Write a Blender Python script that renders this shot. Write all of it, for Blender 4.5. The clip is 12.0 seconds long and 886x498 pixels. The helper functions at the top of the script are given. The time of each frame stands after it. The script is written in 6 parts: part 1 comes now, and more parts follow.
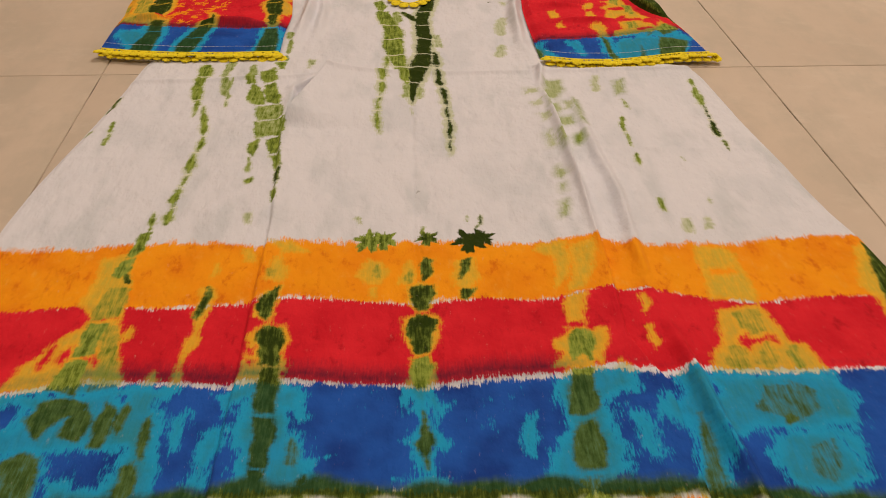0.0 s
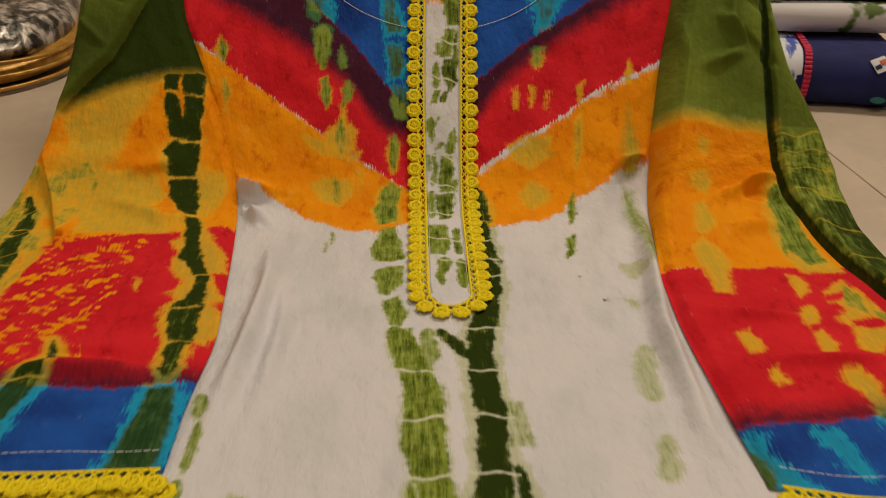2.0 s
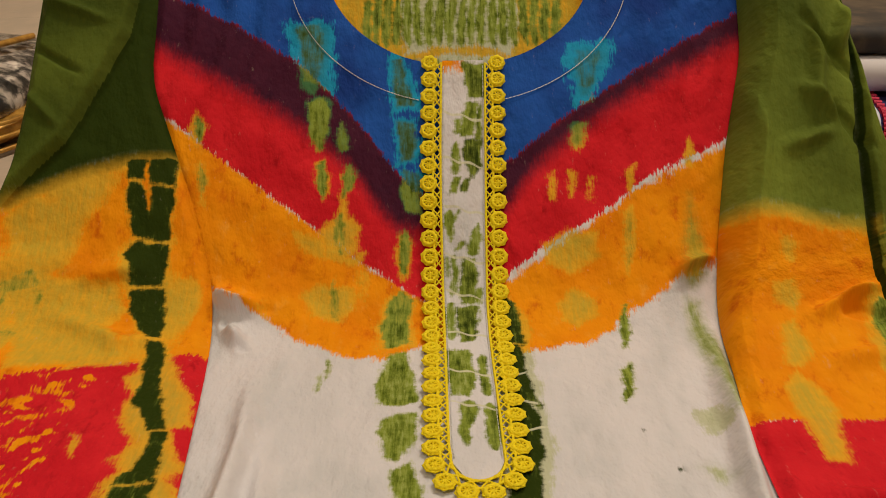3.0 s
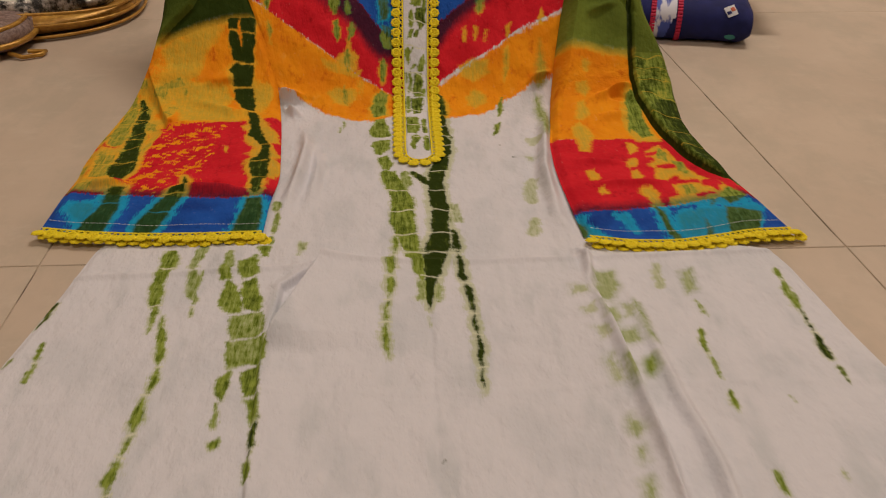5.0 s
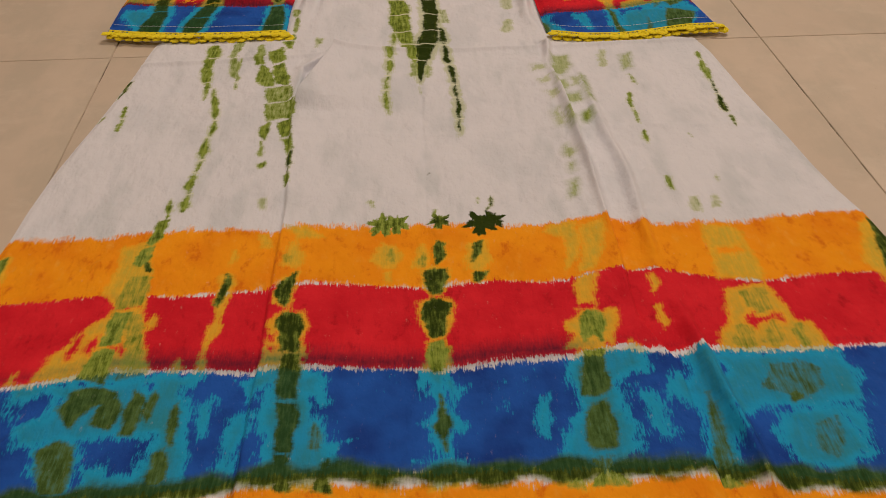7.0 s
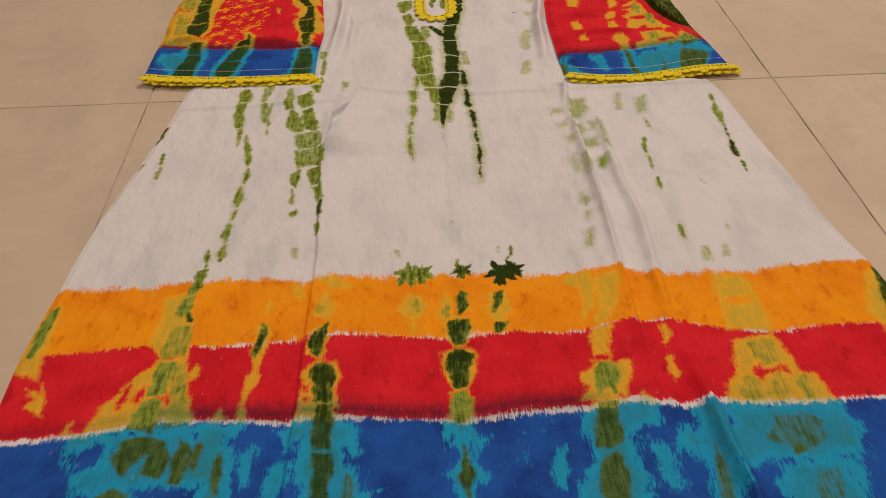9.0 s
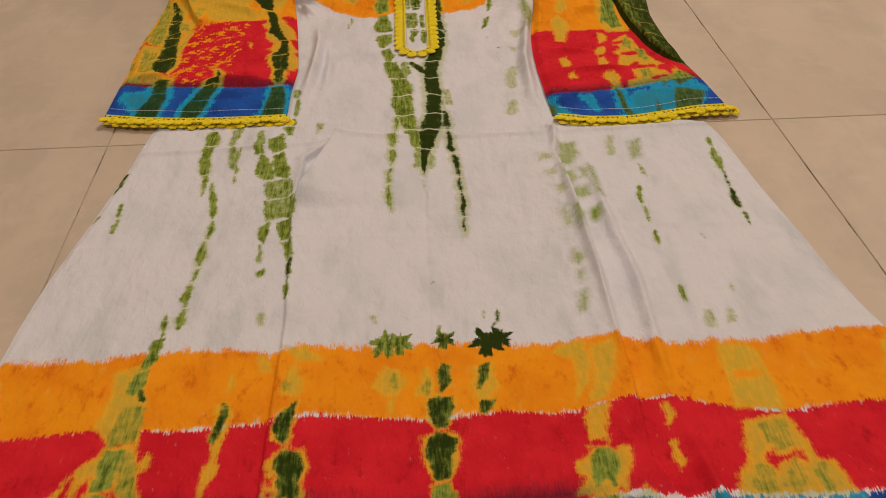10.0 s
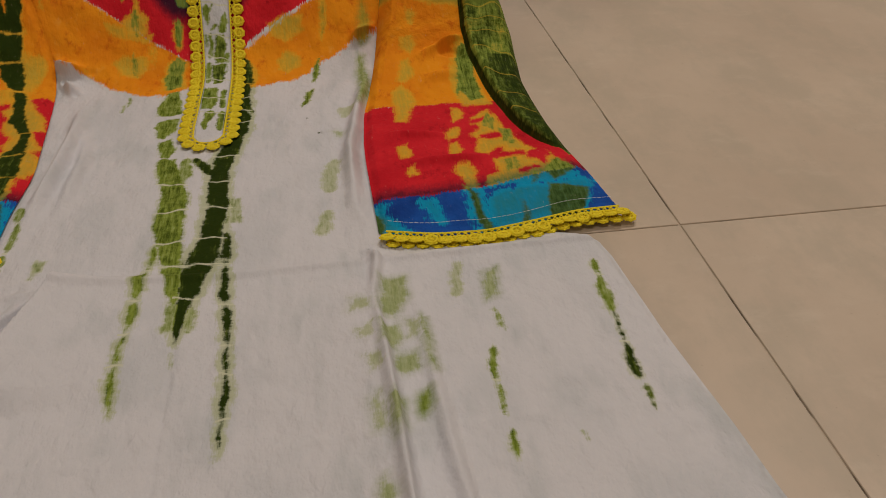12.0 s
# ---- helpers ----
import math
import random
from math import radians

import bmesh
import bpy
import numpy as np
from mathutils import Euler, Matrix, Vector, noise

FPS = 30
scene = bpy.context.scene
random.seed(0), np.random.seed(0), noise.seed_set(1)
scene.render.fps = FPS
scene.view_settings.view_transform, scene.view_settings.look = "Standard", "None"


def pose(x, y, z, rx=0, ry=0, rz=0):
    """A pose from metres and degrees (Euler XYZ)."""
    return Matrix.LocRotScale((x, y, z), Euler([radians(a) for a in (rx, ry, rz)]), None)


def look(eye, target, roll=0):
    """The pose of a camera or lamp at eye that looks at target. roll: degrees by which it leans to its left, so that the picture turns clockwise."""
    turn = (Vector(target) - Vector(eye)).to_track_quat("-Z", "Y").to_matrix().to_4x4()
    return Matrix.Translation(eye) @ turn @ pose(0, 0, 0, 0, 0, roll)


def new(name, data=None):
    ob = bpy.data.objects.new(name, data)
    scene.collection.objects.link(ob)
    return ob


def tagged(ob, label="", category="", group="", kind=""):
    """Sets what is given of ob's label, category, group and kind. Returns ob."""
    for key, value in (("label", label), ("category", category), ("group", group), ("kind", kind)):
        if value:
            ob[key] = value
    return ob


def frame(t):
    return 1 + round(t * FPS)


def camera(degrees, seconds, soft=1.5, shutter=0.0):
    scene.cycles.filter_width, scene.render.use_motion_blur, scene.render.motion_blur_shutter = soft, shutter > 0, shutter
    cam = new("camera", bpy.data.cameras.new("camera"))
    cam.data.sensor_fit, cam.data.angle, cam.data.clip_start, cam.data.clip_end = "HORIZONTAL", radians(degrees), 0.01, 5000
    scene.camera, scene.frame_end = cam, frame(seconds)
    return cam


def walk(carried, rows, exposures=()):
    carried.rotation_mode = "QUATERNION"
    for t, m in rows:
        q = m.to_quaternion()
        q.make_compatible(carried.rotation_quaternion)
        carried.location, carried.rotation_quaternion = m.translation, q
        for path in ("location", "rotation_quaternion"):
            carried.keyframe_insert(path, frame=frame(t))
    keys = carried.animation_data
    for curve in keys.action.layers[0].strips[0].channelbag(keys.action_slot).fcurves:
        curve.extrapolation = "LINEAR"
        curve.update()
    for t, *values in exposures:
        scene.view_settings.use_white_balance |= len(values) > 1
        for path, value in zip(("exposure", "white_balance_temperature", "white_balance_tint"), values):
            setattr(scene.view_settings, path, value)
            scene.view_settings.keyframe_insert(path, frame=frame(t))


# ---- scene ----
cam = camera(57.6, 12.0, soft=0.9, shutter=0.2)
PATH = [
    (0, (-0.016, 0.065, 0.33), (0.047, 1.636, -0.907), 0.3),
    (0.5, (-0.025, 0.138, 0.32), (0.059, 1.722, -0.897), 0.8),
    (1, (-0.027, 0.269, 0.303), (0.061, 1.889, -0.865), 1.0),
    (1.5, (-0.031, 0.398, 0.279), (0.036, 2.082, -0.797), 0.5),
    (2, (-0.035, 0.534, 0.244), (0.016, 2.281, -0.727), -0.1),
    (2.5, (-0.038, 0.64, 0.229), (0.0, 2.42, -0.681), -0.3),
    (2.7, (-0.037, 0.654, 0.232), (-0.014, 2.443, -0.662), -0.7),
    (4.5, (-0.038, 0.394, 0.305), (-0.011, 2.09, -0.755), -0.8),
    (5, (-0.031, 0.25, 0.327), (0.053, 1.932, -0.752), 0.2),
    (5.5, (-0.009, 0.173, 0.345), (0.131, 1.815, -0.788), 0.3),
    (6, (0.007, 0.114, 0.348), (0.131, 1.702, -0.861), -0.2),
    (6.5, (-0.01, 0.077, 0.347), (0.069, 1.61, -0.935), -0.7),
    (8.5, (-0.028, 0.059, 0.383), (-0.019, 1.546, -0.955), -1.8),
    (9, (-0.022, 0.068, 0.397), (-0.023, 1.57, -0.923), -2.3),
    (9.5, (-0.017, 0.093, 0.393), (0.001, 1.606, -0.914), -2.2),
    (10, (-0.017, 0.127, 0.389), (0.019, 1.654, -0.902), -1.6),
    (10.5, (-0.02, 0.171, 0.387), (0.039, 1.718, -0.878), -0.9),
    (11, (-0.017, 0.257, 0.368), (0.098, 1.825, -0.868), -0.1),
    (11.5, (0.065, 0.34, 0.309), (0.28, 1.923, -0.894), 0.0),
    (12, (0.088, 0.341, 0.314), (0.293, 1.915, -0.902), -0.8),
]
EXPOSURES = [(0.0, 0.05, 6400, 10), (0.5, -0.1, 6500, 10), (1.0, -0.43, 6450, 10), (1.5, -0.45, 6900, 4), (2.0, -0.25, 6650, 2), (2.5, -0.05, 6700, 3), (4.5, -0.1, 6450, 8), (5.0, -0.3, 6300, 10),
             (9.0, -0.1, 6350, 10), (10.0, -0.15, 6300, 10), (11.0, -0.42, 5900, 8), (11.5, -0.50, 5850, 6), (12.0, -0.57, 5950, 5)]
walk(cam, [(t, look(eye, target, roll)) for t, eye, target, roll in PATH], EXPOSURES)

# ---- light: a closed room with two added warm panels below its unseen ceiling ----
world = bpy.data.worlds.new("world")
world.use_nodes = True
world.node_tree.nodes["Background"].inputs[0].default_value = (1.0, 0.86, 0.72, 1)
world.node_tree.nodes["Background"].inputs[1].default_value = 0.05
scene.world = world


def added_panel(x, y, power, sx=1.2, sy=0.35):
    data = bpy.data.lights.new("added_panel_light", "AREA")
    data.shape, data.size, data.size_y, data.energy, data.color = "RECTANGLE", sx, sy, power, (1.0, 0.83, 0.68)
    ob = new("added_panel_light", data)
    ob.matrix_world = pose(x, y, 2.62)
    return ob


added_panel(0.85, 1.75, 44)
added_panel(-0.4, -0.3, 21)


# ---- materials ----
def material(name, rough=0.6, metal=0.0, colour=(0.8, 0.8, 0.8)):
    m = bpy.data.materials.new(name)
    m.use_nodes = True
    bsdf = m.node_tree.nodes["Principled BSDF"]
    bsdf.inputs["Roughness"].default_value, bsdf.inputs["Metallic"].default_value = rough, metal
    bsdf.inputs["Base Color"].default_value = (*colour, 1)
    return m


class Nodes:
    """Short ways to add and link shader nodes."""

    def __init__(self, mat):
        self.tree, self.bsdf = mat.node_tree, mat.node_tree.nodes["Principled BSDF"]

    def put(self, socket, value):
        if isinstance(value, bpy.types.NodeSocket):
            self.tree.links.new(value, socket)
        elif isinstance(value, tuple) and len(value) == 3 and socket.type == "RGBA":
            socket.default_value = (*value, 1)
        else:
            socket.default_value = value

    def math(self, op, a, b=0.0, clamp=False):
        n = self.tree.nodes.new("ShaderNodeMath")
        n.operation, n.use_clamp = op, clamp
        self.put(n.inputs[0], a), self.put(n.inputs[1], b)
        return n.outputs[0]

    def step(self, x, lo, hi):
        n = self.tree.nodes.new("ShaderNodeMapRange")
        n.interpolation_type = "SMOOTHSTEP"
        for i, v in enumerate((x, lo, hi, 0.0, 1.0)):
            self.put(n.inputs[i], v)
        return n.outputs[0]

    def mix(self, fac, a, b, mode="MIX"):
        n = self.tree.nodes.new("ShaderNodeMix")
        n.data_type, n.blend_type, n.clamp_factor = "RGBA", mode, True
        self.put(n.inputs[0], fac), self.put(n.inputs[6], a), self.put(n.inputs[7], b)
        return n.outputs[2]

    def attribute(self, name, out="Fac"):
        n = self.tree.nodes.new("ShaderNodeAttribute")
        n.attribute_name = name
        return n.outputs[out]

    def scaled(self, vec, scale):
        n = self.tree.nodes.new("ShaderNodeMapping")
        self.put(n.inputs[0], vec)
        n.inputs[3].default_value = scale
        return n.outputs[0]

    def noise(self, vec, scale, detail=3.0, rough=0.6):
        n = self.tree.nodes.new("ShaderNodeTexNoise")
        self.put(n.inputs["Vector"], vec)
        n.inputs["Scale"].default_value, n.inputs["Detail"].default_value, n.inputs["Roughness"].default_value = scale, detail, rough
        return n.outputs[0]

    def centred(self, value, amount):
        return self.math("MULTIPLY", self.math("SUBTRACT", value, 0.5), amount)

    def bump(self, height, strength, distance):
        n = self.tree.nodes.new("ShaderNodeBump")
        n.inputs["Strength"].default_value, n.inputs["Distance"].default_value = strength, distance
        self.put(n.inputs["Height"], height)
        self.put(self.bsdf.inputs["Normal"], n.outputs[0])

    def place(self):
        return self.tree.nodes.new("ShaderNodeTexCoord").outputs["Object"]


WHITE, ORANGE, RED, BLUE = (0.70, 0.70, 0.755), (0.88, 0.325, 0.006), (0.70, 0.019, 0.032), (0.016, 0.095, 0.45)
VIOLET, CYAN, YELLOW, LIME = (0.016, 0.009, 0.030), (0.016, 0.34, 0.60), (0.70, 0.48, 0.042), (0.38, 0.44, 0.10)
GREEN, DARK = (0.115, 0.175, 0.009), (0.022, 0.040, 0.002)


def dyed_cloth(name):
    """Cotton tie-dye. The cloth's attributes give, in metres, how far a point lies inside each dye; threads fray the borders."""
    m = material(name, 0.85)
    n = Nodes(m)
    n.bsdf.inputs["Specular IOR Level"].default_value = 0.12
    cloth = n.attribute("cloth", "Vector")
    fibre = n.noise(n.scaled(cloth, (1.0, 0.16, 1.0)), 900, 3.0, 0.65)
    blot = n.noise(cloth, 150, 3.0, 0.6)
    broad = n.noise(cloth, 26, 3.0, 0.55)
    soft = n.math("ADD", n.centred(fibre, 0.0115), n.centred(blot, 0.0085))
    rag = n.math("ADD", n.math("ADD", n.centred(fibre, 0.0026), n.centred(blot, 0.0042)), n.centred(n.noise(n.scaled(cloth, (0.40, 1.0, 1.0)), 420, 2.0, 0.6), 0.0026))
    torn = n.math("ADD", n.centred(fibre, 0.013), n.centred(n.noise(n.scaled(cloth, (1.0, 0.45, 1.0)), 110, 4.0, 0.65), 0.022))

    def mask(field, edge, spread=soft):
        return n.step(n.math("ADD", n.attribute(field) if isinstance(field, str) else field, spread), n.math("MULTIPLY", edge, -1.0), edge)

    orange, red, blue = mask("orange", 0.0023, n.math("ADD", soft, n.centred(n.noise(n.scaled(cloth, (1.0, 0.6, 1.0)), 75, 4.0, 0.65), 0.016))), mask("red", 0.0011), mask("blue", 0.0013)
    violet = mask("violet", 0.0105)
    tone = n.noise(n.scaled(cloth, (1.0, 0.55, 1.0)), 85, 5.0, 0.68)
    smudge = n.noise(n.scaled(cloth, (1.0, 0.35, 1.0)), 36, 3.0, 0.55)
    colour = n.mix(n.math("MULTIPLY", n.step(smudge, 0.50, 0.72), 0.8), WHITE, (0.56, 0.585, 0.625))
    ghost = n.noise(n.scaled(cloth, (1.0, 0.6, 1.0)), 17, 4.0, 0.6)
    colour = n.mix(n.math("MULTIPLY", n.step(ghost, 0.47, 0.66), 0.55), colour, (0.585, 0.605, 0.655))
    colour = n.mix(orange, colour, n.mix(n.math("MULTIPLY", n.step(tone, 0.55, 0.75), 0.55), n.mix(n.step(tone, 0.48, 0.28), n.mix(n.step(broad, 0.35, 0.75), ORANGE, (0.80, 0.245, 0.004)), (0.66, 0.150, 0.003)), (0.86, 0.40, 0.05)))
    colour = n.mix(red, colour, n.mix(n.step(tone, 0.46, 0.26), n.mix(n.step(broad, 0.3, 0.7), (0.57, 0.010, 0.022), RED), (0.40, 0.006, 0.014)))
    colour = n.mix(n.math("MULTIPLY", violet, 0.93), colour, VIOLET)
    colour = n.mix(blue, colour, n.mix(n.step(broad, 0.35, 0.75), BLUE, (0.009, 0.042, 0.25)))
    warm = n.math("MAXIMUM", orange, red)
    zone = n.math("MAXIMUM", warm, blue)
    strength = n.attribute("strength")
    grain = n.noise(n.scaled(cloth, (1.0, 0.13, 1.0)), 420, 4.0, 0.7)
    streaky = n.math("MULTIPLY", n.math("ADD", n.centred(grain, 1.5), n.centred(blot, 0.8)), n.math("SUBTRACT", 1.0, n.attribute("plain")))
    inner = n.step(n.math("ADD", n.attribute("halo"), rag), 0.002, 0.008)
    bleed = n.mix(blue, n.mix(warm, LIME, n.mix(n.math("MULTIPLY", inner, n.step(streaky, -0.6, 0.5)), n.mix(n.step(streaky, -0.4, 0.6), (0.80, 0.44, 0.028), (0.70, 0.33, 0.015)), (0.52, 0.42, 0.050))), n.mix(inner, CYAN, n.mix(n.step(n.math("ADD", n.math("MULTIPLY", streaky, 0.8), n.centred(broad, 1.6)), -0.5, 0.5), (0.018, 0.30, 0.55), (0.028, 0.25, 0.33))))
    bleed = n.mix(n.math("MULTIPLY", violet, n.math("SUBTRACT", 1.0, blue)), bleed, (0.06, 0.19, 0.075))
    bleed_amount = n.math("ADD", n.math("MULTIPLY", zone, 0.40), 0.52)
    reach = n.math("SUBTRACT", n.attribute("halo"), n.math("MULTIPLY", n.math("SUBTRACT", 1.0, blue), 0.0018))
    spread = n.math("ADD", n.math("MULTIPLY", torn, n.math("ADD", 0.30, n.math("MULTIPLY", blue, 0.65))), n.math("MULTIPLY", rag, 1.2))
    halo = n.math("MULTIPLY", mask(reach, n.math("ADD", 0.0019, n.math("MULTIPLY", blue, 0.0002)), spread), bleed_amount)
    colour = n.mix(halo, colour, bleed)
    core = n.math("ADD", n.attribute("green"), rag)
    deep = n.step(n.math("ADD", n.math("ADD", strength, n.math("MULTIPLY", streaky, 0.62)), n.math("MULTIPLY", n.math("MINIMUM", core, 0.005), 30.0)), 0.50, 1.05)
    green = n.mix(deep, n.mix(n.step(streaky, -0.30, 0.48), (0.28, 0.36, 0.06), GREEN), DARK)
    cover = n.step(n.math("ADD", n.math("MULTIPLY", strength, 2.2), streaky), 0.10, 1.15)
    green = n.mix(n.math("MULTIPLY", blue, 0.75), green, n.mix(n.step(streaky, -0.5, 0.5), (0.020, 0.095, 0.045), (0.016, 0.050, 0.010)))
    blur = n.math("ADD", n.math("ADD", 0.0012, n.math("MULTIPLY", blue, 0.0004)), n.math("MULTIPLY", n.attribute("plain"), 0.0065))
    stain = n.math("MULTIPLY", n.step(core, n.math("MULTIPLY", blur, -1.0), blur), cover)
    colour = n.mix(stain, colour, green)
    pale = n.mix(blue, n.mix(warm, (0.66, 0.67, 0.52), YELLOW), CYAN)
    tie = n.step(n.math("ADD", n.attribute("tie"), n.centred(blot, 0.0012)), 0.0011, 0.0004)
    colour = n.mix(n.math("MULTIPLY", tie, n.math("SUBTRACT", 0.85, n.math("MULTIPLY", zone, 0.45))), colour, pale)
    wear = n.noise(n.scaled(cloth, (1.0, 0.4, 1.0)), 260, 4.0, 0.75)
    colour = n.mix(n.math("MULTIPLY", n.math("MULTIPLY", n.step(wear, 0.62, 0.80), 0.34), zone), colour, (0.72, 0.58, 0.50))
    n.put(n.bsdf.inputs["Base Color"], colour)
    weave = n.noise(n.scaled(cloth, (1.0, 0.7, 1.0)), 1500, 2.0, 0.6)
    crumple = n.noise(n.scaled(cloth, (1.0, 0.6, 1.0)), 55, 4.0, 0.55)
    n.bump(n.math("ADD", n.math("MULTIPLY", weave, 0.022), n.math("MULTIPLY", crumple, 0.9)), 0.85, 0.007)
    return m


DYED = dyed_cloth("tie_dyed_cotton")


def tile_material():
    m = material("glazed_beige_tile", 0.33)
    n = Nodes(m)
    info = n.tree.nodes.new("ShaderNodeObjectInfo")
    at = n.place()
    big, fine = n.noise(at, 5.0, 4.0, 0.6), n.noise(at, 70.0, 3.0, 0.65)
    colour = n.mix(n.step(big, 0.3, 0.7), (0.555, 0.46, 0.37), (0.63, 0.53, 0.43))
    colour = n.mix(n.math("MULTIPLY", n.step(fine, 0.5, 0.75), 0.25), colour, (0.52, 0.43, 0.34))
    vein = n.noise(n.scaled(at, (1.0, 0.55, 1.0)), 14.0, 6.0, 0.68)
    colour = n.mix(n.math("MULTIPLY", n.step(vein, 0.42, 0.62), 0.55), colour, (0.47, 0.415, 0.335))
    cloud = n.noise(n.scaled(at, (0.6, 1.0, 1.0)), 31.0, 5.0, 0.7)
    colour = n.mix(n.math("MULTIPLY", n.step(cloud, 0.52, 0.72), 0.45), colour, (0.66, 0.575, 0.48))
    speck = n.noise(at, 420.0, 1.0, 0.5)
    colour = n.mix(n.math("MULTIPLY", n.step(speck, 0.74, 0.8), 0.30), colour, (0.33, 0.25, 0.18))
    colour = n.mix(n.math("MULTIPLY", info.outputs["Random"], 0.12), colour, (0.52, 0.41, 0.31))
    n.put(n.bsdf.inputs["Base Color"], colour)
    n.put(n.bsdf.inputs["Roughness"], n.math("ADD", 0.27, n.math("MULTIPLY", big, 0.25)))
    n.bump(n.math("ADD", n.math("MULTIPLY", big, 0.8), n.math("MULTIPLY", fine, 0.1)), 0.15, 0.004)
    return m


def mottled(name, a, b, scale=40.0, rough=0.6, metal=0.0, bump=0.2, stretch=(1, 1, 1), lo=0.35, hi=0.7):
    m = material(name, rough, metal)
    n = Nodes(m)
    t = n.noise(n.scaled(n.place(), stretch), scale, 4.0, 0.6)
    n.put(n.bsdf.inputs["Base Color"], n.mix(n.step(t, lo, hi), a, b))
    if bump:
        n.bump(t, bump, 0.003)
    return m


TILE = tile_material()
GROUT = mottled("dark_grout", (0.13, 0.10, 0.075), (0.48, 0.40, 0.315), 17, 0.9, lo=0.40, hi=0.56)
PLASTER = mottled("cream_plaster", (0.62, 0.55, 0.47), (0.68, 0.61, 0.53), 6, 0.9, bump=0.1)
CEILING = mottled("white_ceiling", (0.76, 0.74, 0.70), (0.80, 0.78, 0.74), 6, 0.9, bump=0.05)
LACE = mottled("yellow_cotton_lace", (0.92, 0.72, 0.004), (0.97, 0.83, 0.012), 700, 0.75, bump=0.5)
THREAD = mottled("white_thread", (0.62, 0.66, 0.72), (0.75, 0.76, 0.78), 900, 0.7)
GOLD = mottled("gold_piping", (0.38, 0.19, 0.028), (0.58, 0.33, 0.06), 90, 0.38, 0.35, 0.4)
SILVER = mottled("crumpled_silver_net", (0.03, 0.028, 0.026), (0.60, 0.54, 0.48), 85, 0.3, 0.4, 1.0, lo=0.42, hi=0.64)
NAVY = mottled("navy_cotton", (0.004, 0.008, 0.085), (0.008, 0.014, 0.13), 60, 0.85)
PINK = mottled("pink_lace", (0.55, 0.015, 0.07), (0.72, 0.04, 0.12), 300, 0.7, bump=0.5)
MAUVE = mottled("brown_net", (0.16, 0.10, 0.085), (0.34, 0.25, 0.22), 160, 0.6, bump=0.6)
BLUE_STRIPE = mottled("blue_white_print", (0.06, 0.10, 0.45), (0.70, 0.72, 0.82), 42, 0.7, stretch=(1.0, 0.25, 0.4), lo=0.46, hi=0.52)
LEAF_PRINT = mottled("white_cotton_with_green_print", (0.66, 0.64, 0.68), (0.09, 0.14, 0.02), 13, 0.7, lo=0.56, hi=0.60)
PAPER = mottled("white_label", (0.72, 0.72, 0.74), (0.60, 0.62, 0.70), 90, 0.6)
CORAL = material("coral_ink", 0.6, 0, (0.55, 0.12, 0.05))
SEA = material("sea_green_ink", 0.6, 0, (0.02, 0.16, 0.15))
INK = material("black_ink", 0.6, 0, (0.01, 0.01, 0.01))
PLASTIC = material("clear_plastic", 0.08)
PLASTIC.node_tree.nodes["Principled BSDF"].inputs["Transmission Weight"].default_value = 1.0
PLASTIC.node_tree.nodes["Principled BSDF"].inputs["IOR"].default_value = 1.25


# ---- mesh helpers ----
def part(name, bm, mat, parent=None, label="", smooth=True):
    me = bpy.data.meshes.new(name)
    bm.to_mesh(me)
    bm.free()
    me.materials.append(mat)
    me.shade_smooth() if smooth else me.shade_flat()
    ob = new(name, me)
    ob.parent = parent
    return tagged(ob, label)


def box(bm, x0, x1, y0, y1, z0, z1, bevel=0.0):
    made = bmesh.ops.create_cube(bm, size=1.0, matrix=Matrix.LocRotScale(((x0 + x1) / 2, (y0 + y1) / 2, (z0 + z1) / 2), None, (x1 - x0, y1 - y0, z1 - z0)))
    if bevel:
        edges = list({e for v in made["verts"] for e in v.link_edges})
        bmesh.ops.bevel(bm, geom=edges, offset=bevel, segments=2, affect="EDGES", profile=0.6)
    return bm


def cord(bm, pts, r, sides=5, closed=False):
    """A round cord of radius r through pts."""
    pts = [Vector(p) for p in pts]
    rings = []
    for i, p in enumerate(pts):
        a = pts[i - 1] if i or closed else p
        b = pts[(i + 1) % len(pts)] if i + 1 < len(pts) or closed else p
        d = (b - a).normalized()
        s = d.cross(Vector((0.13, 0.2, 1))).normalized()
        n = s.cross(d)
        rings.append([bm.verts.new(p + r * (math.cos(k * math.tau / sides) * s + math.sin(k * math.tau / sides) * n)) for k in range(sides)])
    for i in range(len(rings) if closed else len(rings) - 1):
        a, b = rings[i], rings[(i + 1) % len(rings)]
        for k in range(sides):
            bm.faces.new((a[k], a[(k + 1) % sides], b[(k + 1) % sides], b[k]))
    return bm


# ---- the lie of the cloth: flat on the tiles, then propped up towards the shoulders ----
STEP = 0.001
ALONG = np.arange(0, 1.8, STEP)
BEND = np.clip((ALONG - 0.985) / 0.08, 0, 1)
LEAN = np.radians(48) * BEND * BEND * (3 - 2 * BEND)
RUN = np.concatenate([[0], np.cumsum(np.cos(LEAN[:-1]) * STEP)])
RISE = np.concatenate([[0], np.cumsum(np.sin(LEAN[:-1]) * STEP)])


def lay(u, v, h):
    """The place of the cloth's point u across and v along, h above what it lies on."""
    a = np.interp(v, ALONG, LEAN)
    return np.stack([u, np.interp(v, ALONG, RUN) - np.sin(a) * h, np.interp(v, ALONG, RISE) + np.cos(a) * h], -1)


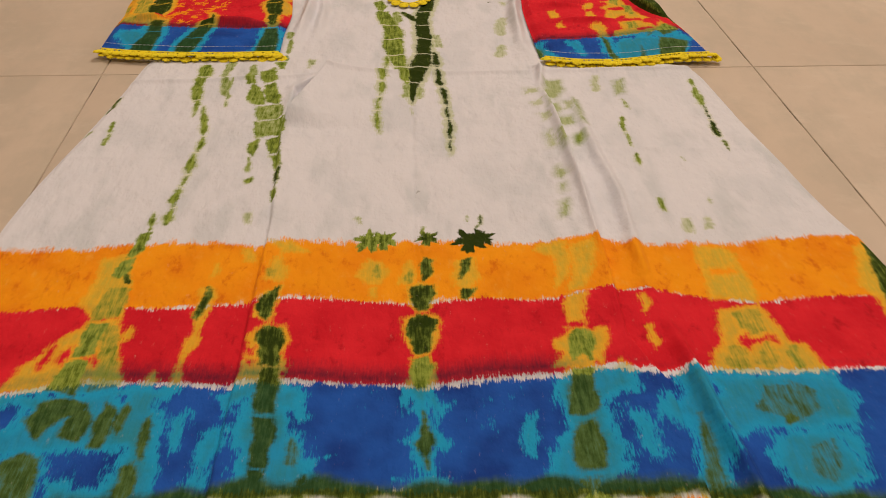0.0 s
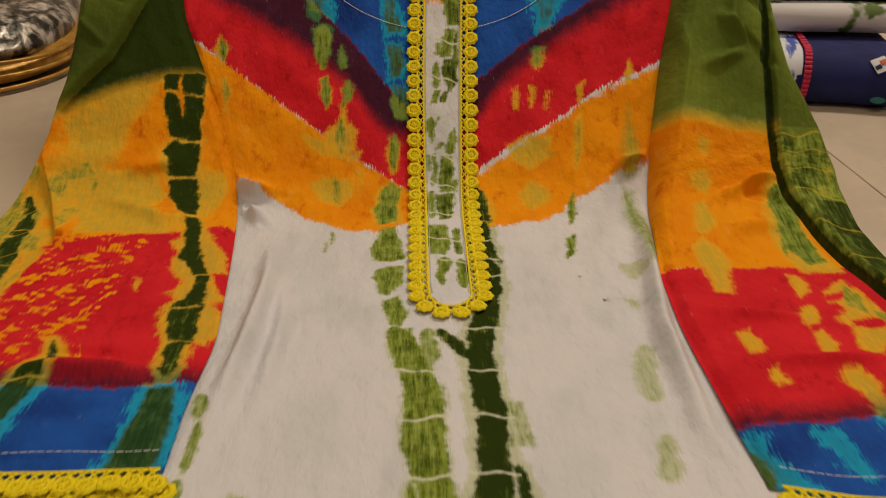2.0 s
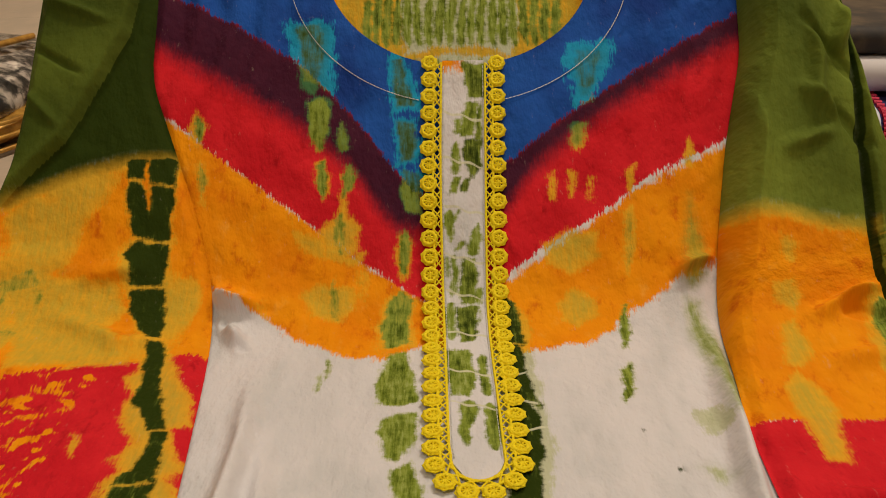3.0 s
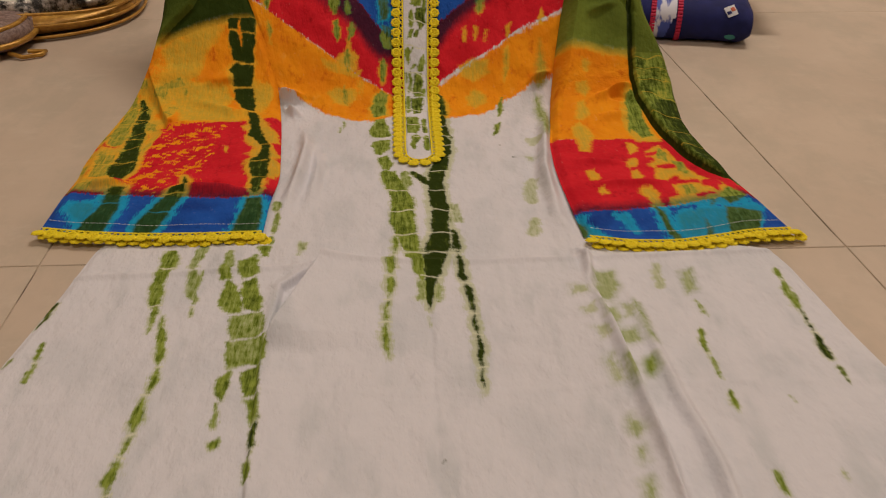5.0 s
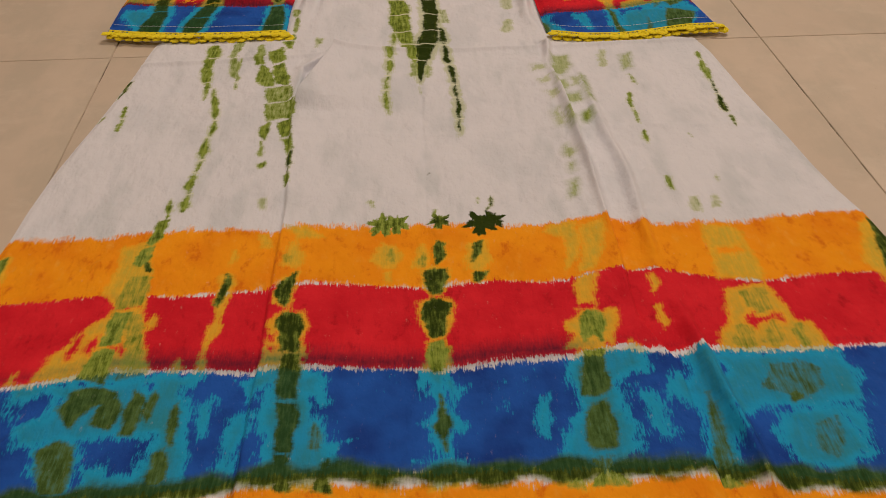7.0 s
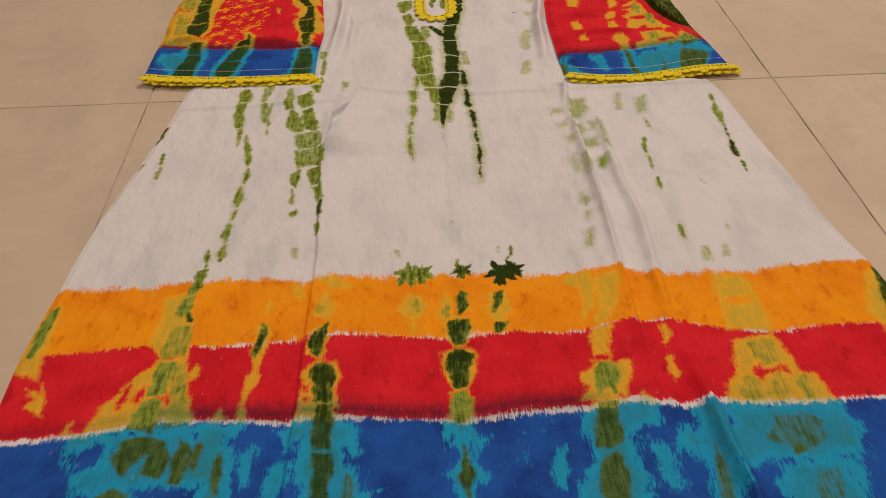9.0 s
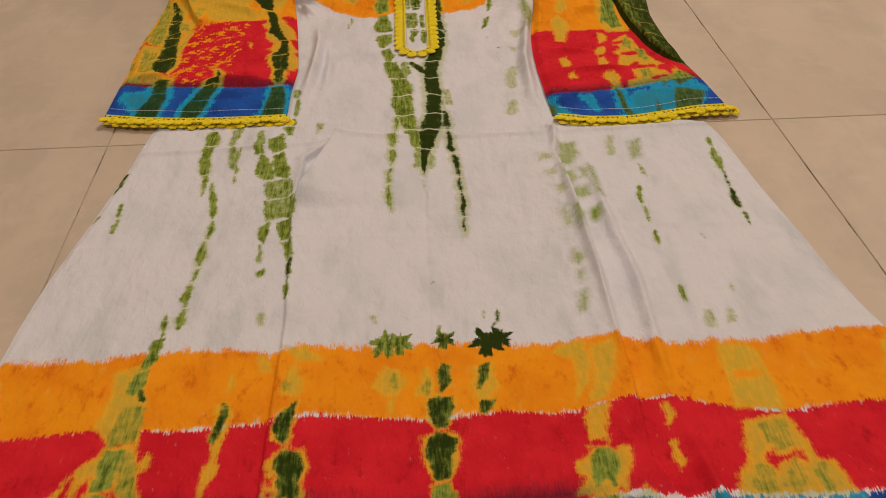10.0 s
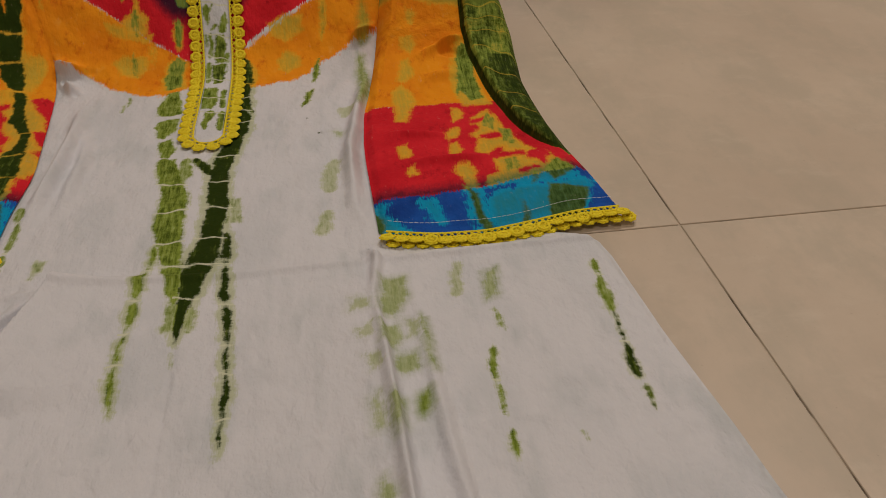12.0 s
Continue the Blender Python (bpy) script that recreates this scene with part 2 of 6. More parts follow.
def curve(pts, smooth=0.0):
    """A function of the second number that gives the first, from a few control points."""
    pts = sorted((p[1], p[0]) for p in pts)
    xs, ys = np.array([p[0] for p in pts]), np.array([p[1] for p in pts])

    def f(v):
        if not smooth:
            return np.interp(v, xs, ys)
        return sum(np.interp(v + k * smooth, xs, ys) for k in (-1, -0.5, 0, 0.5, 1)) / 5
    return f


def level(pts):
    """A border: v as a function of u."""
    xs, ys = np.array([p[0] for p in pts]), np.array([p[1] for p in pts])
    return lambda u: (np.interp(u - 0.006, xs, ys) + np.interp(u, xs, ys) + np.interp(u + 0.006, xs, ys)) / 3


def ripple(u, v, scale, seed):
    """Smooth random waves between -1 and 1."""
    g = np.random.default_rng(seed)
    out = np.zeros_like(u)
    for k in range(9):
        a, f, p = g.uniform(0, math.tau), scale * g.uniform(0.6, 1.6), g.uniform(0, math.tau)
        out += np.sin((u * math.cos(a) + v * math.sin(a)) * f + p)
    return out / 5


class Dye:
    """The dyes of one panel, as distances in metres inside each stain."""

    def __init__(self, u, v, seed=3):
        self.u, self.v = u, v
        self.rng = np.random.default_rng(seed)
        self.f = {k: np.full(u.shape, -0.05) for k in ("orange", "red", "blue", "violet", "halo", "green")}
        self.f["strength"], self.f["plain"], self.f["tie"] = np.zeros(u.shape), np.zeros(u.shape), np.full(u.shape, 0.02)
        self.du = u + 0.0004 * ripple(u, v, 700, seed + 7) + 0.0008 * ripple(u, v, 260, seed) + 0.0016 * ripple(u, v, 90, seed + 1)
        self.dv = v + 0.0010 * ripple(u, v, 240, seed + 2)

    def add(self, key, d):
        self.f[key] = np.maximum(self.f[key], d)

    def band(self, key, low, high):
        self.add(key, np.minimum(self.v - low, high - self.v))

    def inside(self, pts, ties=(), clip=True):
        """Distance inside a tapered stain along pts of (u, v, half width), with the box of points near it."""
        us, vs, ws = (np.array([p[i] for p in pts]) for i in range(3))
        reach = ws.max() + 0.03
        near = (self.u > us.min() - reach) & (self.u < us.max() + reach) & (self.v > vs.min() - reach) & (self.v < vs.max() + reach)
        u, v = self.du[near], self.dv[near]
        pinch = np.ones_like(u)
        thin = ws.max() < 0.0055
        for t in ties:
            pinch -= (0.85 if thin else 0.08) * np.exp(-((v - t) / (0.0048 if thin else 0.0022)) ** 2)
        if clip and np.ptp(vs) > np.ptp(us):
            top, low = vs.argmax(), vs.argmin()
            room = np.minimum(vs[top] + 0.35 * ws[top] - v, v - vs[low] + 0.35 * ws[low])
        if clip and np.ptp(vs) > max(np.ptp(us), 6.0 * ws.max()):
            pinch *= np.sqrt(np.clip(room / (1.5 * max(ws[top], ws[low], 0.0015)), 0.0, 1))
        best = np.full(u.shape, -0.06)
        for k in range(len(pts) - 1):
            a, b = np.array([us[k], vs[k]]), np.array([us[k + 1], vs[k + 1]])
            ab = b - a
            s = np.clip(((u - a[0]) * ab[0] + (v - a[1]) * ab[1]) / max(ab @ ab, 1e-9), 0, 1)
            d = np.hypot(u - a[0] - s * ab[0], v - a[1] - s * ab[1])
            best = np.maximum(best, (ws[k] + s * (ws[k + 1] - ws[k])) * pinch - d)
        if clip and np.ptp(vs) > np.ptp(us):
            best = np.minimum(best, room)
        return near, best

    def streak(self, pts, strength, bleed, ties=()):
        near, d = self.inside(pts, ties)
        old = self.f["green"][near]
        self.f["strength"][near] = np.where(d > np.maximum(old, -0.02), strength, self.f["strength"][near])
        self.f["green"][near] = np.maximum(old, d)
        self.f["halo"][near] = np.maximum(self.f["halo"][near], d + bleed)
        for t in ties:
            order = np.argsort([p[1] for p in pts])
            uc = np.interp(t, np.array([p[1] for p in pts])[order], np.array([p[0] for p in pts])[order])
            tilt = self.rng.uniform(-0.18, 0.18)
            x = self.u[near] - uc
            line = np.abs(self.v[near] - t - tilt * x - 0.0007 * np.sin(x * 420 + t * 900))
            self.f["green"][near] = np.minimum(self.f["green"][near], np.where(d > -0.006, line - (0.0001 if strength > 0.8 else 0.0016 if max(p[2] for p in pts) < 0.0055 else 0.0006), 1.0))
            ok = d > -min(0.004, bleed)
            self.f["tie"][near] = np.where(ok, np.minimum(self.f["tie"][near], line), self.f["tie"][near])

    def patch(self, pts, bleed):
        near, d = self.inside(pts, (), False)
        self.f["halo"][near] = np.maximum(self.f["halo"][near], d + 0.4 * bleed)

    def within(self, pts):
        """Signed distance inside an outline of (u, v) corners, with the box of points near it."""
        us, vs = np.array([p[0] for p in pts]), np.array([p[1] for p in pts])
        near = (self.u > us.min() - 0.02) & (self.u < us.max() + 0.02) & (self.v > vs.min() - 0.02) & (self.v < vs.max() + 0.02)
        u, v = self.du[near], self.dv[near]
        best, odd = np.full(u.shape, 9.0), np.zeros(u.shape, bool)
        for k in range(len(pts)):
            (x0, y0), (x1, y1) = pts[k - 1], pts[k]
            ex, ey = x1 - x0, y1 - y0
            s = np.clip(((u - x0) * ex + (v - y0) * ey) / max(ex * ex + ey * ey, 1e-12), 0, 1)
            best = np.minimum(best, np.hypot(u - x0 - s * ex, v - y0 - s * ey))
            odd ^= ((y0 > v) != (y1 > v)) & (u < ex * (v - y0) / (ey if abs(ey) > 1e-9 else 1e-9) + x0)
        return near, np.where(odd, best, -best)

    def bleach(self, pts):
        """A paler bleeding inside an outline."""
        near, d = self.within(pts)
        self.f["halo"][near] = np.maximum(self.f["halo"][near], d + 0.0021)

    def spare(self, pts):
        """The ground colour left inside an outline."""
        near, d = self.within(pts)
        self.f["halo"][near] = np.minimum(self.f["halo"][near], 0.0012 - d)
        self.f["green"][near] = np.minimum(self.f["green"][near], -d)

    def blot(self, pts, strength, soft=0.0):
        """A green stain inside an outline."""
        near, d = self.within(pts)
        old = self.f["green"][near]
        self.f["strength"][near] = np.where(d > np.maximum(old, -0.02), strength, self.f["strength"][near])
        self.f["plain"][near] = np.where(d > np.maximum(old, -0.008), soft, self.f["plain"][near])
        self.f["green"][near] = np.maximum(old, d + 0.0006)
        self.f["halo"][near] = np.maximum(self.f["halo"][near], d + (0.0002 if soft else 0.0026))

    def star(self, pts, strength):
        """A bled knot with ragged rays."""
        u0, v0, w = pts[0]
        x, y = self.u - u0, self.v - v0
        r, a = np.hypot(x, y * 0.85), np.arctan2(y, x)
        k = u0 * 900
        d = w * (0.74 + 0.20 * np.sin(5 * a + k) + 0.13 * np.sin(9 * a + 2 * k) + 0.08 * np.sin(17 * a)) - r
        near = d > -0.01
        self.f["strength"][near & (d > self.f["green"])] = strength
        self.add("green", d)
        self.add("halo", d + 0.001)


def sheet(name, u, v, h, fields, mat, parent, keep=None, label="", shift=None):
    """A cloth panel as a grid mesh with its dye attributes."""
    rows, cols = u.shape
    co = lay(u, v, h)
    idx = np.arange(rows * cols).reshape(rows, cols)
    quads = np.stack([idx[:-1, :-1], idx[:-1, 1:], idx[1:, 1:], idx[1:, :-1]], -1).reshape(-1, 4)
    if keep is not None:
        quads = quads[keep.ravel()[quads].all(1)]
        used = np.unique(quads)
        remap = np.zeros(rows * cols, int)
        remap[used] = np.arange(len(used))
        quads = remap[quads]
    else:
        used = np.arange(rows * cols)
    me = bpy.data.meshes.new(name)
    me.vertices.add(len(used))
    me.vertices.foreach_set("co", co.reshape(-1, 3)[used].astype(np.float32).ravel())
    me.loops.add(quads.size)
    me.loops.foreach_set("vertex_index", quads.astype(np.int32).ravel())
    me.polygons.add(len(quads))
    me.polygons.foreach_set("loop_start", (np.arange(len(quads)) * 4).astype(np.int32))
    me.update(calc_edges=True)
    for key, values in fields.items():
        at = me.attributes.new(key, "FLOAT", "POINT")
        at.data.foreach_set("value", values.ravel()[used].astype(np.float32))
    at = me.attributes.new("cloth", "FLOAT_VECTOR", "POINT")
    at.data.foreach_set("vector", np.stack([u, v, np.zeros_like(u)], -1).reshape(-1, 3)[used].astype(np.float32).ravel())
    me.shade_smooth()
    me.materials.append(mat)
    ob = new(name, me)
    ob.parent = parent
    return tagged(ob, label)


def path_distance(u, v, pts):
    """Distance to a line through pts, and the signed side of it (positive to the right when walking up)."""
    best, side = np.full(u.shape, 9.0), np.zeros(u.shape)
    for (x0, y0), (x1, y1) in zip(pts, pts[1:]):
        ex, ey = x1 - x0, y1 - y0
        s = np.clip(((u - x0) * ex + (v - y0) * ey) / (ex * ex + ey * ey), 0, 1)
        d = np.hypot(u - x0 - s * ex, v - y0 - s * ey)
        nearer = d < best
        side = np.where(nearer, np.sign((u - x0) * ey - (v - y0) * ex), side)
        best = np.where(nearer, d, best)
    return best, best * side


def smooth01(x):
    x = np.clip(x, 0, 1)
    return x * x * (3 - 2 * x)


def ridge(u, v, pts, height, width):
    """A soft wrinkle along pts that dies away at both ends."""
    ends = np.minimum(np.hypot(u - pts[0][0], v - pts[0][1]), np.hypot(u - pts[-1][0], v - pts[-1][1]))
    long = sum(math.dist(a, b) for a, b in zip(pts, pts[1:]))
    return height * np.exp(-(path_distance(u, v, pts)[0] / width) ** 2) * smooth01(ends / (0.4 * long))


# ---- the room ----
def room():
    def slant(bm):
        """Follows the tiles, whose columns run slightly off square."""
        for vert in bm.verts:
            vert.co.x -= 0.030 * (vert.co.y - 0.75)
        return bm

    bm = slant(box(bmesh.new(), -2.1, 2.1, -2.25, 3.75, -0.06, -0.0009))
    floor = tagged(part("floor", bm, GROUT, smooth=False), "beige glazed floor tiles with thin dark joints", "floor", kind="structure")
    for name, b in (("wall_west", (-2.2, -2.1, -2.25, 3.75, -0.06, 2.7)), ("wall_east", (2.1, 2.2, -2.25, 3.75, -0.06, 2.7)),
                    ("wall_south", (-2.2, 2.2, -2.35, -2.25, -0.06, 2.7)), ("wall_north", (-2.2, 2.2, 3.75, 3.85, -0.06, 2.7))):
        bm = box(bmesh.new(), *b)
        tagged(part(name, slant(bm) if name in ("wall_west", "wall_east") else bm, PLASTER, smooth=False), "plain cream plastered wall", "wall", kind="structure")
    tagged(part("ceiling", box(bmesh.new(), -2.2, 2.2, -2.35, 3.85, 2.7, 2.8), CEILING, smooth=False), "plain white ceiling", "ceiling", kind="structure")
    return floor


FLOOR = room()

# ---- the kurta ----
KURTA = tagged(new("kurta"), "white cotton kurta with rainbow tie-dye bands, spread on floor tiles", "kurta")

LEFT_SIDE = curve([(-0.290, 0.24), (-0.301, 0.369), (-0.303, 0.42), (-0.302, 0.45), (-0.298, 0.492), (-0.297, 0.52), (-0.2925, 0.5665), (-0.2815, 0.6285), (-0.2702, 0.707), (-0.2645, 0.762), (-0.259, 0.782), (-0.19, 0.80),
                   (-0.17, 0.9), (-0.18, 1.05), (-0.215, 1.12), (-0.235, 1.2), (-0.25, 1.36)], 0.005)
RIGHT_SIDE = curve([(0.290, 0.24), (0.291, 0.40), (0.2885, 0.44), (0.285, 0.461), (0.2815, 0.487), (0.2735, 0.515), (0.2685, 0.545), (0.2635, 0.585), (0.2525, 0.655), (0.2447, 0.7225), (0.241, 0.738), (0.232, 0.746), (0.15, 0.757),
                    (0.122, 0.80), (0.122, 0.93), (0.14, 1.05), (0.175, 1.12), (0.195, 1.2), (0.215, 1.36)], 0.002)
SLEEVE_LEFT = curve([(-0.142, 0.775), (-0.143, 0.822), (-0.140, 0.871), (-0.150, 0.965), (-0.161, 1.05), (-0.172, 1.09), (-0.187, 1.13), (-0.203, 1.173), (-0.203, 1.22), (-0.205, 1.36)], 0.012)
SLEEVE_RIGHT = curve([(0.102, 0.75), (0.1005, 0.80), (0.0985, 0.85), (0.0985, 0.88), (0.1015, 0.927), (0.1075, 0.960), (0.1165, 1.02), (0.1255, 1.078), (0.1345, 1.125), (0.150, 1.185), (0.160, 1.36)], 0.010)
NECK_U, NECK_V, NECK_A, NECK_B = -0.0185, 1.253, 0.083, 0.0725


def kurta_body():
    cell = 0.00118
    vs = np.arange(0.24, 1.36, cell)
    s = np.linspace(0, 1, int(0.58 / cell))
    v, s = np.meshgrid(vs, s, indexing="ij")
    lo, hi = LEFT_SIDE(v), RIGHT_SIDE(v)
    u = lo + s * (hi - lo)
    # round neck opening with a clean edge
    r = np.hypot((u - NECK_U) / NECK_A, (v - NECK_V) / NECK_B)
    open_ = (r < 1) & (v < NECK_V + 0.055)
    near = open_ & (r > 0.975)
    u = np.where(near, NECK_U + (u - NECK_U) / r, u)
    v = np.where(near, NECK_V + (v - NECK_V) / r, v)
    keep = ~(open_ & (r <= 0.975))
    d = Dye(u, v, 5)
    # hem bands
    ob = level([(-0.30, 0.422), (-0.215, 0.425), (-0.168, 0.427), (-0.118, 0.429), (-0.092, 0.436), (-0.051, 0.429), (-0.015, 0.426), (0.025, 0.43), (0.059, 0.424), (0.091, 0.43), (0.126, 0.434), (0.159, 0.424), (0.192, 0.422), (0.28, 0.426)])(u)
    ot = level([(-0.30, 0.488), (-0.233, 0.486), (-0.198, 0.49), (-0.149, 0.49), (-0.116, 0.484), (-0.105, 0.489), (-0.06, 0.486), (-0.008, 0.487), (0.026, 0.484), (0.063, 0.482), (0.097, 0.485), (0.137, 0.477), (0.194, 0.48), (0.234, 0.484), (0.28, 0.488)])(u)
    rt = ob + 0.0010 + 0.0040 * ripple(u, u * 0, 60, 9)
    rb = level([(-0.30, 0.357), (-0.238, 0.362), (-0.197, 0.369), (-0.112, 0.366), (-0.087, 0.368), (-0.048, 0.364), (-0.016, 0.362), (0.02, 0.366), (0.063, 0.366), (0.093, 0.372), (0.104, 0.365), (0.142, 0.368), (0.189, 0.366), (0.28, 0.367)])(u)
    bt = rb - 0.0028 + 0.0022 * ripple(u, u * 0, 45, 12)
    bb = level([(-0.29, 0.297), (-0.167, 0.297), (-0.072, 0.305), (-0.029, 0.302), (0.013, 0.303), (0.053, 0.3), (0.1, 0.298), (0.134, 0.296), (0.177, 0.289), (0.28, 0.285)])(u)
    d.band("orange", ob, ot)
    d.band("red", rb, rt)
    d.band("blue", bb - 0.009, bt)
    d.band("orange", 0.22, bb - 0.015)
    d.add("violet", 0.004 - np.abs(v - rb - 0.005) - 0.010 * smooth01((u - 0.05) / 0.03) - 0.006 * (u < -0.21))
    olive = 0.006 - np.abs(v - bb + 0.009) + 0.003 * ripple(u, v, 160, 19)
    d.f["strength"], d.f["plain"] = np.where(olive > -0.004, 0.8, 0.0), np.where(olive > -0.004, 0.3, 0.0)
    d.add("green", olive)
    # bodice chevrons
    co = level([(-0.22, 1.075), (-0.168, 1.049), (-0.132, 1.026), (-0.098, 1.001), (-0.072, 0.988), (-0.046, 0.999), (0.01, 0.995), (0.045, 1.0), (0.068, 1.022), (0.093, 1.042), (0.133, 1.058), (0.2, 1.08)])(u)
    cr = level([(-0.22, 1.168), (-0.195, 1.152), (-0.155, 1.121), (-0.115, 1.089), (-0.088, 1.068), (-0.06, 1.049), (-0.044, 1.035), (0.005, 1.048), (0.027, 1.065), (0.062, 1.086), (0.092, 1.108), (0.146, 1.132), (0.2, 1.15)])(u)
    ct = level([(-0.22, 1.205), (-0.199, 1.194), (-0.158, 1.17), (-0.116, 1.144), (-0.082, 1.113), (-0.063, 1.083), (-0.052, 1.076), (0.004, 1.086), (0.016, 1.108), (0.044, 1.133), (0.08, 1.158), (0.147, 1.194), (0.2, 1.215)])(u)
    cb = level([(-0.22, 1.245), (-0.152, 1.207), (-0.117, 1.183), (-0.082, 1.147), (-0.059, 1.114), (-0.047, 1.097), (0.007, 1.117), (0.039, 1.144), (0.082, 1.172), (0.129, 1.201), (0.2, 1.24)])(u)
    d.band("orange", co, cr - 0.0005 + 0.0018 * ripple(u, u * 0, 70, 14))
    d.band("red", cr + np.where(u > 0.005, 0.0020, -0.0012) + 0.0014 * ripple(u, u * 0, 90, 15), cb + 0.012)
    d.band("violet", ct - 0.001, cb + 0.007)
    d.add("blue", v - cb - 0.001)
    # white middle
    d.blot([(0.0982, 0.7162), (0.1142, 0.7193), (0.1142, 0.6991), (0.1042, 0.6821), (0.0953, 0.6867)], 0.3, 0.55)
    d.blot([(0.0787, 0.7032), (0.0914, 0.7009), (0.0919, 0.6900), (0.0780, 0.6884)], 0.2, 0.55)
    d.blot([(0.0953, 0.6744), (0.1052, 0.6784), (0.1083, 0.6651), (0.1019, 0.6555), (0.0947, 0.6579)], 0.28, 0.55)
    d.blot([(0.0828, 0.6747), (0.0926, 0.6787), (0.0924, 0.6655), (0.0841, 0.6628)], 0.15, 0.55)
    d.blot([(0.1092, 0.6802), (0.1196, 0.6781), (0.1189, 0.6649), (0.1091, 0.6639)], 0.2, 0.55)
    d.blot([(0.0837, 0.6514), (0.0942, 0.6523), (0.0957, 0.6401), (0.0862, 0.6382)], 0.15, 0.55)
    d.blot([(0.1011, 0.6521), (0.1139, 0.6546), (0.1150, 0.6423), (0.1043, 0.6361), (0.1004, 0.6411)], 0.28, 0.55)
    d.blot([(0.0855, 0.6221), (0.0919, 0.6255), (0.0939, 0.6094), (0.0947, 0.5989), (0.0871, 0.5991)], 0.22, 0.55)
    d.blot([(0.0959, 0.6168), (0.1039, 0.6200), (0.1028, 0.5996), (0.0986, 0.5919), (0.0952, 0.5998)], 0.3, 0.55)
    d.blot([(0.1101, 0.6214), (0.1166, 0.6248), (0.1183, 0.6137), (0.1120, 0.6070), (0.1099, 0.6114)], 0.5, 0.55)
    d.blot([(0.0870, 0.5712), (0.0913, 0.5740), (0.0960, 0.5606), (0.0899, 0.5560), (0.0866, 0.5629)], 0.28, 0.55)
    d.blot([(0.0880, 0.5482), (0.0918, 0.5496), (0.0907, 0.5394), (0.0867, 0.5369)], 0.28, 0.55)
    d.blot([(0.0835, 0.5263), (0.0890, 0.5275), (0.0877, 0.5098), (0.0834, 0.5077), (0.0826, 0.5150)], 0.33, 0.55)
    d.blot([(0.1182, 0.6812), (0.1211, 0.6768), (0.1219, 0.6357), (0.1192, 0.6411)], 0.4, 0.55)
    d.blot([(0.1606, 0.7148), (0.1705, 0.7195), (0.1675, 0.6946), (0.1588, 0.6871)], 0.28, 0.35)
    d.streak([(-0.026, 0.879, 0.003), (-0.019, 0.867, 0.004), (-0.013, 0.853, 0.003)], 0.9, 0.003)
    d.streak([(0.004, 0.820, 0.004), (0.008, 0.794, 0.005)], 0.22, 0.002)
    d.streak([(-0.022, 0.710, 0.004), (-0.023, 0.690, 0.003)], 0.35, 0.003)
    d.streak([(-0.011, 0.706, 0.003), (-0.012, 0.687, 0.002)], 0.35, 0.003)
    d.streak([(-0.018, 0.673, 0.001), (-0.018, 0.662, 0.000)], 0.2, 0.002)
    d.streak([(0.001, 1.032, 0.004), (0.001, 1.015, 0.005), (0.002, 0.964, 0.006), (0.005, 0.922, 0.005), (-0.004, 0.883, 0.007), (-0.007, 0.860, 0.007), (-0.007, 0.828, 0.007), (-0.006, 0.798, 0.007), (-0.006, 0.779, 0.007), (-0.009, 0.761, 0.008), (-0.013, 0.739, 0.008), (-0.014, 0.722, 0.006), (-0.016, 0.708, 0.004), (-0.018, 0.695, 0.003), (-0.018, 0.681, 0.001)], 1, 0.006, ties=(0.975, 0.934, 0.880, 0.844, 0.812, 0.776, 0.749, 0.716,))
    d.streak([(-0.050, 0.880, 0.008), (-0.042, 0.857, 0.008), (-0.036, 0.830, 0.009), (-0.036, 0.795, 0.010), (-0.030, 0.762, 0.007), (-0.025, 0.738, 0.005), (-0.022, 0.710, 0.003)], 0.55, 0.003, ties=(0.844, 0.809, 0.774, 0.749,))
    d.streak([(-0.041, 0.772, 0.002), (-0.041, 0.757, 0.002), (-0.044, 0.734, 0.003), (-0.046, 0.706, 0.003), (-0.047, 0.692, 0.001), (-0.047, 0.674, 0.001), (-0.047, 0.649, 0.002), (-0.046, 0.631, 0.000)], 0.55, 0.004, ties=(0.747, 0.716, 0.689, 0.665,))
    d.streak([(0.004, 0.781, 0.002), (0.003, 0.760, 0.003), (0.005, 0.734, 0.002), (0.008, 0.708, 0.003), (0.010, 0.686, 0.002), (0.011, 0.667, 0.002), (0.012, 0.649, 0.002), (0.012, 0.632, 0.002), (0.012, 0.619, 0.001), (0.012, 0.601, 0.000)], 1, 0.005, ties=(0.747, 0.708, 0.674, 0.653, 0.622,))
    d.streak([(-0.033, 0.879, 0.004), (-0.031, 0.857, 0.005), (-0.034, 0.846, 0.003)], 0.4, 0.002)
    d.blot([(-0.1595, 0.6991), (-0.1580, 0.7200), (-0.1512, 0.7132), (-0.1439, 0.6925), (-0.1439, 0.6821), (-0.1506, 0.6805), (-0.1590, 0.6916)], 0.5)
    d.blot([(-0.1468, 0.7151), (-0.1400, 0.7230), (-0.1315, 0.6922), (-0.1318, 0.6830), (-0.1410, 0.6857), (-0.1456, 0.7020)], 0.55)
    d.blot([(-0.1482, 0.6774), (-0.1297, 0.6811), (-0.1249, 0.6568), (-0.1289, 0.6541), (-0.1435, 0.6518), (-0.1472, 0.6630)], 0.42)
    d.blot([(-0.1446, 0.6491), (-0.1236, 0.6524), (-0.1208, 0.6302), (-0.1246, 0.6278), (-0.1410, 0.6247), (-0.1437, 0.6359)], 0.42)
    d.blot([(-0.1440, 0.6175), (-0.1391, 0.6232), (-0.1374, 0.6111), (-0.1394, 0.5973), (-0.1434, 0.6011), (-0.1443, 0.6113)], 0.6)
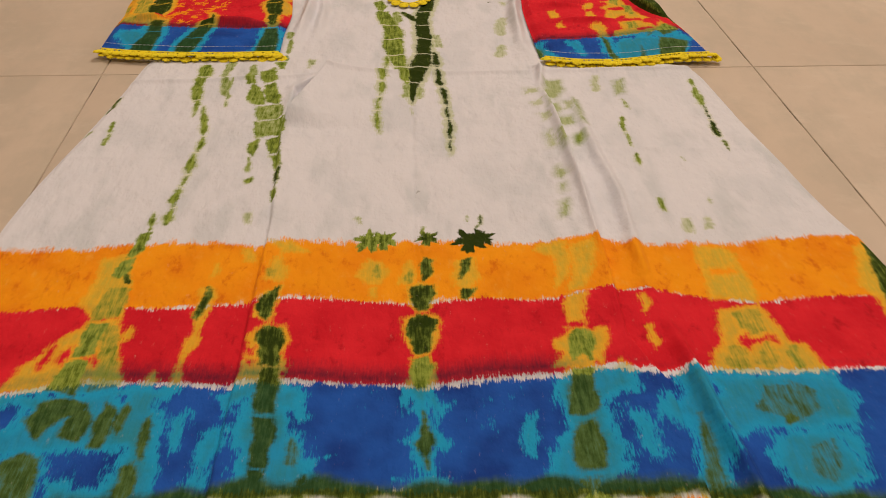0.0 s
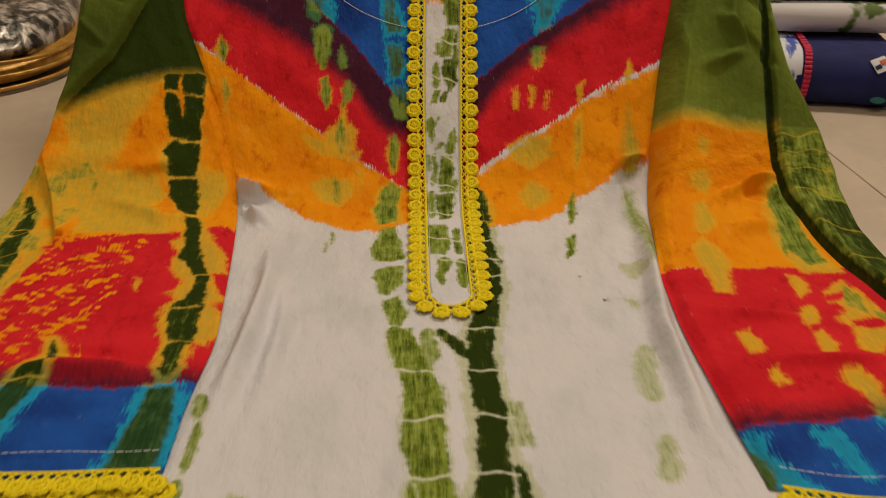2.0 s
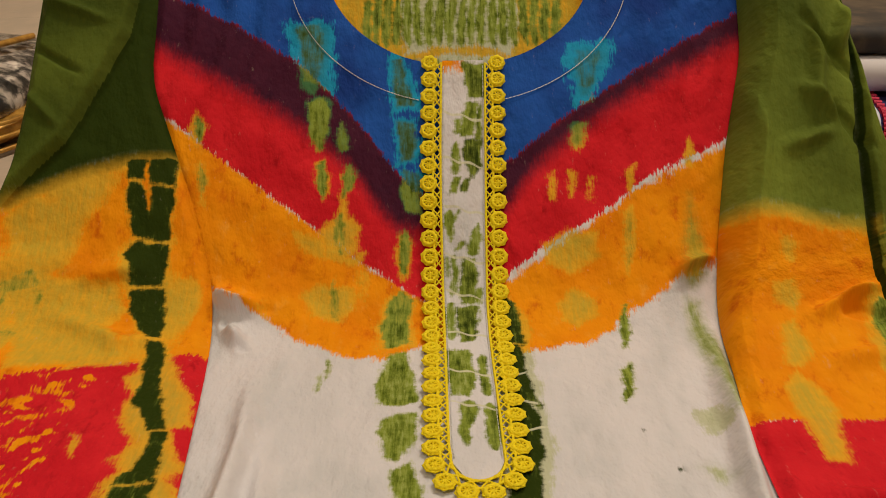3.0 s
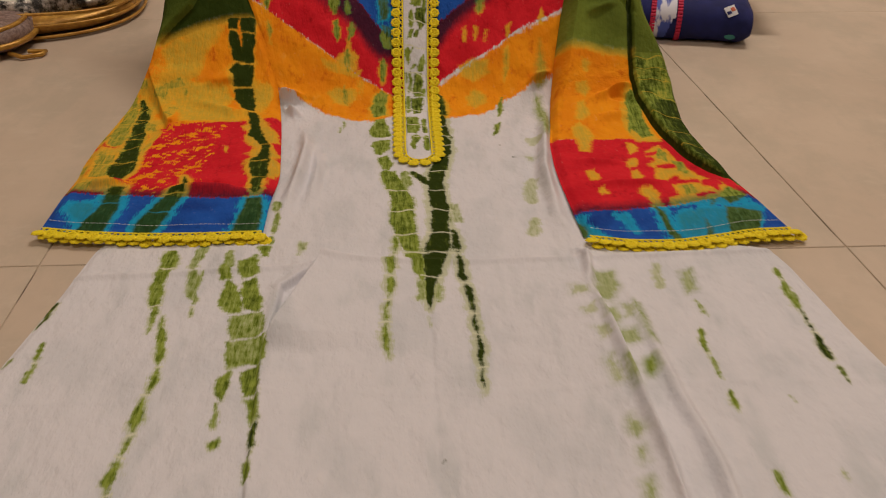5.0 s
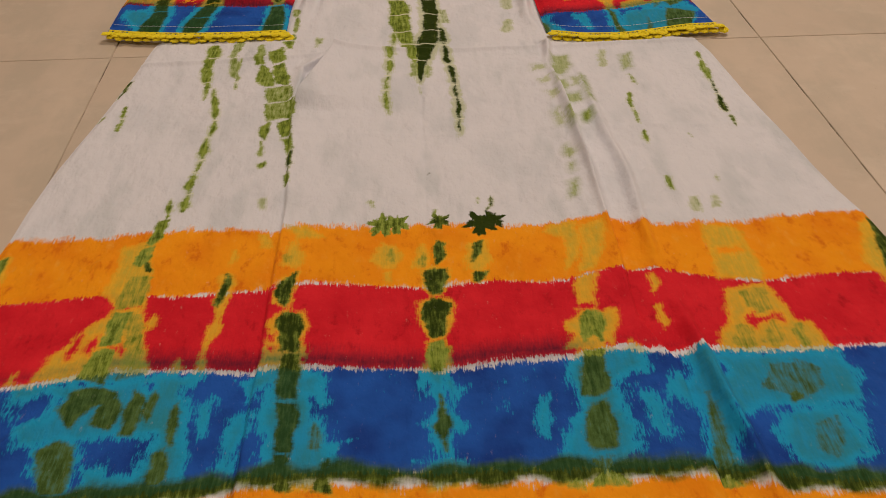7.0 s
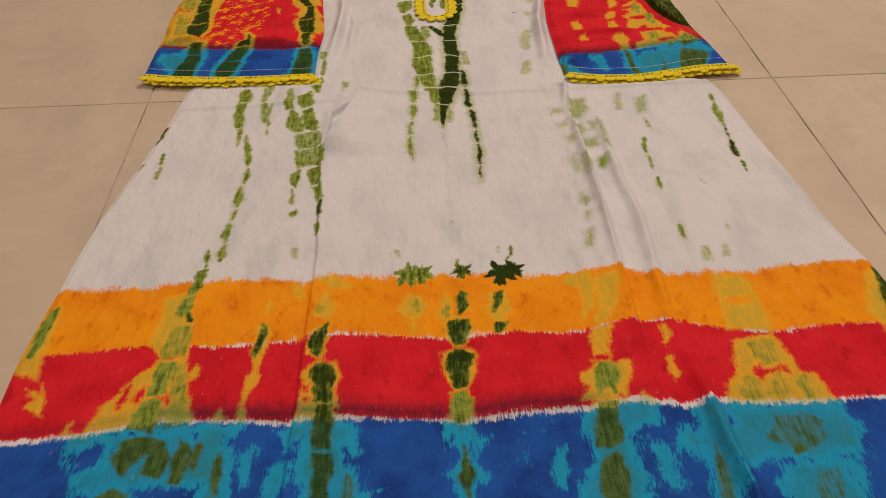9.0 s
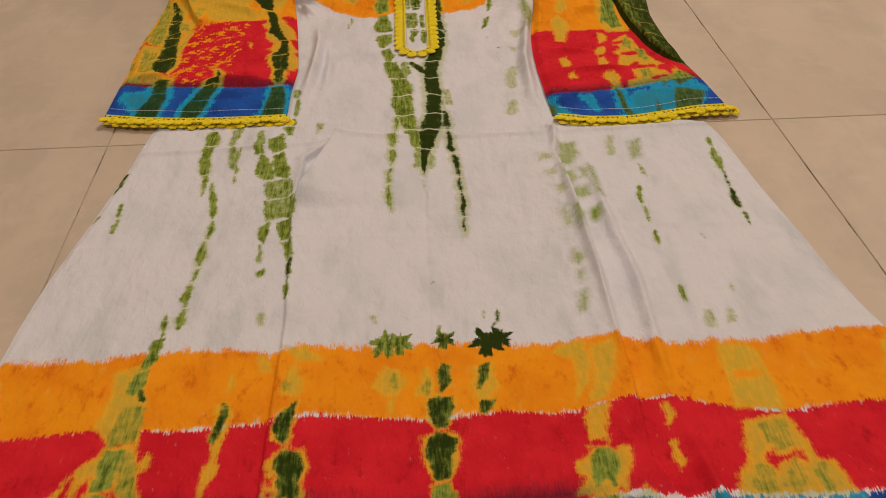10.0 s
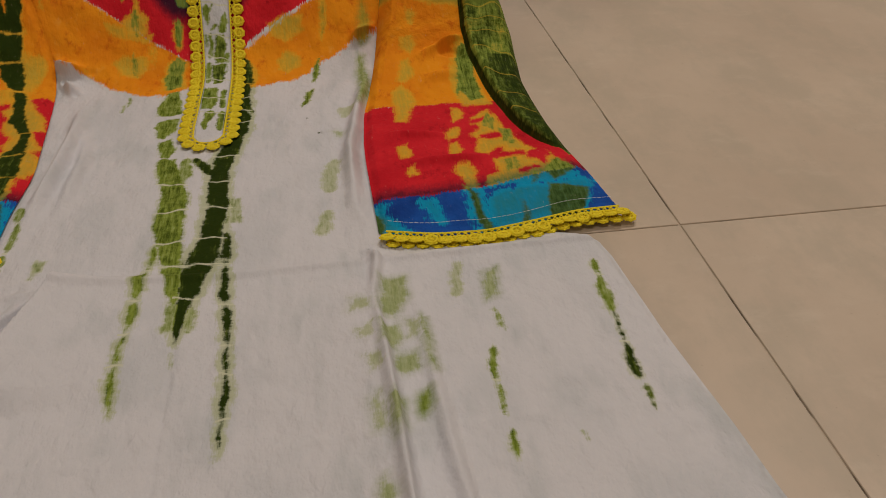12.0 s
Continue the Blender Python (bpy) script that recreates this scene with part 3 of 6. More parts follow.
    d.blot([(-0.1321, 0.6196), (-0.1228, 0.6262), (-0.1186, 0.5999), (-0.1260, 0.5988), (-0.1300, 0.6109)], 0.6)
    d.blot([(-0.1251, 0.5951), (-0.1189, 0.5976), (-0.1179, 0.5772), (-0.1220, 0.5753)], 0.5)
    d.blot([(-0.1224, 0.5712), (-0.1189, 0.5744), (-0.1169, 0.5591), (-0.1186, 0.5523), (-0.1216, 0.5632)], 0.85)
    d.blot([(-0.1197, 0.5478), (-0.1172, 0.5507), (-0.1150, 0.5332), (-0.1173, 0.5340)], 0.6)
    d.blot([(-0.1428, 0.5835), (-0.1423, 0.5939), (-0.1402, 0.5750), (-0.1427, 0.5759)], 0.45)
    d.blot([(-0.1416, 0.5630), (-0.1381, 0.5680), (-0.1371, 0.5589), (-0.1398, 0.5582)], 0.55)
    d.blot([(-0.1662, 0.7357), (-0.1623, 0.7481), (-0.1559, 0.7224), (-0.1626, 0.7206)], 0.5)
    d.blot([(-0.1532, 0.7424), (-0.1444, 0.7511), (-0.1385, 0.7273), (-0.1479, 0.7214), (-0.1532, 0.7322)], 0.5)
    d.streak([(-0.163, 0.758, 0.003), (-0.160, 0.738, 0.003), (-0.162, 0.732, 0.001)], 0.4, 0.002)
    d.streak([(-0.207, 0.760, 0.007), (-0.205, 0.745, 0.006), (-0.206, 0.726, 0.004), (-0.204, 0.706, 0.005), (-0.202, 0.688, 0.002), (-0.199, 0.662, 0.001)], 0.5, 0.003, ties=(0.739, 0.692,))
    d.streak([(-0.195, 0.680, 0.001), (-0.187, 0.651, 0.003), (-0.185, 0.636, 0.002), (-0.184, 0.615, 0.002), (-0.185, 0.601, 0.002), (-0.185, 0.586, 0.003), (-0.185, 0.575, 0.002), (-0.184, 0.561, 0.002), (-0.185, 0.549, 0.002), (-0.186, 0.541, 0.003), (-0.185, 0.528, 0.002), (-0.186, 0.520, 0.003), (-0.187, 0.510, 0.001)], 0.55, 0.003, ties=(0.628, 0.603, 0.572, 0.556, 0.531,))
    d.streak([(-0.196, 0.524, 0.001), (-0.197, 0.512, 0.002), (-0.197, 0.504, 0.001)], 0.6, 0.0025)
    d.streak([(-0.184, 0.766, 0.005), (-0.187, 0.743, 0.003), (-0.182, 0.725, 0.004), (-0.179, 0.701, 0.003), (-0.176, 0.679, 0.001)], 0.35, 0.0025, ties=(0.733, 0.690,))
    d.streak([(-0.270, 0.702, 0.002), (-0.271, 0.686, 0.002), (-0.273, 0.672, 0.001)], 0.85, 0.002)
    d.streak([(-0.262, 0.656, 0.001), (-0.261, 0.639, 0.002), (-0.260, 0.618, 0.002)], 0.45, 0.002, ties=(0.636,))
    d.streak([(-0.276, 0.642, 0.002), (-0.278, 0.634, 0.001)], 0.4, 0.0015)
    d.streak([(0.148, 0.728, 0.001), (0.142, 0.696, 0.003)], 0.15, 0.003)
    d.streak([(0.163, 0.680, 0.001), (0.165, 0.663, 0.001)], 0.4, 0.002)
    d.streak([(0.155, 0.651, 0.002), (0.153, 0.633, 0.002), (0.153, 0.615, 0.001), (0.152, 0.603, 0.001)], 0.5, 0.0025, ties=(0.627,))
    d.streak([(0.153, 0.593, 0.001), (0.153, 0.583, 0.002), (0.153, 0.577, 0.001)], 0.55, 0.0025)
    d.streak([(0.230, 0.716, 0.002), (0.229, 0.690, 0.003), (0.228, 0.671, 0.002)], 0.45, 0.003, ties=(0.702,))
    d.streak([(0.228, 0.670, 0.001), (0.227, 0.652, 0.001), (0.227, 0.631, 0.003), (0.228, 0.619, 0.002)], 0.95, 0.003, ties=(0.645,))
    d.streak([(0.229, 0.613, 0.001), (0.228, 0.597, 0.001)], 0.7, 0.002)
    d.streak([(0.155, 0.531, 0.002), (0.155, 0.520, 0.002), (0.156, 0.515, 0.001)], 0.4, 0.0025)
    d.streak([(0.192, 0.532, 0.001), (0.192, 0.524, 0.001)], 0.25, 0.002)
    d.streak([(0.187, 0.588, 0.001), (0.188, 0.581, 0.001)], 0.25, 0.0015)
    d.streak([(0.169, 0.505, 0.002), (0.167, 0.492, 0.003)], 0.17, 0.003)
    d.streak([(0.183, 0.504, 0.001), (0.182, 0.495, 0.002)], 0.17, 0.003)
    d.streak([(-0.057, 0.514, 0.002), (-0.055, 0.506, 0.001)], 0.25, 0.002)
    d.streak([(-0.131, 0.520, 0.002), (-0.130, 0.510, 0.001)], 0.22, 0.003)
    d.streak([(0.074, 0.860, 0.004), (0.069, 0.823, 0.003)], 0.15, 0.004)
    d.streak([(0.070, 0.797, 0.002), (0.066, 0.772, 0.003)], 0.18, 0.0035)
    d.streak([(-0.094, 0.978, 0.001), (-0.094, 0.964, 0.001)], 0.3, 0.0015)
    d.streak([(-0.092, 0.992, 0.001), (-0.091, 0.975, 0.001)], 0.35, 0.0015)
    d.streak([(-0.138, 0.829, 0.004), (-0.135, 0.793, 0.003), (-0.134, 0.765, 0.003)], 0.4, 0.002, ties=(0.811, 0.779,))
    d.streak([(-0.138, 0.762, 0.005), (-0.138, 0.749, 0.002)], 0.5, 0.002)
    d.streak([(-0.109, 0.766, 0.003), (-0.112, 0.750, 0.001)], 0.25, 0.003)
    d.streak([(-0.177, 0.732, 0.001), (-0.178, 0.717, 0.002), (-0.180, 0.707, 0.002)], 0.4, 0.002)
    # stars at the orange border
    d.star([(-0.0485, 0.487, 0.0105)], 0.6)
    d.star([(-0.038, 0.488, 0.0095)], 0.6)
    d.star([(-0.0095, 0.490, 0.0085)], 0.75)
    d.star([(0.0185, 0.4865, 0.0125)], 1.0)
    d.star([(0.0265, 0.4895, 0.0095)], 1.0)
    d.streak([(0.027, 0.517, 0.001), (0.026, 0.507, 0.001), (0.023, 0.500, 0.001)], 0.8, 0.002)
    d.streak([(-0.013, 0.502, 0.001), (-0.012, 0.498, 0.001)], 0.6, 0.0015)
    d.streak([(0.018, 0.516, 0.001), (0.016, 0.509, 0.001)], 0.4, 0.0015)
    # hem bands
    d.bleach([(-0.2100, 0.4180), (-0.1909, 0.4198), (-0.1834, 0.4007), (-0.1842, 0.3895), (-0.1753, 0.3661), (-0.1781, 0.3621), (-0.2023, 0.3590), (-0.2393, 0.3634), (-0.2368, 0.3805), (-0.2267, 0.3909), (-0.2213, 0.4029), (-0.2114, 0.4118)])
    d.bleach([(-0.2188, 0.4306), (-0.2167, 0.4513), (-0.2188, 0.4736), (-0.2019, 0.4800), (-0.1964, 0.4729), (-0.1934, 0.4452), (-0.1909, 0.4198), (-0.2104, 0.4195)])
    d.spare([(-0.2262, 0.3836), (-0.2246, 0.3940), (-0.2214, 0.3965), (-0.2216, 0.3851), (-0.2241, 0.3792)])
    d.spare([(-0.2169, 0.3832), (-0.2161, 0.3919), (-0.2120, 0.3958), (-0.2112, 0.3882), (-0.2140, 0.3810)])
    d.spare([(-0.2021, 0.3871), (-0.1983, 0.3848), (-0.1997, 0.3823)])
    d.spare([(-0.1979, 0.3835), (-0.1981, 0.3904), (-0.1945, 0.3855), (-0.1956, 0.3808)])
    d.bleach([(-0.1847, 0.4054), (-0.1820, 0.4109), (-0.1781, 0.4098), (-0.1792, 0.4042), (-0.1821, 0.4007)])
    d.blot([(-0.2026, 0.4760), (-0.2016, 0.5000), (-0.1946, 0.5016), (-0.1940, 0.4845), (-0.1985, 0.4741)], 0.55)
    d.blot([(-0.2069, 0.4591), (-0.2051, 0.4720), (-0.1967, 0.4740), (-0.1977, 0.4616), (-0.2026, 0.4562)], 0.5)
    d.blot([(-0.1986, 0.4507), (-0.2002, 0.4617), (-0.1966, 0.4588), (-0.1950, 0.4501)], 0.8)
    d.blot([(-0.2090, 0.4180), (-0.2086, 0.4353), (-0.2051, 0.4466), (-0.1931, 0.4442), (-0.1929, 0.4272), (-0.1942, 0.4199)], 0.33)
    d.blot([(-0.2080, 0.3881), (-0.2086, 0.4061), (-0.2081, 0.4151), (-0.1976, 0.4147), (-0.1966, 0.4057), (-0.1983, 0.3900), (-0.2022, 0.3875)], 0.5)
    d.blot([(-0.1936, 0.3877), (-0.1971, 0.4128), (-0.1901, 0.4135), (-0.1857, 0.4008), (-0.1839, 0.3830), (-0.1846, 0.3746)], 0.32)
    d.blot([(-0.2141, 0.3633), (-0.2121, 0.3797), (-0.2077, 0.3851), (-0.2015, 0.3832), (-0.2002, 0.3710), (-0.2008, 0.3589), (-0.2059, 0.3611)], 0.5)
    d.blot([(-0.1946, 0.3627), (-0.1930, 0.3825), (-0.1827, 0.3787), (-0.1777, 0.3661)], 0.28)
    d.bleach([(-0.1468, 0.4135), (-0.1499, 0.4209), (-0.1491, 0.4334), (-0.1497, 0.4449), (-0.1420, 0.4462), (-0.1394, 0.4357), (-0.1416, 0.4206), (-0.1432, 0.4040), (-0.1418, 0.3971), (-0.1452, 0.3905), (-0.1474, 0.3818), (-0.1490, 0.3862), (-0.1487, 0.3996), (-0.1453, 0.4064)])
    d.blot([(-0.1491, 0.4184), (-0.1472, 0.4359), (-0.1463, 0.4453), (-0.1435, 0.4447), (-0.1435, 0.4307), (-0.1458, 0.4169)], 0.8)
    d.bleach([(-0.1500, 0.3632), (-0.1482, 0.3797), (-0.1447, 0.3733), (-0.1451, 0.3611)])
    d.bleach([(-0.1651, 0.3637), (-0.1605, 0.3759), (-0.1575, 0.3696), (-0.1586, 0.3615)])
    d.bleach([(-0.1456, 0.4544), (-0.1451, 0.4667), (-0.1418, 0.4683), (-0.1419, 0.4587)])
    d.bleach([(-0.1104, 0.4479), (-0.1091, 0.4644), (-0.1029, 0.4728), (-0.0970, 0.4584), (-0.0982, 0.4475), (-0.1033, 0.4466)])
    d.bleach([(-0.1120, 0.4867), (-0.0973, 0.4875), (-0.0858, 0.4752), (-0.1031, 0.4740)])
    d.bleach([(-0.1297, 0.4825), (-0.1224, 0.4822), (-0.1183, 0.4692), (-0.1270, 0.4695)])
    d.blot([(-0.1096, 0.4522), (-0.1085, 0.4599), (-0.1058, 0.4553), (-0.1065, 0.4499)], 0.25)
    d.bleach([(-0.1140, 0.4139), (-0.1123, 0.4246), (-0.1091, 0.4383), (-0.0978, 0.4437), (-0.0980, 0.4369), (-0.1013, 0.4169), (-0.1038, 0.4112), (-0.0985, 0.4082), (-0.0933, 0.4080), (-0.0902, 0.3977), (-0.0927, 0.3865), (-0.0889, 0.3756), (-0.0924, 0.3715), (-0.1115, 0.3660), (-0.1148, 0.3641), (-0.1133, 0.3984), (-0.1102, 0.4029), (-0.1069, 0.4099), (-0.1109, 0.4148)])
    d.blot([(-0.1123, 0.4246), (-0.1085, 0.4336), (-0.1042, 0.4397), (-0.1004, 0.4422), (-0.1008, 0.4318), (-0.1036, 0.4170), (-0.1056, 0.4122), (-0.1096, 0.4172)], 0.82)
    d.blot([(-0.1072, 0.4047), (-0.1035, 0.4088), (-0.0951, 0.4066), (-0.0931, 0.3978), (-0.0943, 0.3866), (-0.0948, 0.3779), (-0.1057, 0.3783), (-0.1072, 0.3892), (-0.1101, 0.3983)], 0.84)
    d.spare([(-0.1135, 0.3872), (-0.1112, 0.3902), (-0.1112, 0.3841)])
    d.spare([(-0.1131, 0.3807), (-0.1088, 0.3805), (-0.1107, 0.3772)])
    d.blot([(-0.1038, 0.3761), (-0.0945, 0.3758), (-0.0919, 0.3593), (-0.0916, 0.3430), (-0.1020, 0.3426), (-0.1033, 0.3557)], 0.82)
    d.blot([(-0.1024, 0.3393), (-0.0914, 0.3393), (-0.0891, 0.3326), (-0.0902, 0.3186), (-0.0901, 0.3076), (-0.0992, 0.3085), (-0.1001, 0.3259)], 0.82)
    d.blot([(-0.0994, 0.3062), (-0.0907, 0.3060), (-0.0891, 0.2865), (-0.0975, 0.2868)], 0.82)
    d.bleach([(-0.1149, 0.3593), (-0.1094, 0.3721), (-0.0927, 0.3736), (-0.0879, 0.3592), (-0.0821, 0.3610), (-0.0800, 0.3549), (-0.0824, 0.3492), (-0.0757, 0.3414), (-0.0820, 0.3453), (-0.0866, 0.3474), (-0.0820, 0.3324), (-0.0762, 0.3181), (-0.0714, 0.3112), (-0.0678, 0.3013), (-0.0690, 0.2859), (-0.1069, 0.2871), (-0.1047, 0.3058), (-0.1055, 0.3191), (-0.1103, 0.3262), (-0.1075, 0.3406), (-0.1063, 0.3519), (-0.1168, 0.3446), (-0.1218, 0.3563)])
    d.blot([(-0.0782, 0.2862), (-0.0757, 0.3000), (-0.0707, 0.3040), (-0.0690, 0.2859)], 0.8)
    d.blot([(-0.0810, 0.3115), (-0.0800, 0.3270), (-0.0748, 0.3181), (-0.0767, 0.3097)], 0.35)
    d.bleach([(-0.0725, 0.3079), (-0.0696, 0.3128), (-0.0635, 0.3150), (-0.0686, 0.3105), (-0.0700, 0.3046)])
    d.bleach([(-0.2499, 0.3606), (-0.2017, 0.3570), (-0.1651, 0.3637), (-0.1496, 0.3612), (-0.1547, 0.3516), (-0.1529, 0.3439), (-0.1482, 0.3364), (-0.1496, 0.3189), (-0.1445, 0.3039), (-0.1433, 0.2884), (-0.1913, 0.2930), (-0.2010, 0.3173), (-0.2070, 0.3225), (-0.2330, 0.3193)])
    d.spare([(-0.2022, 0.3207), (-0.1905, 0.3227), (-0.1658, 0.3229), (-0.1630, 0.3177), (-0.1661, 0.3046), (-0.1671, 0.2990), (-0.1927, 0.3049), (-0.2006, 0.3163)])
    d.spare([(-0.2439, 0.3459), (-0.2272, 0.3548), (-0.2206, 0.3488), (-0.2234, 0.3371), (-0.2379, 0.3312)])
    d.spare([(-0.1764, 0.3562), (-0.1719, 0.3580), (-0.1712, 0.3533), (-0.1743, 0.3519)])
    d.bleach([(-0.1421, 0.3283), (-0.1423, 0.3417), (-0.1361, 0.3441), (-0.1364, 0.3360), (-0.1395, 0.3230)])
    d.bleach([(-0.1250, 0.3001), (-0.1270, 0.3233), (-0.1196, 0.3362), (-0.1179, 0.3282), (-0.1209, 0.3129), (-0.1212, 0.3006)])
    d.blot([(-0.2198, 0.3425), (-0.2140, 0.3547), (-0.2039, 0.3567), (-0.1914, 0.3524), (-0.1921, 0.3453), (-0.2043, 0.3431), (-0.2091, 0.3302)], 0.62)
    d.blot([(-0.1997, 0.3320), (-0.1994, 0.3429), (-0.1905, 0.3493), (-0.1851, 0.3413), (-0.1890, 0.3282)], 0.58)
    d.blot([(-0.1828, 0.3245), (-0.1831, 0.3401), (-0.1815, 0.3532), (-0.1743, 0.3477), (-0.1743, 0.3333), (-0.1770, 0.3236)], 0.56)
    d.blot([(-0.1745, 0.3391), (-0.1694, 0.3521), (-0.1675, 0.3482), (-0.1688, 0.3389), (-0.1701, 0.3335)], 0.5)
    d.blot([(-0.1581, 0.3209), (-0.1577, 0.3404), (-0.1549, 0.3440), (-0.1534, 0.3312), (-0.1534, 0.3157)], 0.6)
    d.blot([(-0.1611, 0.2920), (-0.1611, 0.3109), (-0.1565, 0.3141), (-0.1535, 0.3074), (-0.1529, 0.2902)], 0.55)
    d.blot([(-0.2110, 0.2907), (-0.2210, 0.3163), (-0.2119, 0.3210), (-0.2030, 0.3190), (-0.2010, 0.3058), (-0.1993, 0.2903)], 0.5)
    d.bleach([(-0.0566, 0.4516), (-0.0519, 0.4654), (-0.0485, 0.4711), (-0.0411, 0.4679), (-0.0348, 0.4564), (-0.0399, 0.4456), (-0.0475, 0.4448)])
    d.blot([(-0.0457, 0.4545), (-0.0432, 0.4651), (-0.0409, 0.4577), (-0.0417, 0.4500)], 0.3)
    d.bleach([(-0.0467, 0.4405), (-0.0422, 0.4436), (-0.0409, 0.4315), (-0.0450, 0.4316)])
    d.bleach([(-0.0290, 0.4453), (-0.0259, 0.4617), (-0.0201, 0.4673), (-0.0166, 0.4558), (-0.0178, 0.4449), (-0.0231, 0.4440)])
    d.blot([(-0.0238, 0.4505), (-0.0216, 0.4605), (-0.0195, 0.4526), (-0.0210, 0.4461)], 0.3)
    d.blot([(-0.0141, 0.4614), (-0.0114, 0.4699), (-0.0067, 0.4668), (-0.0067, 0.4555), (-0.0125, 0.4474)], 0.8)
    d.blot([(-0.0213, 0.4392), (-0.0168, 0.4433), (-0.0074, 0.4430), (-0.0062, 0.4366), (-0.0113, 0.4214), (-0.0160, 0.4205), (-0.0197, 0.4292)], 0.84)
    d.bleach([(-0.0241, 0.4424), (-0.0143, 0.4475), (-0.0046, 0.4418), (-0.0056, 0.4313), (-0.0103, 0.4198), (-0.0137, 0.4180), (-0.0041, 0.4162), (-0.0035, 0.4041), (-0.0051, 0.3940), (-0.0105, 0.3830), (-0.0184, 0.3828), (-0.0225, 0.3923), (-0.0254, 0.4002), (-0.0251, 0.4144), (-0.0164, 0.4181), (-0.0214, 0.4267)])
    d.blot([(-0.0205, 0.4133), (-0.0164, 0.4171), (-0.0104, 0.4159), (-0.0052, 0.4123), (-0.0064, 0.4066), (-0.0098, 0.3996), (-0.0104, 0.3874), (-0.0143, 0.3848), (-0.0184, 0.3868), (-0.0199, 0.3977), (-0.0235, 0.4020), (-0.0235, 0.4071)], 0.84)
    d.blot([(-0.0185, 0.3810), (-0.0106, 0.3817), (-0.0083, 0.3730), (-0.0126, 0.3599), (-0.0171, 0.3600), (-0.0216, 0.3713)], 0.5)
    d.bleach([(-0.0210, 0.3820), (-0.0090, 0.3825), (-0.0060, 0.3666), (-0.0081, 0.3565), (-0.0019, 0.3465), (-0.0057, 0.3390), (-0.0113, 0.3526), (-0.0129, 0.3449), (-0.0118, 0.3300), (-0.0046, 0.3237), (-0.0106, 0.3194), (-0.0138, 0.3027), (-0.0026, 0.2975), (-0.0076, 0.2838), (-0.0233, 0.2843), (-0.0252, 0.2999), (-0.0165, 0.3012), (-0.0177, 0.3162), (-0.0224, 0.3233), (-0.0175, 0.3357), (-0.0167, 0.3489), (-0.0217, 0.3570), (-0.0238, 0.3465), (-0.0259, 0.3492), (-0.0232, 0.3610), (-0.0216, 0.3713)])
    d.blot([(-0.0170, 0.3266), (-0.0138, 0.3431), (-0.0123, 0.3337), (-0.0102, 0.3243), (-0.0135, 0.3160), (-0.0146, 0.3053), (-0.0163, 0.3161), (-0.0196, 0.3232)], 0.65)
    d.bleach([(0.0059, 0.4431), (0.0077, 0.4664), (0.0206, 0.4689), (0.0235, 0.4490), (0.0150, 0.4375), (0.0091, 0.4377)])
    d.blot([(0.0104, 0.4489), (0.0125, 0.4662), (0.0180, 0.4678), (0.0154, 0.4548)], 0.8)
    d.blot([(0.0105, 0.4308), (0.0102, 0.4387), (0.0193, 0.4389), (0.0165, 0.4332), (0.0128, 0.4292)], 0.8)
    d.bleach([(0.0578, 0.4736), (0.0643, 0.4812), (0.0812, 0.4818), (0.0821, 0.4640), (0.0750, 0.4419), (0.0689, 0.4368), (0.0696, 0.4531), (0.0698, 0.4673)])
    d.bleach([(0.0821, 0.4758), (0.0999, 0.4812), (0.0945, 0.4523), (0.0859, 0.4336), (0.0768, 0.4313), (0.0803, 0.4527)])
    d.bleach([(0.0724, 0.4212), (0.0764, 0.4287), (0.0871, 0.4310), (0.0819, 0.4110), (0.0808, 0.3990), (0.0906, 0.3987), (0.0900, 0.3872), (0.0848, 0.3691), (0.0817, 0.3743), (0.0784, 0.3680), (0.0650, 0.3684), (0.0576, 0.3708), (0.0620, 0.3793), (0.0588, 0.3838), (0.0595, 0.3905), (0.0676, 0.3948), (0.0721, 0.4064)])
    d.spare([(0.0706, 0.4031), (0.0732, 0.4050), (0.0807, 0.4042), (0.0802, 0.4014), (0.0718, 0.4007)])
    d.blot([(0.0689, 0.3925), (0.0741, 0.3988), (0.0828, 0.3976), (0.0826, 0.3875), (0.0786, 0.3744), (0.0750, 0.3810), (0.0676, 0.3747), (0.0665, 0.3813)], 0.5)
    d.bleach([(0.0567, 0.3544), (0.0635, 0.3685), (0.0825, 0.3700), (0.0894, 0.3655), (0.0958, 0.3738), (0.1018, 0.3651), (0.0975, 0.3530), (0.0861, 0.3494), (0.0801, 0.3418), (0.0808, 0.3306), (0.0843, 0.3127), (0.0835, 0.3027), (0.0767, 0.2964), (0.0761, 0.2809), (0.0394, 0.2822), (0.0487, 0.3006), (0.0497, 0.3105), (0.0580, 0.3241), (0.0603, 0.3387), (0.0570, 0.3465)])
    d.blot([(0.0643, 0.3541), (0.0672, 0.3684), (0.0790, 0.3680), (0.0779, 0.3537), (0.0786, 0.3419), (0.0732, 0.3364), (0.0620, 0.3368)], 0.6)
    d.blot([(0.0626, 0.3294), (0.0725, 0.3327), (0.0751, 0.3235), (0.0755, 0.3096), (0.0720, 0.3031), (0.0601, 0.3028), (0.0599, 0.3135)], 0.55)
    d.blot([(0.0447, 0.2820), (0.0483, 0.2974), (0.0523, 0.2972), (0.0530, 0.2817)], 0.4)
    d.blot([(0.0591, 0.2970), (0.0689, 0.2983), (0.0735, 0.2810), (0.0578, 0.2815)], 0.45)
    d.bleach([(0.0362, 0.3241), (0.0423, 0.3363), (0.0433, 0.3300), (0.0375, 0.3136)])
    d.bleach([(0.0941, 0.3338), (0.0988, 0.3326), (0.1002, 0.3122), (0.1002, 0.3064), (0.0967, 0.3116)])
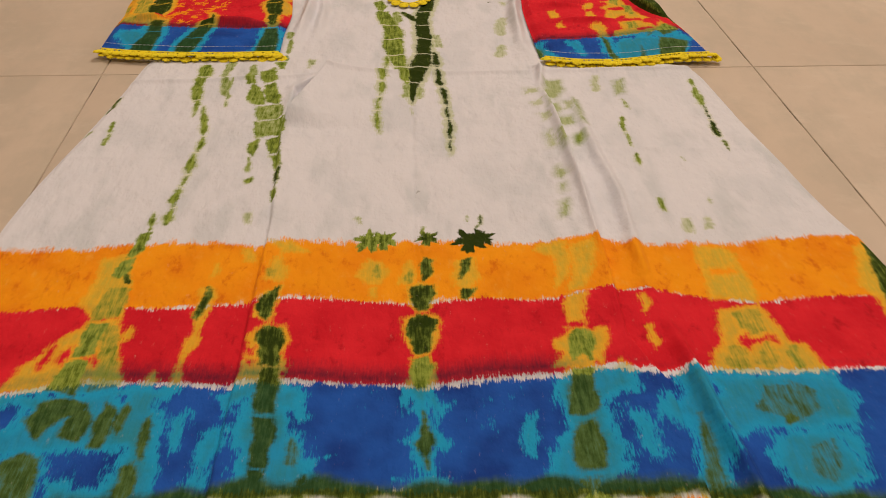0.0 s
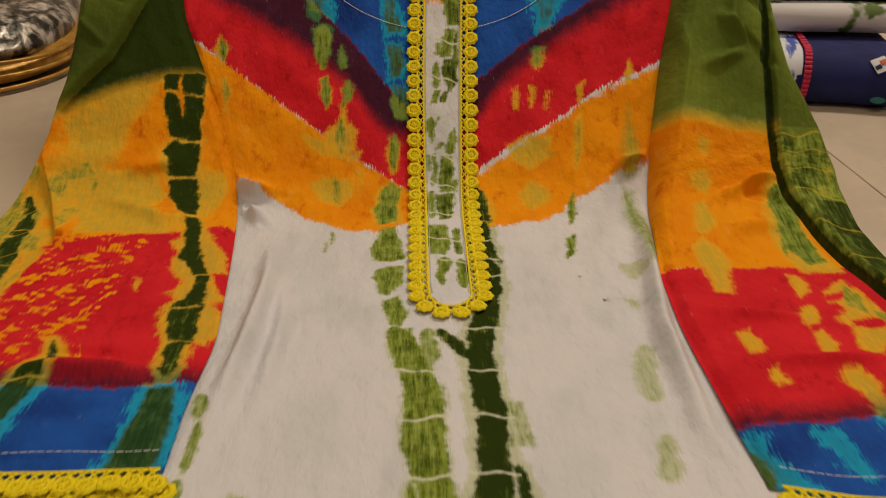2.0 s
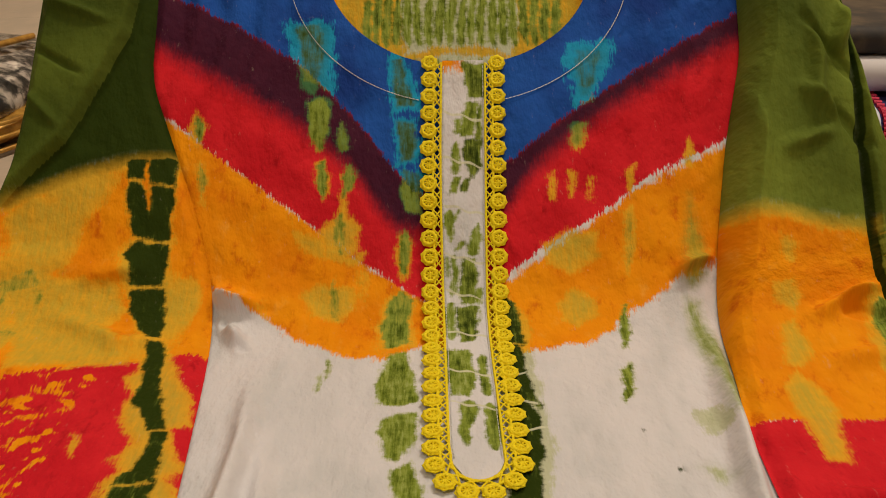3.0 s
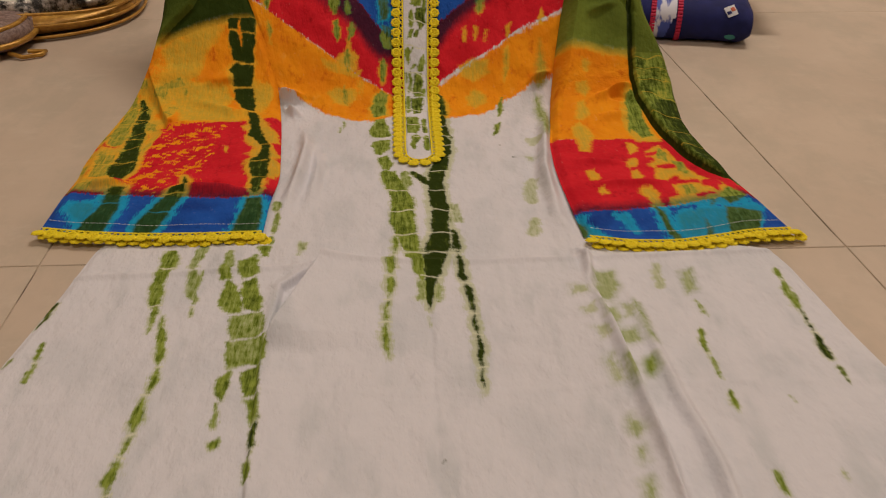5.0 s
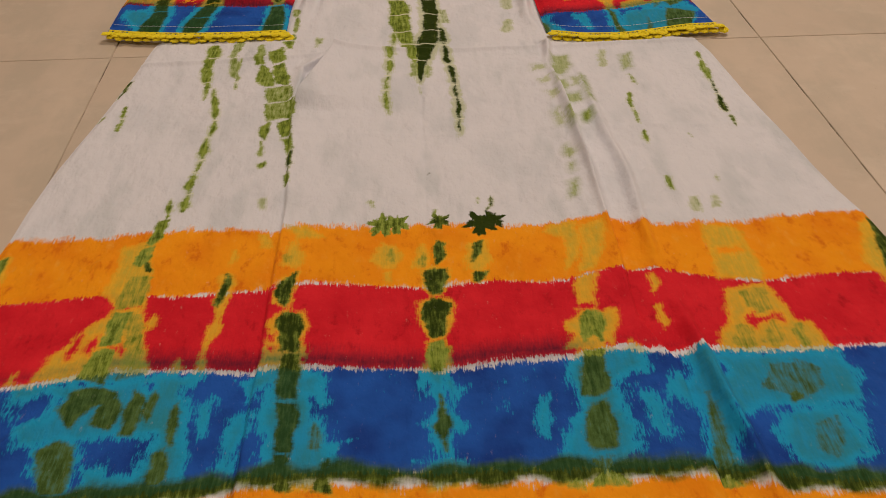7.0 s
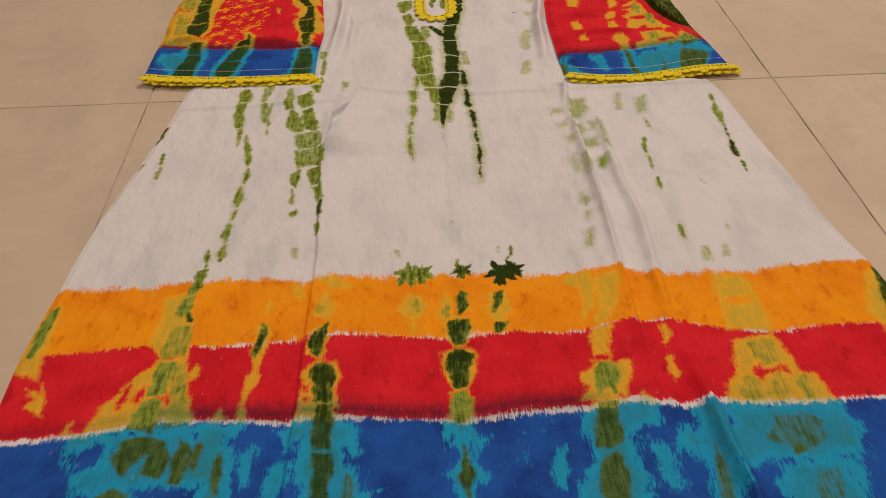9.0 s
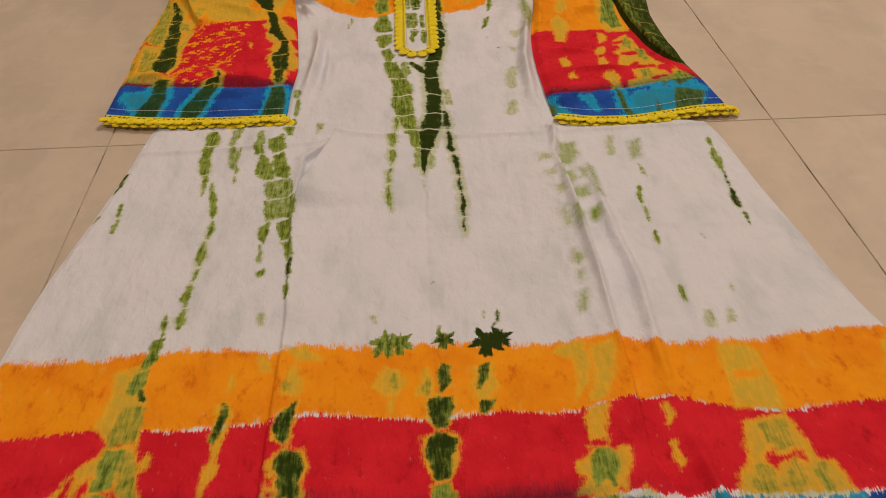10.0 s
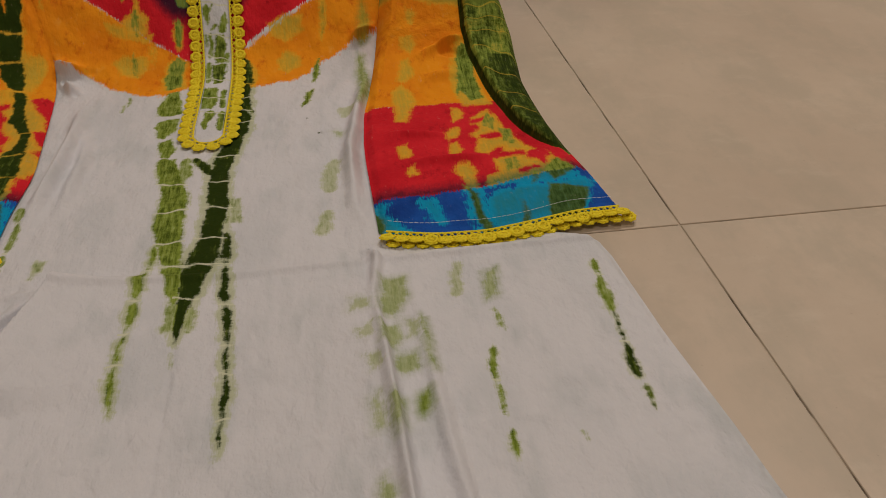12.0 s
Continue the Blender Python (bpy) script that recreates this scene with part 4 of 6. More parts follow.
    d.bleach([(0.1162, 0.4026), (0.1204, 0.4034), (0.1207, 0.3885), (0.1180, 0.3827)])
    d.bleach([(0.1173, 0.4289), (0.1216, 0.4298), (0.1233, 0.4210), (0.1202, 0.4151), (0.1179, 0.4137)])
    d.bleach([(0.1655, 0.4761), (0.1854, 0.4773), (0.1894, 0.4664), (0.1910, 0.4492), (0.1925, 0.4276), (0.1890, 0.4225), (0.1606, 0.4260), (0.1626, 0.4446), (0.1639, 0.4614)])
    d.spare([(0.1692, 0.4510), (0.1839, 0.4551), (0.1839, 0.4517), (0.1696, 0.4477)])
    d.bleach([(0.1620, 0.4158), (0.1881, 0.4200), (0.1922, 0.4074), (0.1952, 0.3930), (0.1968, 0.3883), (0.2040, 0.3858), (0.2098, 0.3722), (0.2101, 0.3616), (0.1448, 0.3629), (0.1493, 0.3786), (0.1577, 0.3868), (0.1575, 0.3989)])
    d.spare([(0.1693, 0.3915), (0.1730, 0.3946), (0.1739, 0.3877), (0.1706, 0.3828), (0.1680, 0.3865)])
    d.spare([(0.1848, 0.3942), (0.1879, 0.3927), (0.1876, 0.3858), (0.1839, 0.3873)])
    d.spare([(0.1728, 0.3891), (0.1841, 0.3896), (0.1828, 0.3878), (0.1728, 0.3872)])
    d.blot([(0.1720, 0.4130), (0.1864, 0.4150), (0.1838, 0.3980), (0.1756, 0.3936), (0.1714, 0.4008)], 0.26)
    d.blot([(0.1555, 0.3719), (0.1629, 0.3848), (0.1686, 0.3824), (0.1673, 0.3693), (0.1612, 0.3653)], 0.25)
    d.blot([(0.1728, 0.3713), (0.1814, 0.3865), (0.1846, 0.3774), (0.1791, 0.3668)], 0.25)
    d.blot([(0.1918, 0.3794), (0.1975, 0.3860), (0.1979, 0.3705), (0.1931, 0.3663)], 0.33)
    d.bleach([(0.1250, 0.3644), (0.1429, 0.3617), (0.2116, 0.3615), (0.2112, 0.3533), (0.2156, 0.3491), (0.2109, 0.3273), (0.2012, 0.3302), (0.1873, 0.3252), (0.1729, 0.3257), (0.1590, 0.3280), (0.1451, 0.3212), (0.1351, 0.3215), (0.1360, 0.3110), (0.1335, 0.2945), (0.1311, 0.2790), (0.1128, 0.2797), (0.1178, 0.3015), (0.1230, 0.3149), (0.1209, 0.3329), (0.1136, 0.3222), (0.1098, 0.3296), (0.1082, 0.3409), (0.1131, 0.3485), (0.1186, 0.3406), (0.1262, 0.3521)])
    d.spare([(0.1426, 0.3555), (0.1444, 0.3515), (0.1413, 0.3484)])
    d.bleach([(0.1644, 0.3188), (0.1715, 0.3221), (0.1909, 0.3232), (0.1966, 0.3195), (0.1988, 0.2988), (0.2006, 0.2948), (0.1932, 0.2925), (0.1850, 0.2864), (0.1669, 0.2886), (0.1606, 0.2936), (0.1600, 0.3068)])
    d.bleach([(0.1928, 0.3257), (0.2002, 0.3211), (0.2045, 0.3070), (0.2004, 0.3054), (0.1951, 0.3160)])
    d.blot([(0.1600, 0.3392), (0.1693, 0.3526), (0.1845, 0.3562), (0.1943, 0.3498), (0.1926, 0.3381), (0.1808, 0.3309), (0.1705, 0.3350)], 0.33)
    d.blot([(0.1747, 0.3465), (0.1807, 0.3502), (0.1808, 0.3309), (0.1735, 0.3275)], 0.5)
    d.blot([(0.1273, 0.3346), (0.1290, 0.3253), (0.1301, 0.3146), (0.1287, 0.3011), (0.1295, 0.2946), (0.1285, 0.2791), (0.1180, 0.2795), (0.1225, 0.3080)], 0.4)
    d.blot([(0.1795, 0.3130), (0.1901, 0.3179), (0.1906, 0.3057), (0.1823, 0.2928), (0.1755, 0.2963)], 0.28)
    d.bleach([(0.2710, 0.4740), (0.2824, 0.4804), (0.2909, 0.4443), (0.2697, 0.3862), (0.2622, 0.3845), (0.2621, 0.4054), (0.2661, 0.4249), (0.2585, 0.4358)])
    d.blot([(0.2794, 0.4806), (0.2850, 0.4760), (0.2876, 0.4511), (0.2900, 0.4336), (0.2860, 0.4185), (0.2706, 0.4195), (0.2738, 0.4455)], 0.82)
    d.blot([(0.2706, 0.4195), (0.2872, 0.4209), (0.2753, 0.3973), (0.2655, 0.4018), (0.2655, 0.4124)], 0.8)
    d.bleach([(-0.2847, 0.3837), (-0.2803, 0.3889), (-0.2876, 0.3974), (-0.2784, 0.3933), (-0.2790, 0.4012), (-0.2728, 0.3863), (-0.2718, 0.3743), (-0.2775, 0.3807)])
    d.bleach([(-0.3033, 0.4133), (-0.3033, 0.4436), (-0.3002, 0.4680), (-0.2902, 0.4732), (-0.2895, 0.4591), (-0.2881, 0.4376), (-0.2875, 0.4199), (-0.2834, 0.4028), (-0.2924, 0.4080)])
    d.blot([(-0.2992, 0.4269), (-0.3013, 0.4489), (-0.2979, 0.4668), (-0.2921, 0.4704), (-0.2923, 0.4593), (-0.2937, 0.4432), (-0.2951, 0.4227)], 0.55)
    d.bleach([(-0.2541, 0.3617), (-0.2528, 0.3679), (-0.2507, 0.3699), (-0.2491, 0.3606)])
    # chevron
    d.bleach([(-0.1788, 1.1389), (-0.1737, 1.1526), (-0.1681, 1.1424), (-0.1709, 1.1324), (-0.1741, 1.1317)])
    d.blot([(-0.1752, 1.1399), (-0.1732, 1.1497), (-0.1694, 1.1417), (-0.1716, 1.1331)], 0.5)
    d.bleach([(-0.1740, 1.1141), (-0.1719, 1.1221), (-0.1684, 1.1070), (-0.1686, 1.0939), (-0.1720, 1.0974)])
    d.blot([(-0.1723, 1.1133), (-0.1711, 1.1200), (-0.1688, 1.1088), (-0.1703, 1.1008)], 0.3)
    d.bleach([(-0.1234, 1.2092), (-0.0973, 1.2089), (-0.0952, 1.1859), (-0.0982, 1.1664), (-0.1043, 1.1698), (-0.1075, 1.1635), (-0.1154, 1.1681), (-0.1176, 1.1861)])
    d.blot([(-0.1172, 1.2091), (-0.1035, 1.2090), (-0.1024, 1.1897), (-0.1060, 1.1710), (-0.1128, 1.1729)], 0.35)
    d.bleach([(-0.1117, 1.1573), (-0.1025, 1.1609), (-0.0980, 1.1553), (-0.0993, 1.1379), (-0.1034, 1.1272), (-0.1078, 1.1333), (-0.1104, 1.1453)])
    d.blot([(-0.1104, 1.1562), (-0.1024, 1.1598), (-0.0986, 1.1524), (-0.1000, 1.1379), (-0.1034, 1.1283), (-0.1078, 1.1344)], 0.5)
    d.bleach([(-0.1039, 1.1194), (-0.1000, 1.1229), (-0.0972, 1.1130), (-0.0970, 1.1015), (-0.0995, 1.0971), (-0.1025, 1.1026)])
    d.blot([(-0.1032, 1.1184), (-0.0997, 1.1211), (-0.0975, 1.1113), (-0.0995, 1.0985), (-0.1022, 1.1037)], 0.5)
    d.blot([(-0.0930, 1.1371), (-0.0905, 1.1443), (-0.0866, 1.1277), (-0.0912, 1.1271)], 0.35)
    d.bleach([(-0.0890, 1.1122), (-0.0852, 1.1181), (-0.0825, 1.1111), (-0.0866, 1.0990), (-0.0848, 1.0887), (-0.0774, 1.0818), (-0.0788, 1.0657), (-0.0877, 1.0608), (-0.0982, 1.0626), (-0.1017, 1.0781), (-0.0913, 1.0864), (-0.0882, 1.0973)])
    d.blot([(-0.0887, 1.1112), (-0.0858, 1.1171), (-0.0828, 1.1100), (-0.0876, 1.0983)], 0.5)
    d.blot([(-0.0919, 1.0854), (-0.0881, 1.0894), (-0.0860, 1.0751), (-0.0884, 1.0661), (-0.0913, 1.0712)], 0.35)
    d.bleach([(-0.1160, 1.0766), (-0.1006, 1.0747), (-0.0972, 1.0636), (-0.0814, 1.0644), (-0.0757, 1.0643), (-0.0797, 1.0590), (-0.0972, 1.0609), (-0.1126, 1.0688)])
    d.bleach([(-0.1116, 1.0405), (-0.1000, 1.0475), (-0.0817, 1.0436), (-0.0813, 1.0300), (-0.0895, 1.0219), (-0.1045, 1.0264)])
    d.blot([(-0.0950, 1.0334), (-0.0931, 1.0488), (-0.0899, 1.0371), (-0.0911, 1.0245)], 0.3)
    d.bleach([(-0.0605, 1.1866), (-0.0554, 1.1885), (-0.0461, 1.1665), (-0.0445, 1.1525), (-0.0566, 1.1526), (-0.0589, 1.1667)])
    d.blot([(-0.0588, 1.1847), (-0.0547, 1.1854), (-0.0481, 1.1666), (-0.0462, 1.1547), (-0.0556, 1.1548), (-0.0579, 1.1667)], 0.38)
    d.bleach([(-0.0589, 1.1457), (-0.0473, 1.1456), (-0.0457, 1.1336), (-0.0491, 1.1184), (-0.0567, 1.1185), (-0.0590, 1.1302)])
    d.blot([(-0.0576, 1.1439), (-0.0483, 1.1438), (-0.0470, 1.1336), (-0.0504, 1.1201), (-0.0560, 1.1202), (-0.0576, 1.1302)], 0.4)
    d.blot([(-0.0541, 1.1135), (-0.0443, 1.1116), (-0.0436, 1.0888), (-0.0507, 1.0889), (-0.0551, 1.1020)], 0.4)
    d.bleach([(-0.0569, 1.0740), (-0.0527, 1.0790), (-0.0495, 1.0679), (-0.0512, 1.0516), (-0.0553, 1.0482), (-0.0585, 1.0580)])
    d.blot([(-0.0562, 1.0713), (-0.0527, 1.0770), (-0.0505, 1.0662), (-0.0531, 1.0524), (-0.0560, 1.0545)], 0.5)
    d.bleach([(-0.0647, 1.0366), (-0.0560, 1.0432), (-0.0472, 1.0363), (-0.0496, 1.0201), (-0.0471, 1.0009), (-0.0671, 0.9989), (-0.0694, 1.0161)])
    d.blot([(-0.0622, 1.0358), (-0.0560, 1.0417), (-0.0497, 1.0356), (-0.0527, 1.0202), (-0.0510, 1.0031), (-0.0642, 1.0003), (-0.0663, 1.0161)], 0.5)
    d.blot([(-0.0656, 0.9703), (-0.0611, 0.9955), (-0.0538, 0.9953), (-0.0476, 0.9747), (-0.0487, 0.9555), (-0.0566, 0.9512), (-0.0647, 0.9537)], 0.5)
    d.blot([(-0.0636, 0.9322), (-0.0628, 0.9426), (-0.0486, 0.9461), (-0.0477, 0.9257), (-0.0529, 0.9142), (-0.0578, 0.9163)], 0.5)
    d.blot([(-0.0551, 0.9070), (-0.0480, 0.9119), (-0.0431, 0.8961), (-0.0475, 0.8815), (-0.0521, 0.8848)], 0.5)
    d.blot([(-0.0519, 0.8782), (-0.0420, 0.8795), (-0.0399, 0.8620), (-0.0483, 0.8622)], 0.45)
    d.blot([(0.0003, 1.0354), (0.0079, 1.0314), (0.0084, 1.0003), (0.0024, 1.0005), (0.0009, 1.0190)], 0.84)
    d.blot([(-0.0010, 0.9942), (0.0072, 0.9885), (0.0092, 0.9680), (0.0123, 0.9492), (0.0009, 0.9540), (-0.0006, 0.9732)], 0.84)
    d.blot([(-0.0003, 0.9473), (0.0094, 0.9470), (0.0089, 0.9321), (0.0052, 0.9125), (0.0008, 0.9164), (-0.0013, 0.9324)], 0.84)
    d.blot([(-0.0021, 0.9054), (0.0057, 0.9070), (0.0037, 0.8816), (-0.0061, 0.8844), (-0.0062, 0.8950)], 0.84)
    d.blot([(-0.0087, 0.8804), (0.0015, 0.8817), (-0.0000, 0.8608), (-0.0115, 0.8612)], 0.84)
    d.bleach([(0.0482, 1.1931), (0.0693, 1.1948), (0.0720, 1.1840), (0.0632, 1.1698), (0.0589, 1.1568), (0.0493, 1.1550), (0.0470, 1.1729)])
    d.blot([(0.0507, 1.1881), (0.0645, 1.1898), (0.0578, 1.1653), (0.0510, 1.1654)], 0.25)
    d.bleach([(0.0455, 1.1408), (0.0530, 1.1440), (0.0534, 1.1342), (0.0475, 1.1242), (0.0446, 1.1325)])
    d.blot([(0.0467, 1.1397), (0.0519, 1.1425), (0.0517, 1.1342), (0.0476, 1.1271)], 0.35)
    d.bleach([(0.0321, 1.1095), (0.0345, 1.1120), (0.0348, 1.0938), (0.0320, 1.0949)])
    d.bleach([(0.0437, 1.1118), (0.0466, 1.1104), (0.0451, 1.0968), (0.0433, 1.0982)])
    d.bleach([(0.0540, 1.1075), (0.0566, 1.1074), (0.0547, 1.0936), (0.0531, 1.0981)])
    d.bleach([(0.0757, 1.1107), (0.0810, 1.1159), (0.0788, 1.1002), (0.0765, 1.1002)])
    d.bleach([(0.1111, 1.1219), (0.1147, 1.1316), (0.1160, 1.1208), (0.1124, 1.1137), (0.1091, 1.1148)])
    d.bleach([(0.0722, 1.0864), (0.0773, 1.0898), (0.0764, 1.0694), (0.0708, 1.0489), (0.0694, 1.0628)])
    d.blot([(0.0729, 1.0830), (0.0760, 1.0847), (0.0744, 1.0694), (0.0711, 1.0559)], 0.2)
    d.bleach([(0.0241, 1.0685), (0.0407, 1.0767), (0.0567, 1.0747), (0.0557, 1.0596), (0.0391, 1.0494), (0.0267, 1.0566)])
    d.bleach([(0.0297, 1.0309), (0.0385, 1.0422), (0.0520, 1.0344), (0.0520, 1.0222), (0.0385, 1.0135), (0.0317, 1.0205)])
    d.blot([(0.1048, 1.0690), (0.1107, 1.0962), (0.1129, 1.0790), (0.1148, 1.0482), (0.1062, 1.0391), (0.1011, 1.0484)], 0.28, 0.55)
    d.blot([(0.1022, 1.0334), (0.1078, 1.0293), (0.1102, 0.9962), (0.1085, 0.9649), (0.0989, 0.9294), (0.0966, 0.9378), (0.0990, 0.9702), (0.1020, 1.0166)], 0.35, 0.55)
    d.blot([(0.0753, 0.9068), (0.0819, 0.9084), (0.0860, 0.8993), (0.0802, 0.8959)], 0.2, 0.55)
    d.blot([(0.0642, 1.0210), (0.0687, 1.0301), (0.0652, 1.0029), (0.0613, 0.9966)], 0.6)
    d.blot([(0.0556, 0.9755), (0.0609, 0.9815), (0.0570, 0.9570), (0.0523, 0.9516)], 0.6)
    d.streak([(0.001, 1.034, 0.003), (0.006, 1.011, 0.004), (0.006, 0.980, 0.004), (0.007, 0.955, 0.005), (0.005, 0.926, 0.004)], 1, 0.006, ties=(1.001, 0.953,))
    d.streak([(0.087, 0.940, 0.003), (0.090, 0.930, 0.003)], 0.1, 0.005)
    blue_in = np.minimum(v - bb + 0.004, bt - v + 0.002)
    d.add("halo", np.minimum(blue_in, 0.0035 * ripple(u, v * 0.3, 260, 104) - 0.0068))
    # yellow gaps in the orange and flecks in the chevrons
    orange_in = np.minimum(v - ob, ot - v)
    d.add("halo", np.minimum(orange_in + 0.003, 0.005 * ripple(u, v * 0.5, 210, 105) - 0.0058))
    d.add("halo", np.minimum(np.minimum(v - co, cr - v), 0.006 * ripple(u, v * 0.8, 170, 106) - 0.0055))
    # specks of dirt
    for x, y in ((-0.014, 0.548), (0.056, 0.930), (0.066, 0.905)):
        d.streak([(x, y + 0.0006, 0.0006), (x, y - 0.0006, 0.0006)], 1.5, 0.0)
    # folds and pressed creases
    h = 0.0040 + 0.0018 * ripple(u, v, 28, 21) + 0.0006 * ripple(u, v, 100, 22) + 0.0008 * ripple(u, v, 165, 23) * smooth01((v - 0.95) / 0.1)
    left_pleat = [(-0.117, 0.24), (-0.116, 0.372), (-0.116, 0.438), (-0.115, 0.508), (-0.118, 0.556), (-0.124, 0.647)]
    dist, side = path_distance(u, v, left_pleat)
    h += 0.0048 * smooth01((0.0015 + side) / 0.003) * np.exp(-(dist / 0.03)) * smooth01((0.68 - v) / 0.08)
    # a loose pleat that gapes open in a triangle at the waist
    dist, side = path_distance(u, v, [(-0.1215, 0.645), (-0.0930, 0.7375)])
    along = smooth01((v - 0.635) / 0.02) * smooth01((0.745 - v) / 0.008)
    h += 0.0140 * smooth01((0.0008 + side) / 0.0016) * np.exp(-(dist / 0.035)) * along
    left_rim = path_distance(u, v, [(-0.1215, 0.645), (-0.1205, 0.7085)])[1]
    top_rim = path_distance(u, v, [(-0.1205, 0.7085), (-0.0930, 0.7375)])[1]
    gape = smooth01(left_rim / 0.003) * smooth01(top_rim / 0.003) * smooth01((0.0004 - side) / 0.001) * (v > 0.640) * (v < 0.740)
    rim = np.exp(-(np.minimum(np.abs(left_rim), np.abs(top_rim)) / 0.006) ** 2) * (side < 0) * along * (dist < 0.03)
    h += 0.0035 * rim
    h = h * (1 - gape) + 0.0010 * gape
    right_pleat = [(0.119, 0.24), (0.117, 0.356), (0.103, 0.392), (0.105, 0.452), (0.103, 0.513), (0.102, 0.596), (0.097, 0.68), (0.092, 0.74)]
    dist, side = path_distance(u, v, right_pleat)
    h += 0.0058 * smooth01((0.0015 - side) / 0.003) * np.exp(-(dist / 0.025)) * smooth01((0.72 - v) / 0.05)
    h += ridge(u, v, [(0.092, 0.735), (0.0938, 0.711), (0.0968, 0.659), (0.0997, 0.594), (0.1027, 0.533), (0.104, 0.44)], 0.0068, 0.0036)
    h += ridge(u, v, [(0.118, 0.735), (0.1196, 0.672), (0.1215, 0.608), (0.1275, 0.537), (0.125, 0.38)], 0.0060, 0.0042)
    h += ridge(u, v, [(0.150, 0.24), (0.136, 0.33), (0.128, 0.43)], 0.0095, 0.0045)
    h += ridge(u, v, [(0.128, 0.44), (0.120, 0.50)], 0.0025, 0.004)
    h += ridge(u, v, [(-0.255, 0.30), (-0.215, 0.35)], 0.0032, 0.004)
    h += ridge(u, v, [(-0.265, 0.325), (-0.24, 0.345)], 0.0028, 0.003)
    h += ridge(u, v, [(-0.235, 0.455), (-0.225, 0.462)], 0.0018, 0.003)
    # the crease where the skirt was folded at the waist
    h += 0.0022 * np.exp(-((v - 0.735 - 0.02 * u) / 0.003) ** 2) + 0.0005 * np.exp(-((v - 0.60) / 0.003) ** 2)
    h -= 0.0008 * np.exp(-((u + 0.018) / 0.002) ** 2) * (v < 0.73)
    # slack cloth at the arm seams
    for pts, a, w in (([(-0.133, 0.785), (-0.124, 0.86), (-0.122, 0.92), (-0.130, 0.99)], 0.0046, 0.0065), ([(-0.112, 0.80), (-0.108, 0.88), (-0.115, 0.95)], 0.0025, 0.006),
                      ([(-0.165, 1.045), (-0.145, 1.035), (-0.128, 1.03)], 0.0055, 0.006), ([(-0.15, 1.02), (-0.137, 1.00)], 0.004, 0.005),
                      ([(0.10, 0.75), (0.088, 0.80), (0.088, 0.87), (0.10, 0.95), (0.112, 1.03)], 0.0048, 0.006), ([(0.095, 1.045), (0.105, 1.055), (0.125, 1.06)], 0.004, 0.004),
                      ([(0.094, 0.70), (0.098, 0.735), (0.092, 0.755)], 0.003, 0.004)):
        h += ridge(u, v, pts, 2.5 * a, 0.85 * w)
    h += 0.0016 * np.sin(u * 300 + 2 * np.sin(v * 40)) * smooth01((v - 1.1) / 0.08) * smooth01((np.abs(u + 0.02) - 0.07) / 0.05)
    under = np.maximum(smooth01((SLEEVE_LEFT(v) + 0.004 - u) / 0.006), smooth01((u - SLEEVE_RIGHT(v) + 0.004) / 0.006)) * smooth01((v - 0.775) / 0.01)
    h = h * (1 - under) + np.minimum(h, 0.0036) * under
    edge = np.minimum(u - lo, hi - u)
    h *= 0.3 + 0.7 * smooth01(edge / 0.006)
    h = np.maximum(h, 0.0008)
    sheet("body", u, v, h, d.f, DYED, KURTA, keep, "white cotton body with orange, red and blue dyed hem bands")


def back_panel():
    """The inside of the back, seen through the neck, which falls to the floor behind."""
    v, u = np.meshgrid(np.arange(1.12, 1.37, 0.0018), np.arange(-0.14, 0.11, 0.0018), indexing="ij")
    d = Dye(u, v, 31)
    arch = 1.196 - 5.0 * (u - NECK_U) ** 2
    d.band("orange", arch - 0.001, arch + 0.0045)
    d.add("orange", np.minimum(np.abs(u - NECK_U) - 0.035, v - 1.19) + 0.004 * ripple(u, v, 120, 8))
    d.add("halo", np.minimum(0.08 - np.abs(u - NECK_U), 0.02 + v - arch))
    for k in range(19):
        x = NECK_U - 0.06 + 0.0066 * k
        d.streak([(x, 1.14, 0.003), (x + 0.001, 1.185, 0.0026), (x, 1.193, 0.001)], 0.55, 0.001)
        d.streak([(x + 0.002, 1.200, 0.0015), (x + 0.001, 1.212, 0.003), (x + 0.003, 1.235 + 0.006 * (k % 3), 0.0025)], 0.5 + 0.1 * (k % 2), 0.002)
    sheet("back_neck", u, v, np.full(u.shape, -0.009), d.f, DYED, KURTA, None, "olive and orange dyed inside of the back neck")
    top = lay(np.array([-0.25, 0.215]), np.array([1.36, 1.36]), 0.002)
    n = 24
    rows = []
    for k in range(n + 1):
        f = k / n
        rows.append([(top[0][0] + (top[1][0] - top[0][0]) * j / n, top[0][1] + 0.05 * math.sin(f * 3.1) + 0.10 * f, top[0][2] * (1 - f) + 0.001) for j in range(n + 1)])
    bm = bmesh.new()
    grid = [[bm.verts.new(p) for p in row] for row in rows]
    for a, b in zip(grid, grid[1:]):
        for j in range(n):
            bm.faces.new((a[j], a[j + 1], b[j + 1], b[j]))
    part("back_panel", bm, mottled("blue_dyed_back", BLUE, (0.01, 0.035, 0.22), 20), KURTA, "blue dyed back of the kurta")


def blue_edge(v, top):
    """How far inside the blue cuff band a point lies."""
    return np.minimum(v - 0.70, top - v)


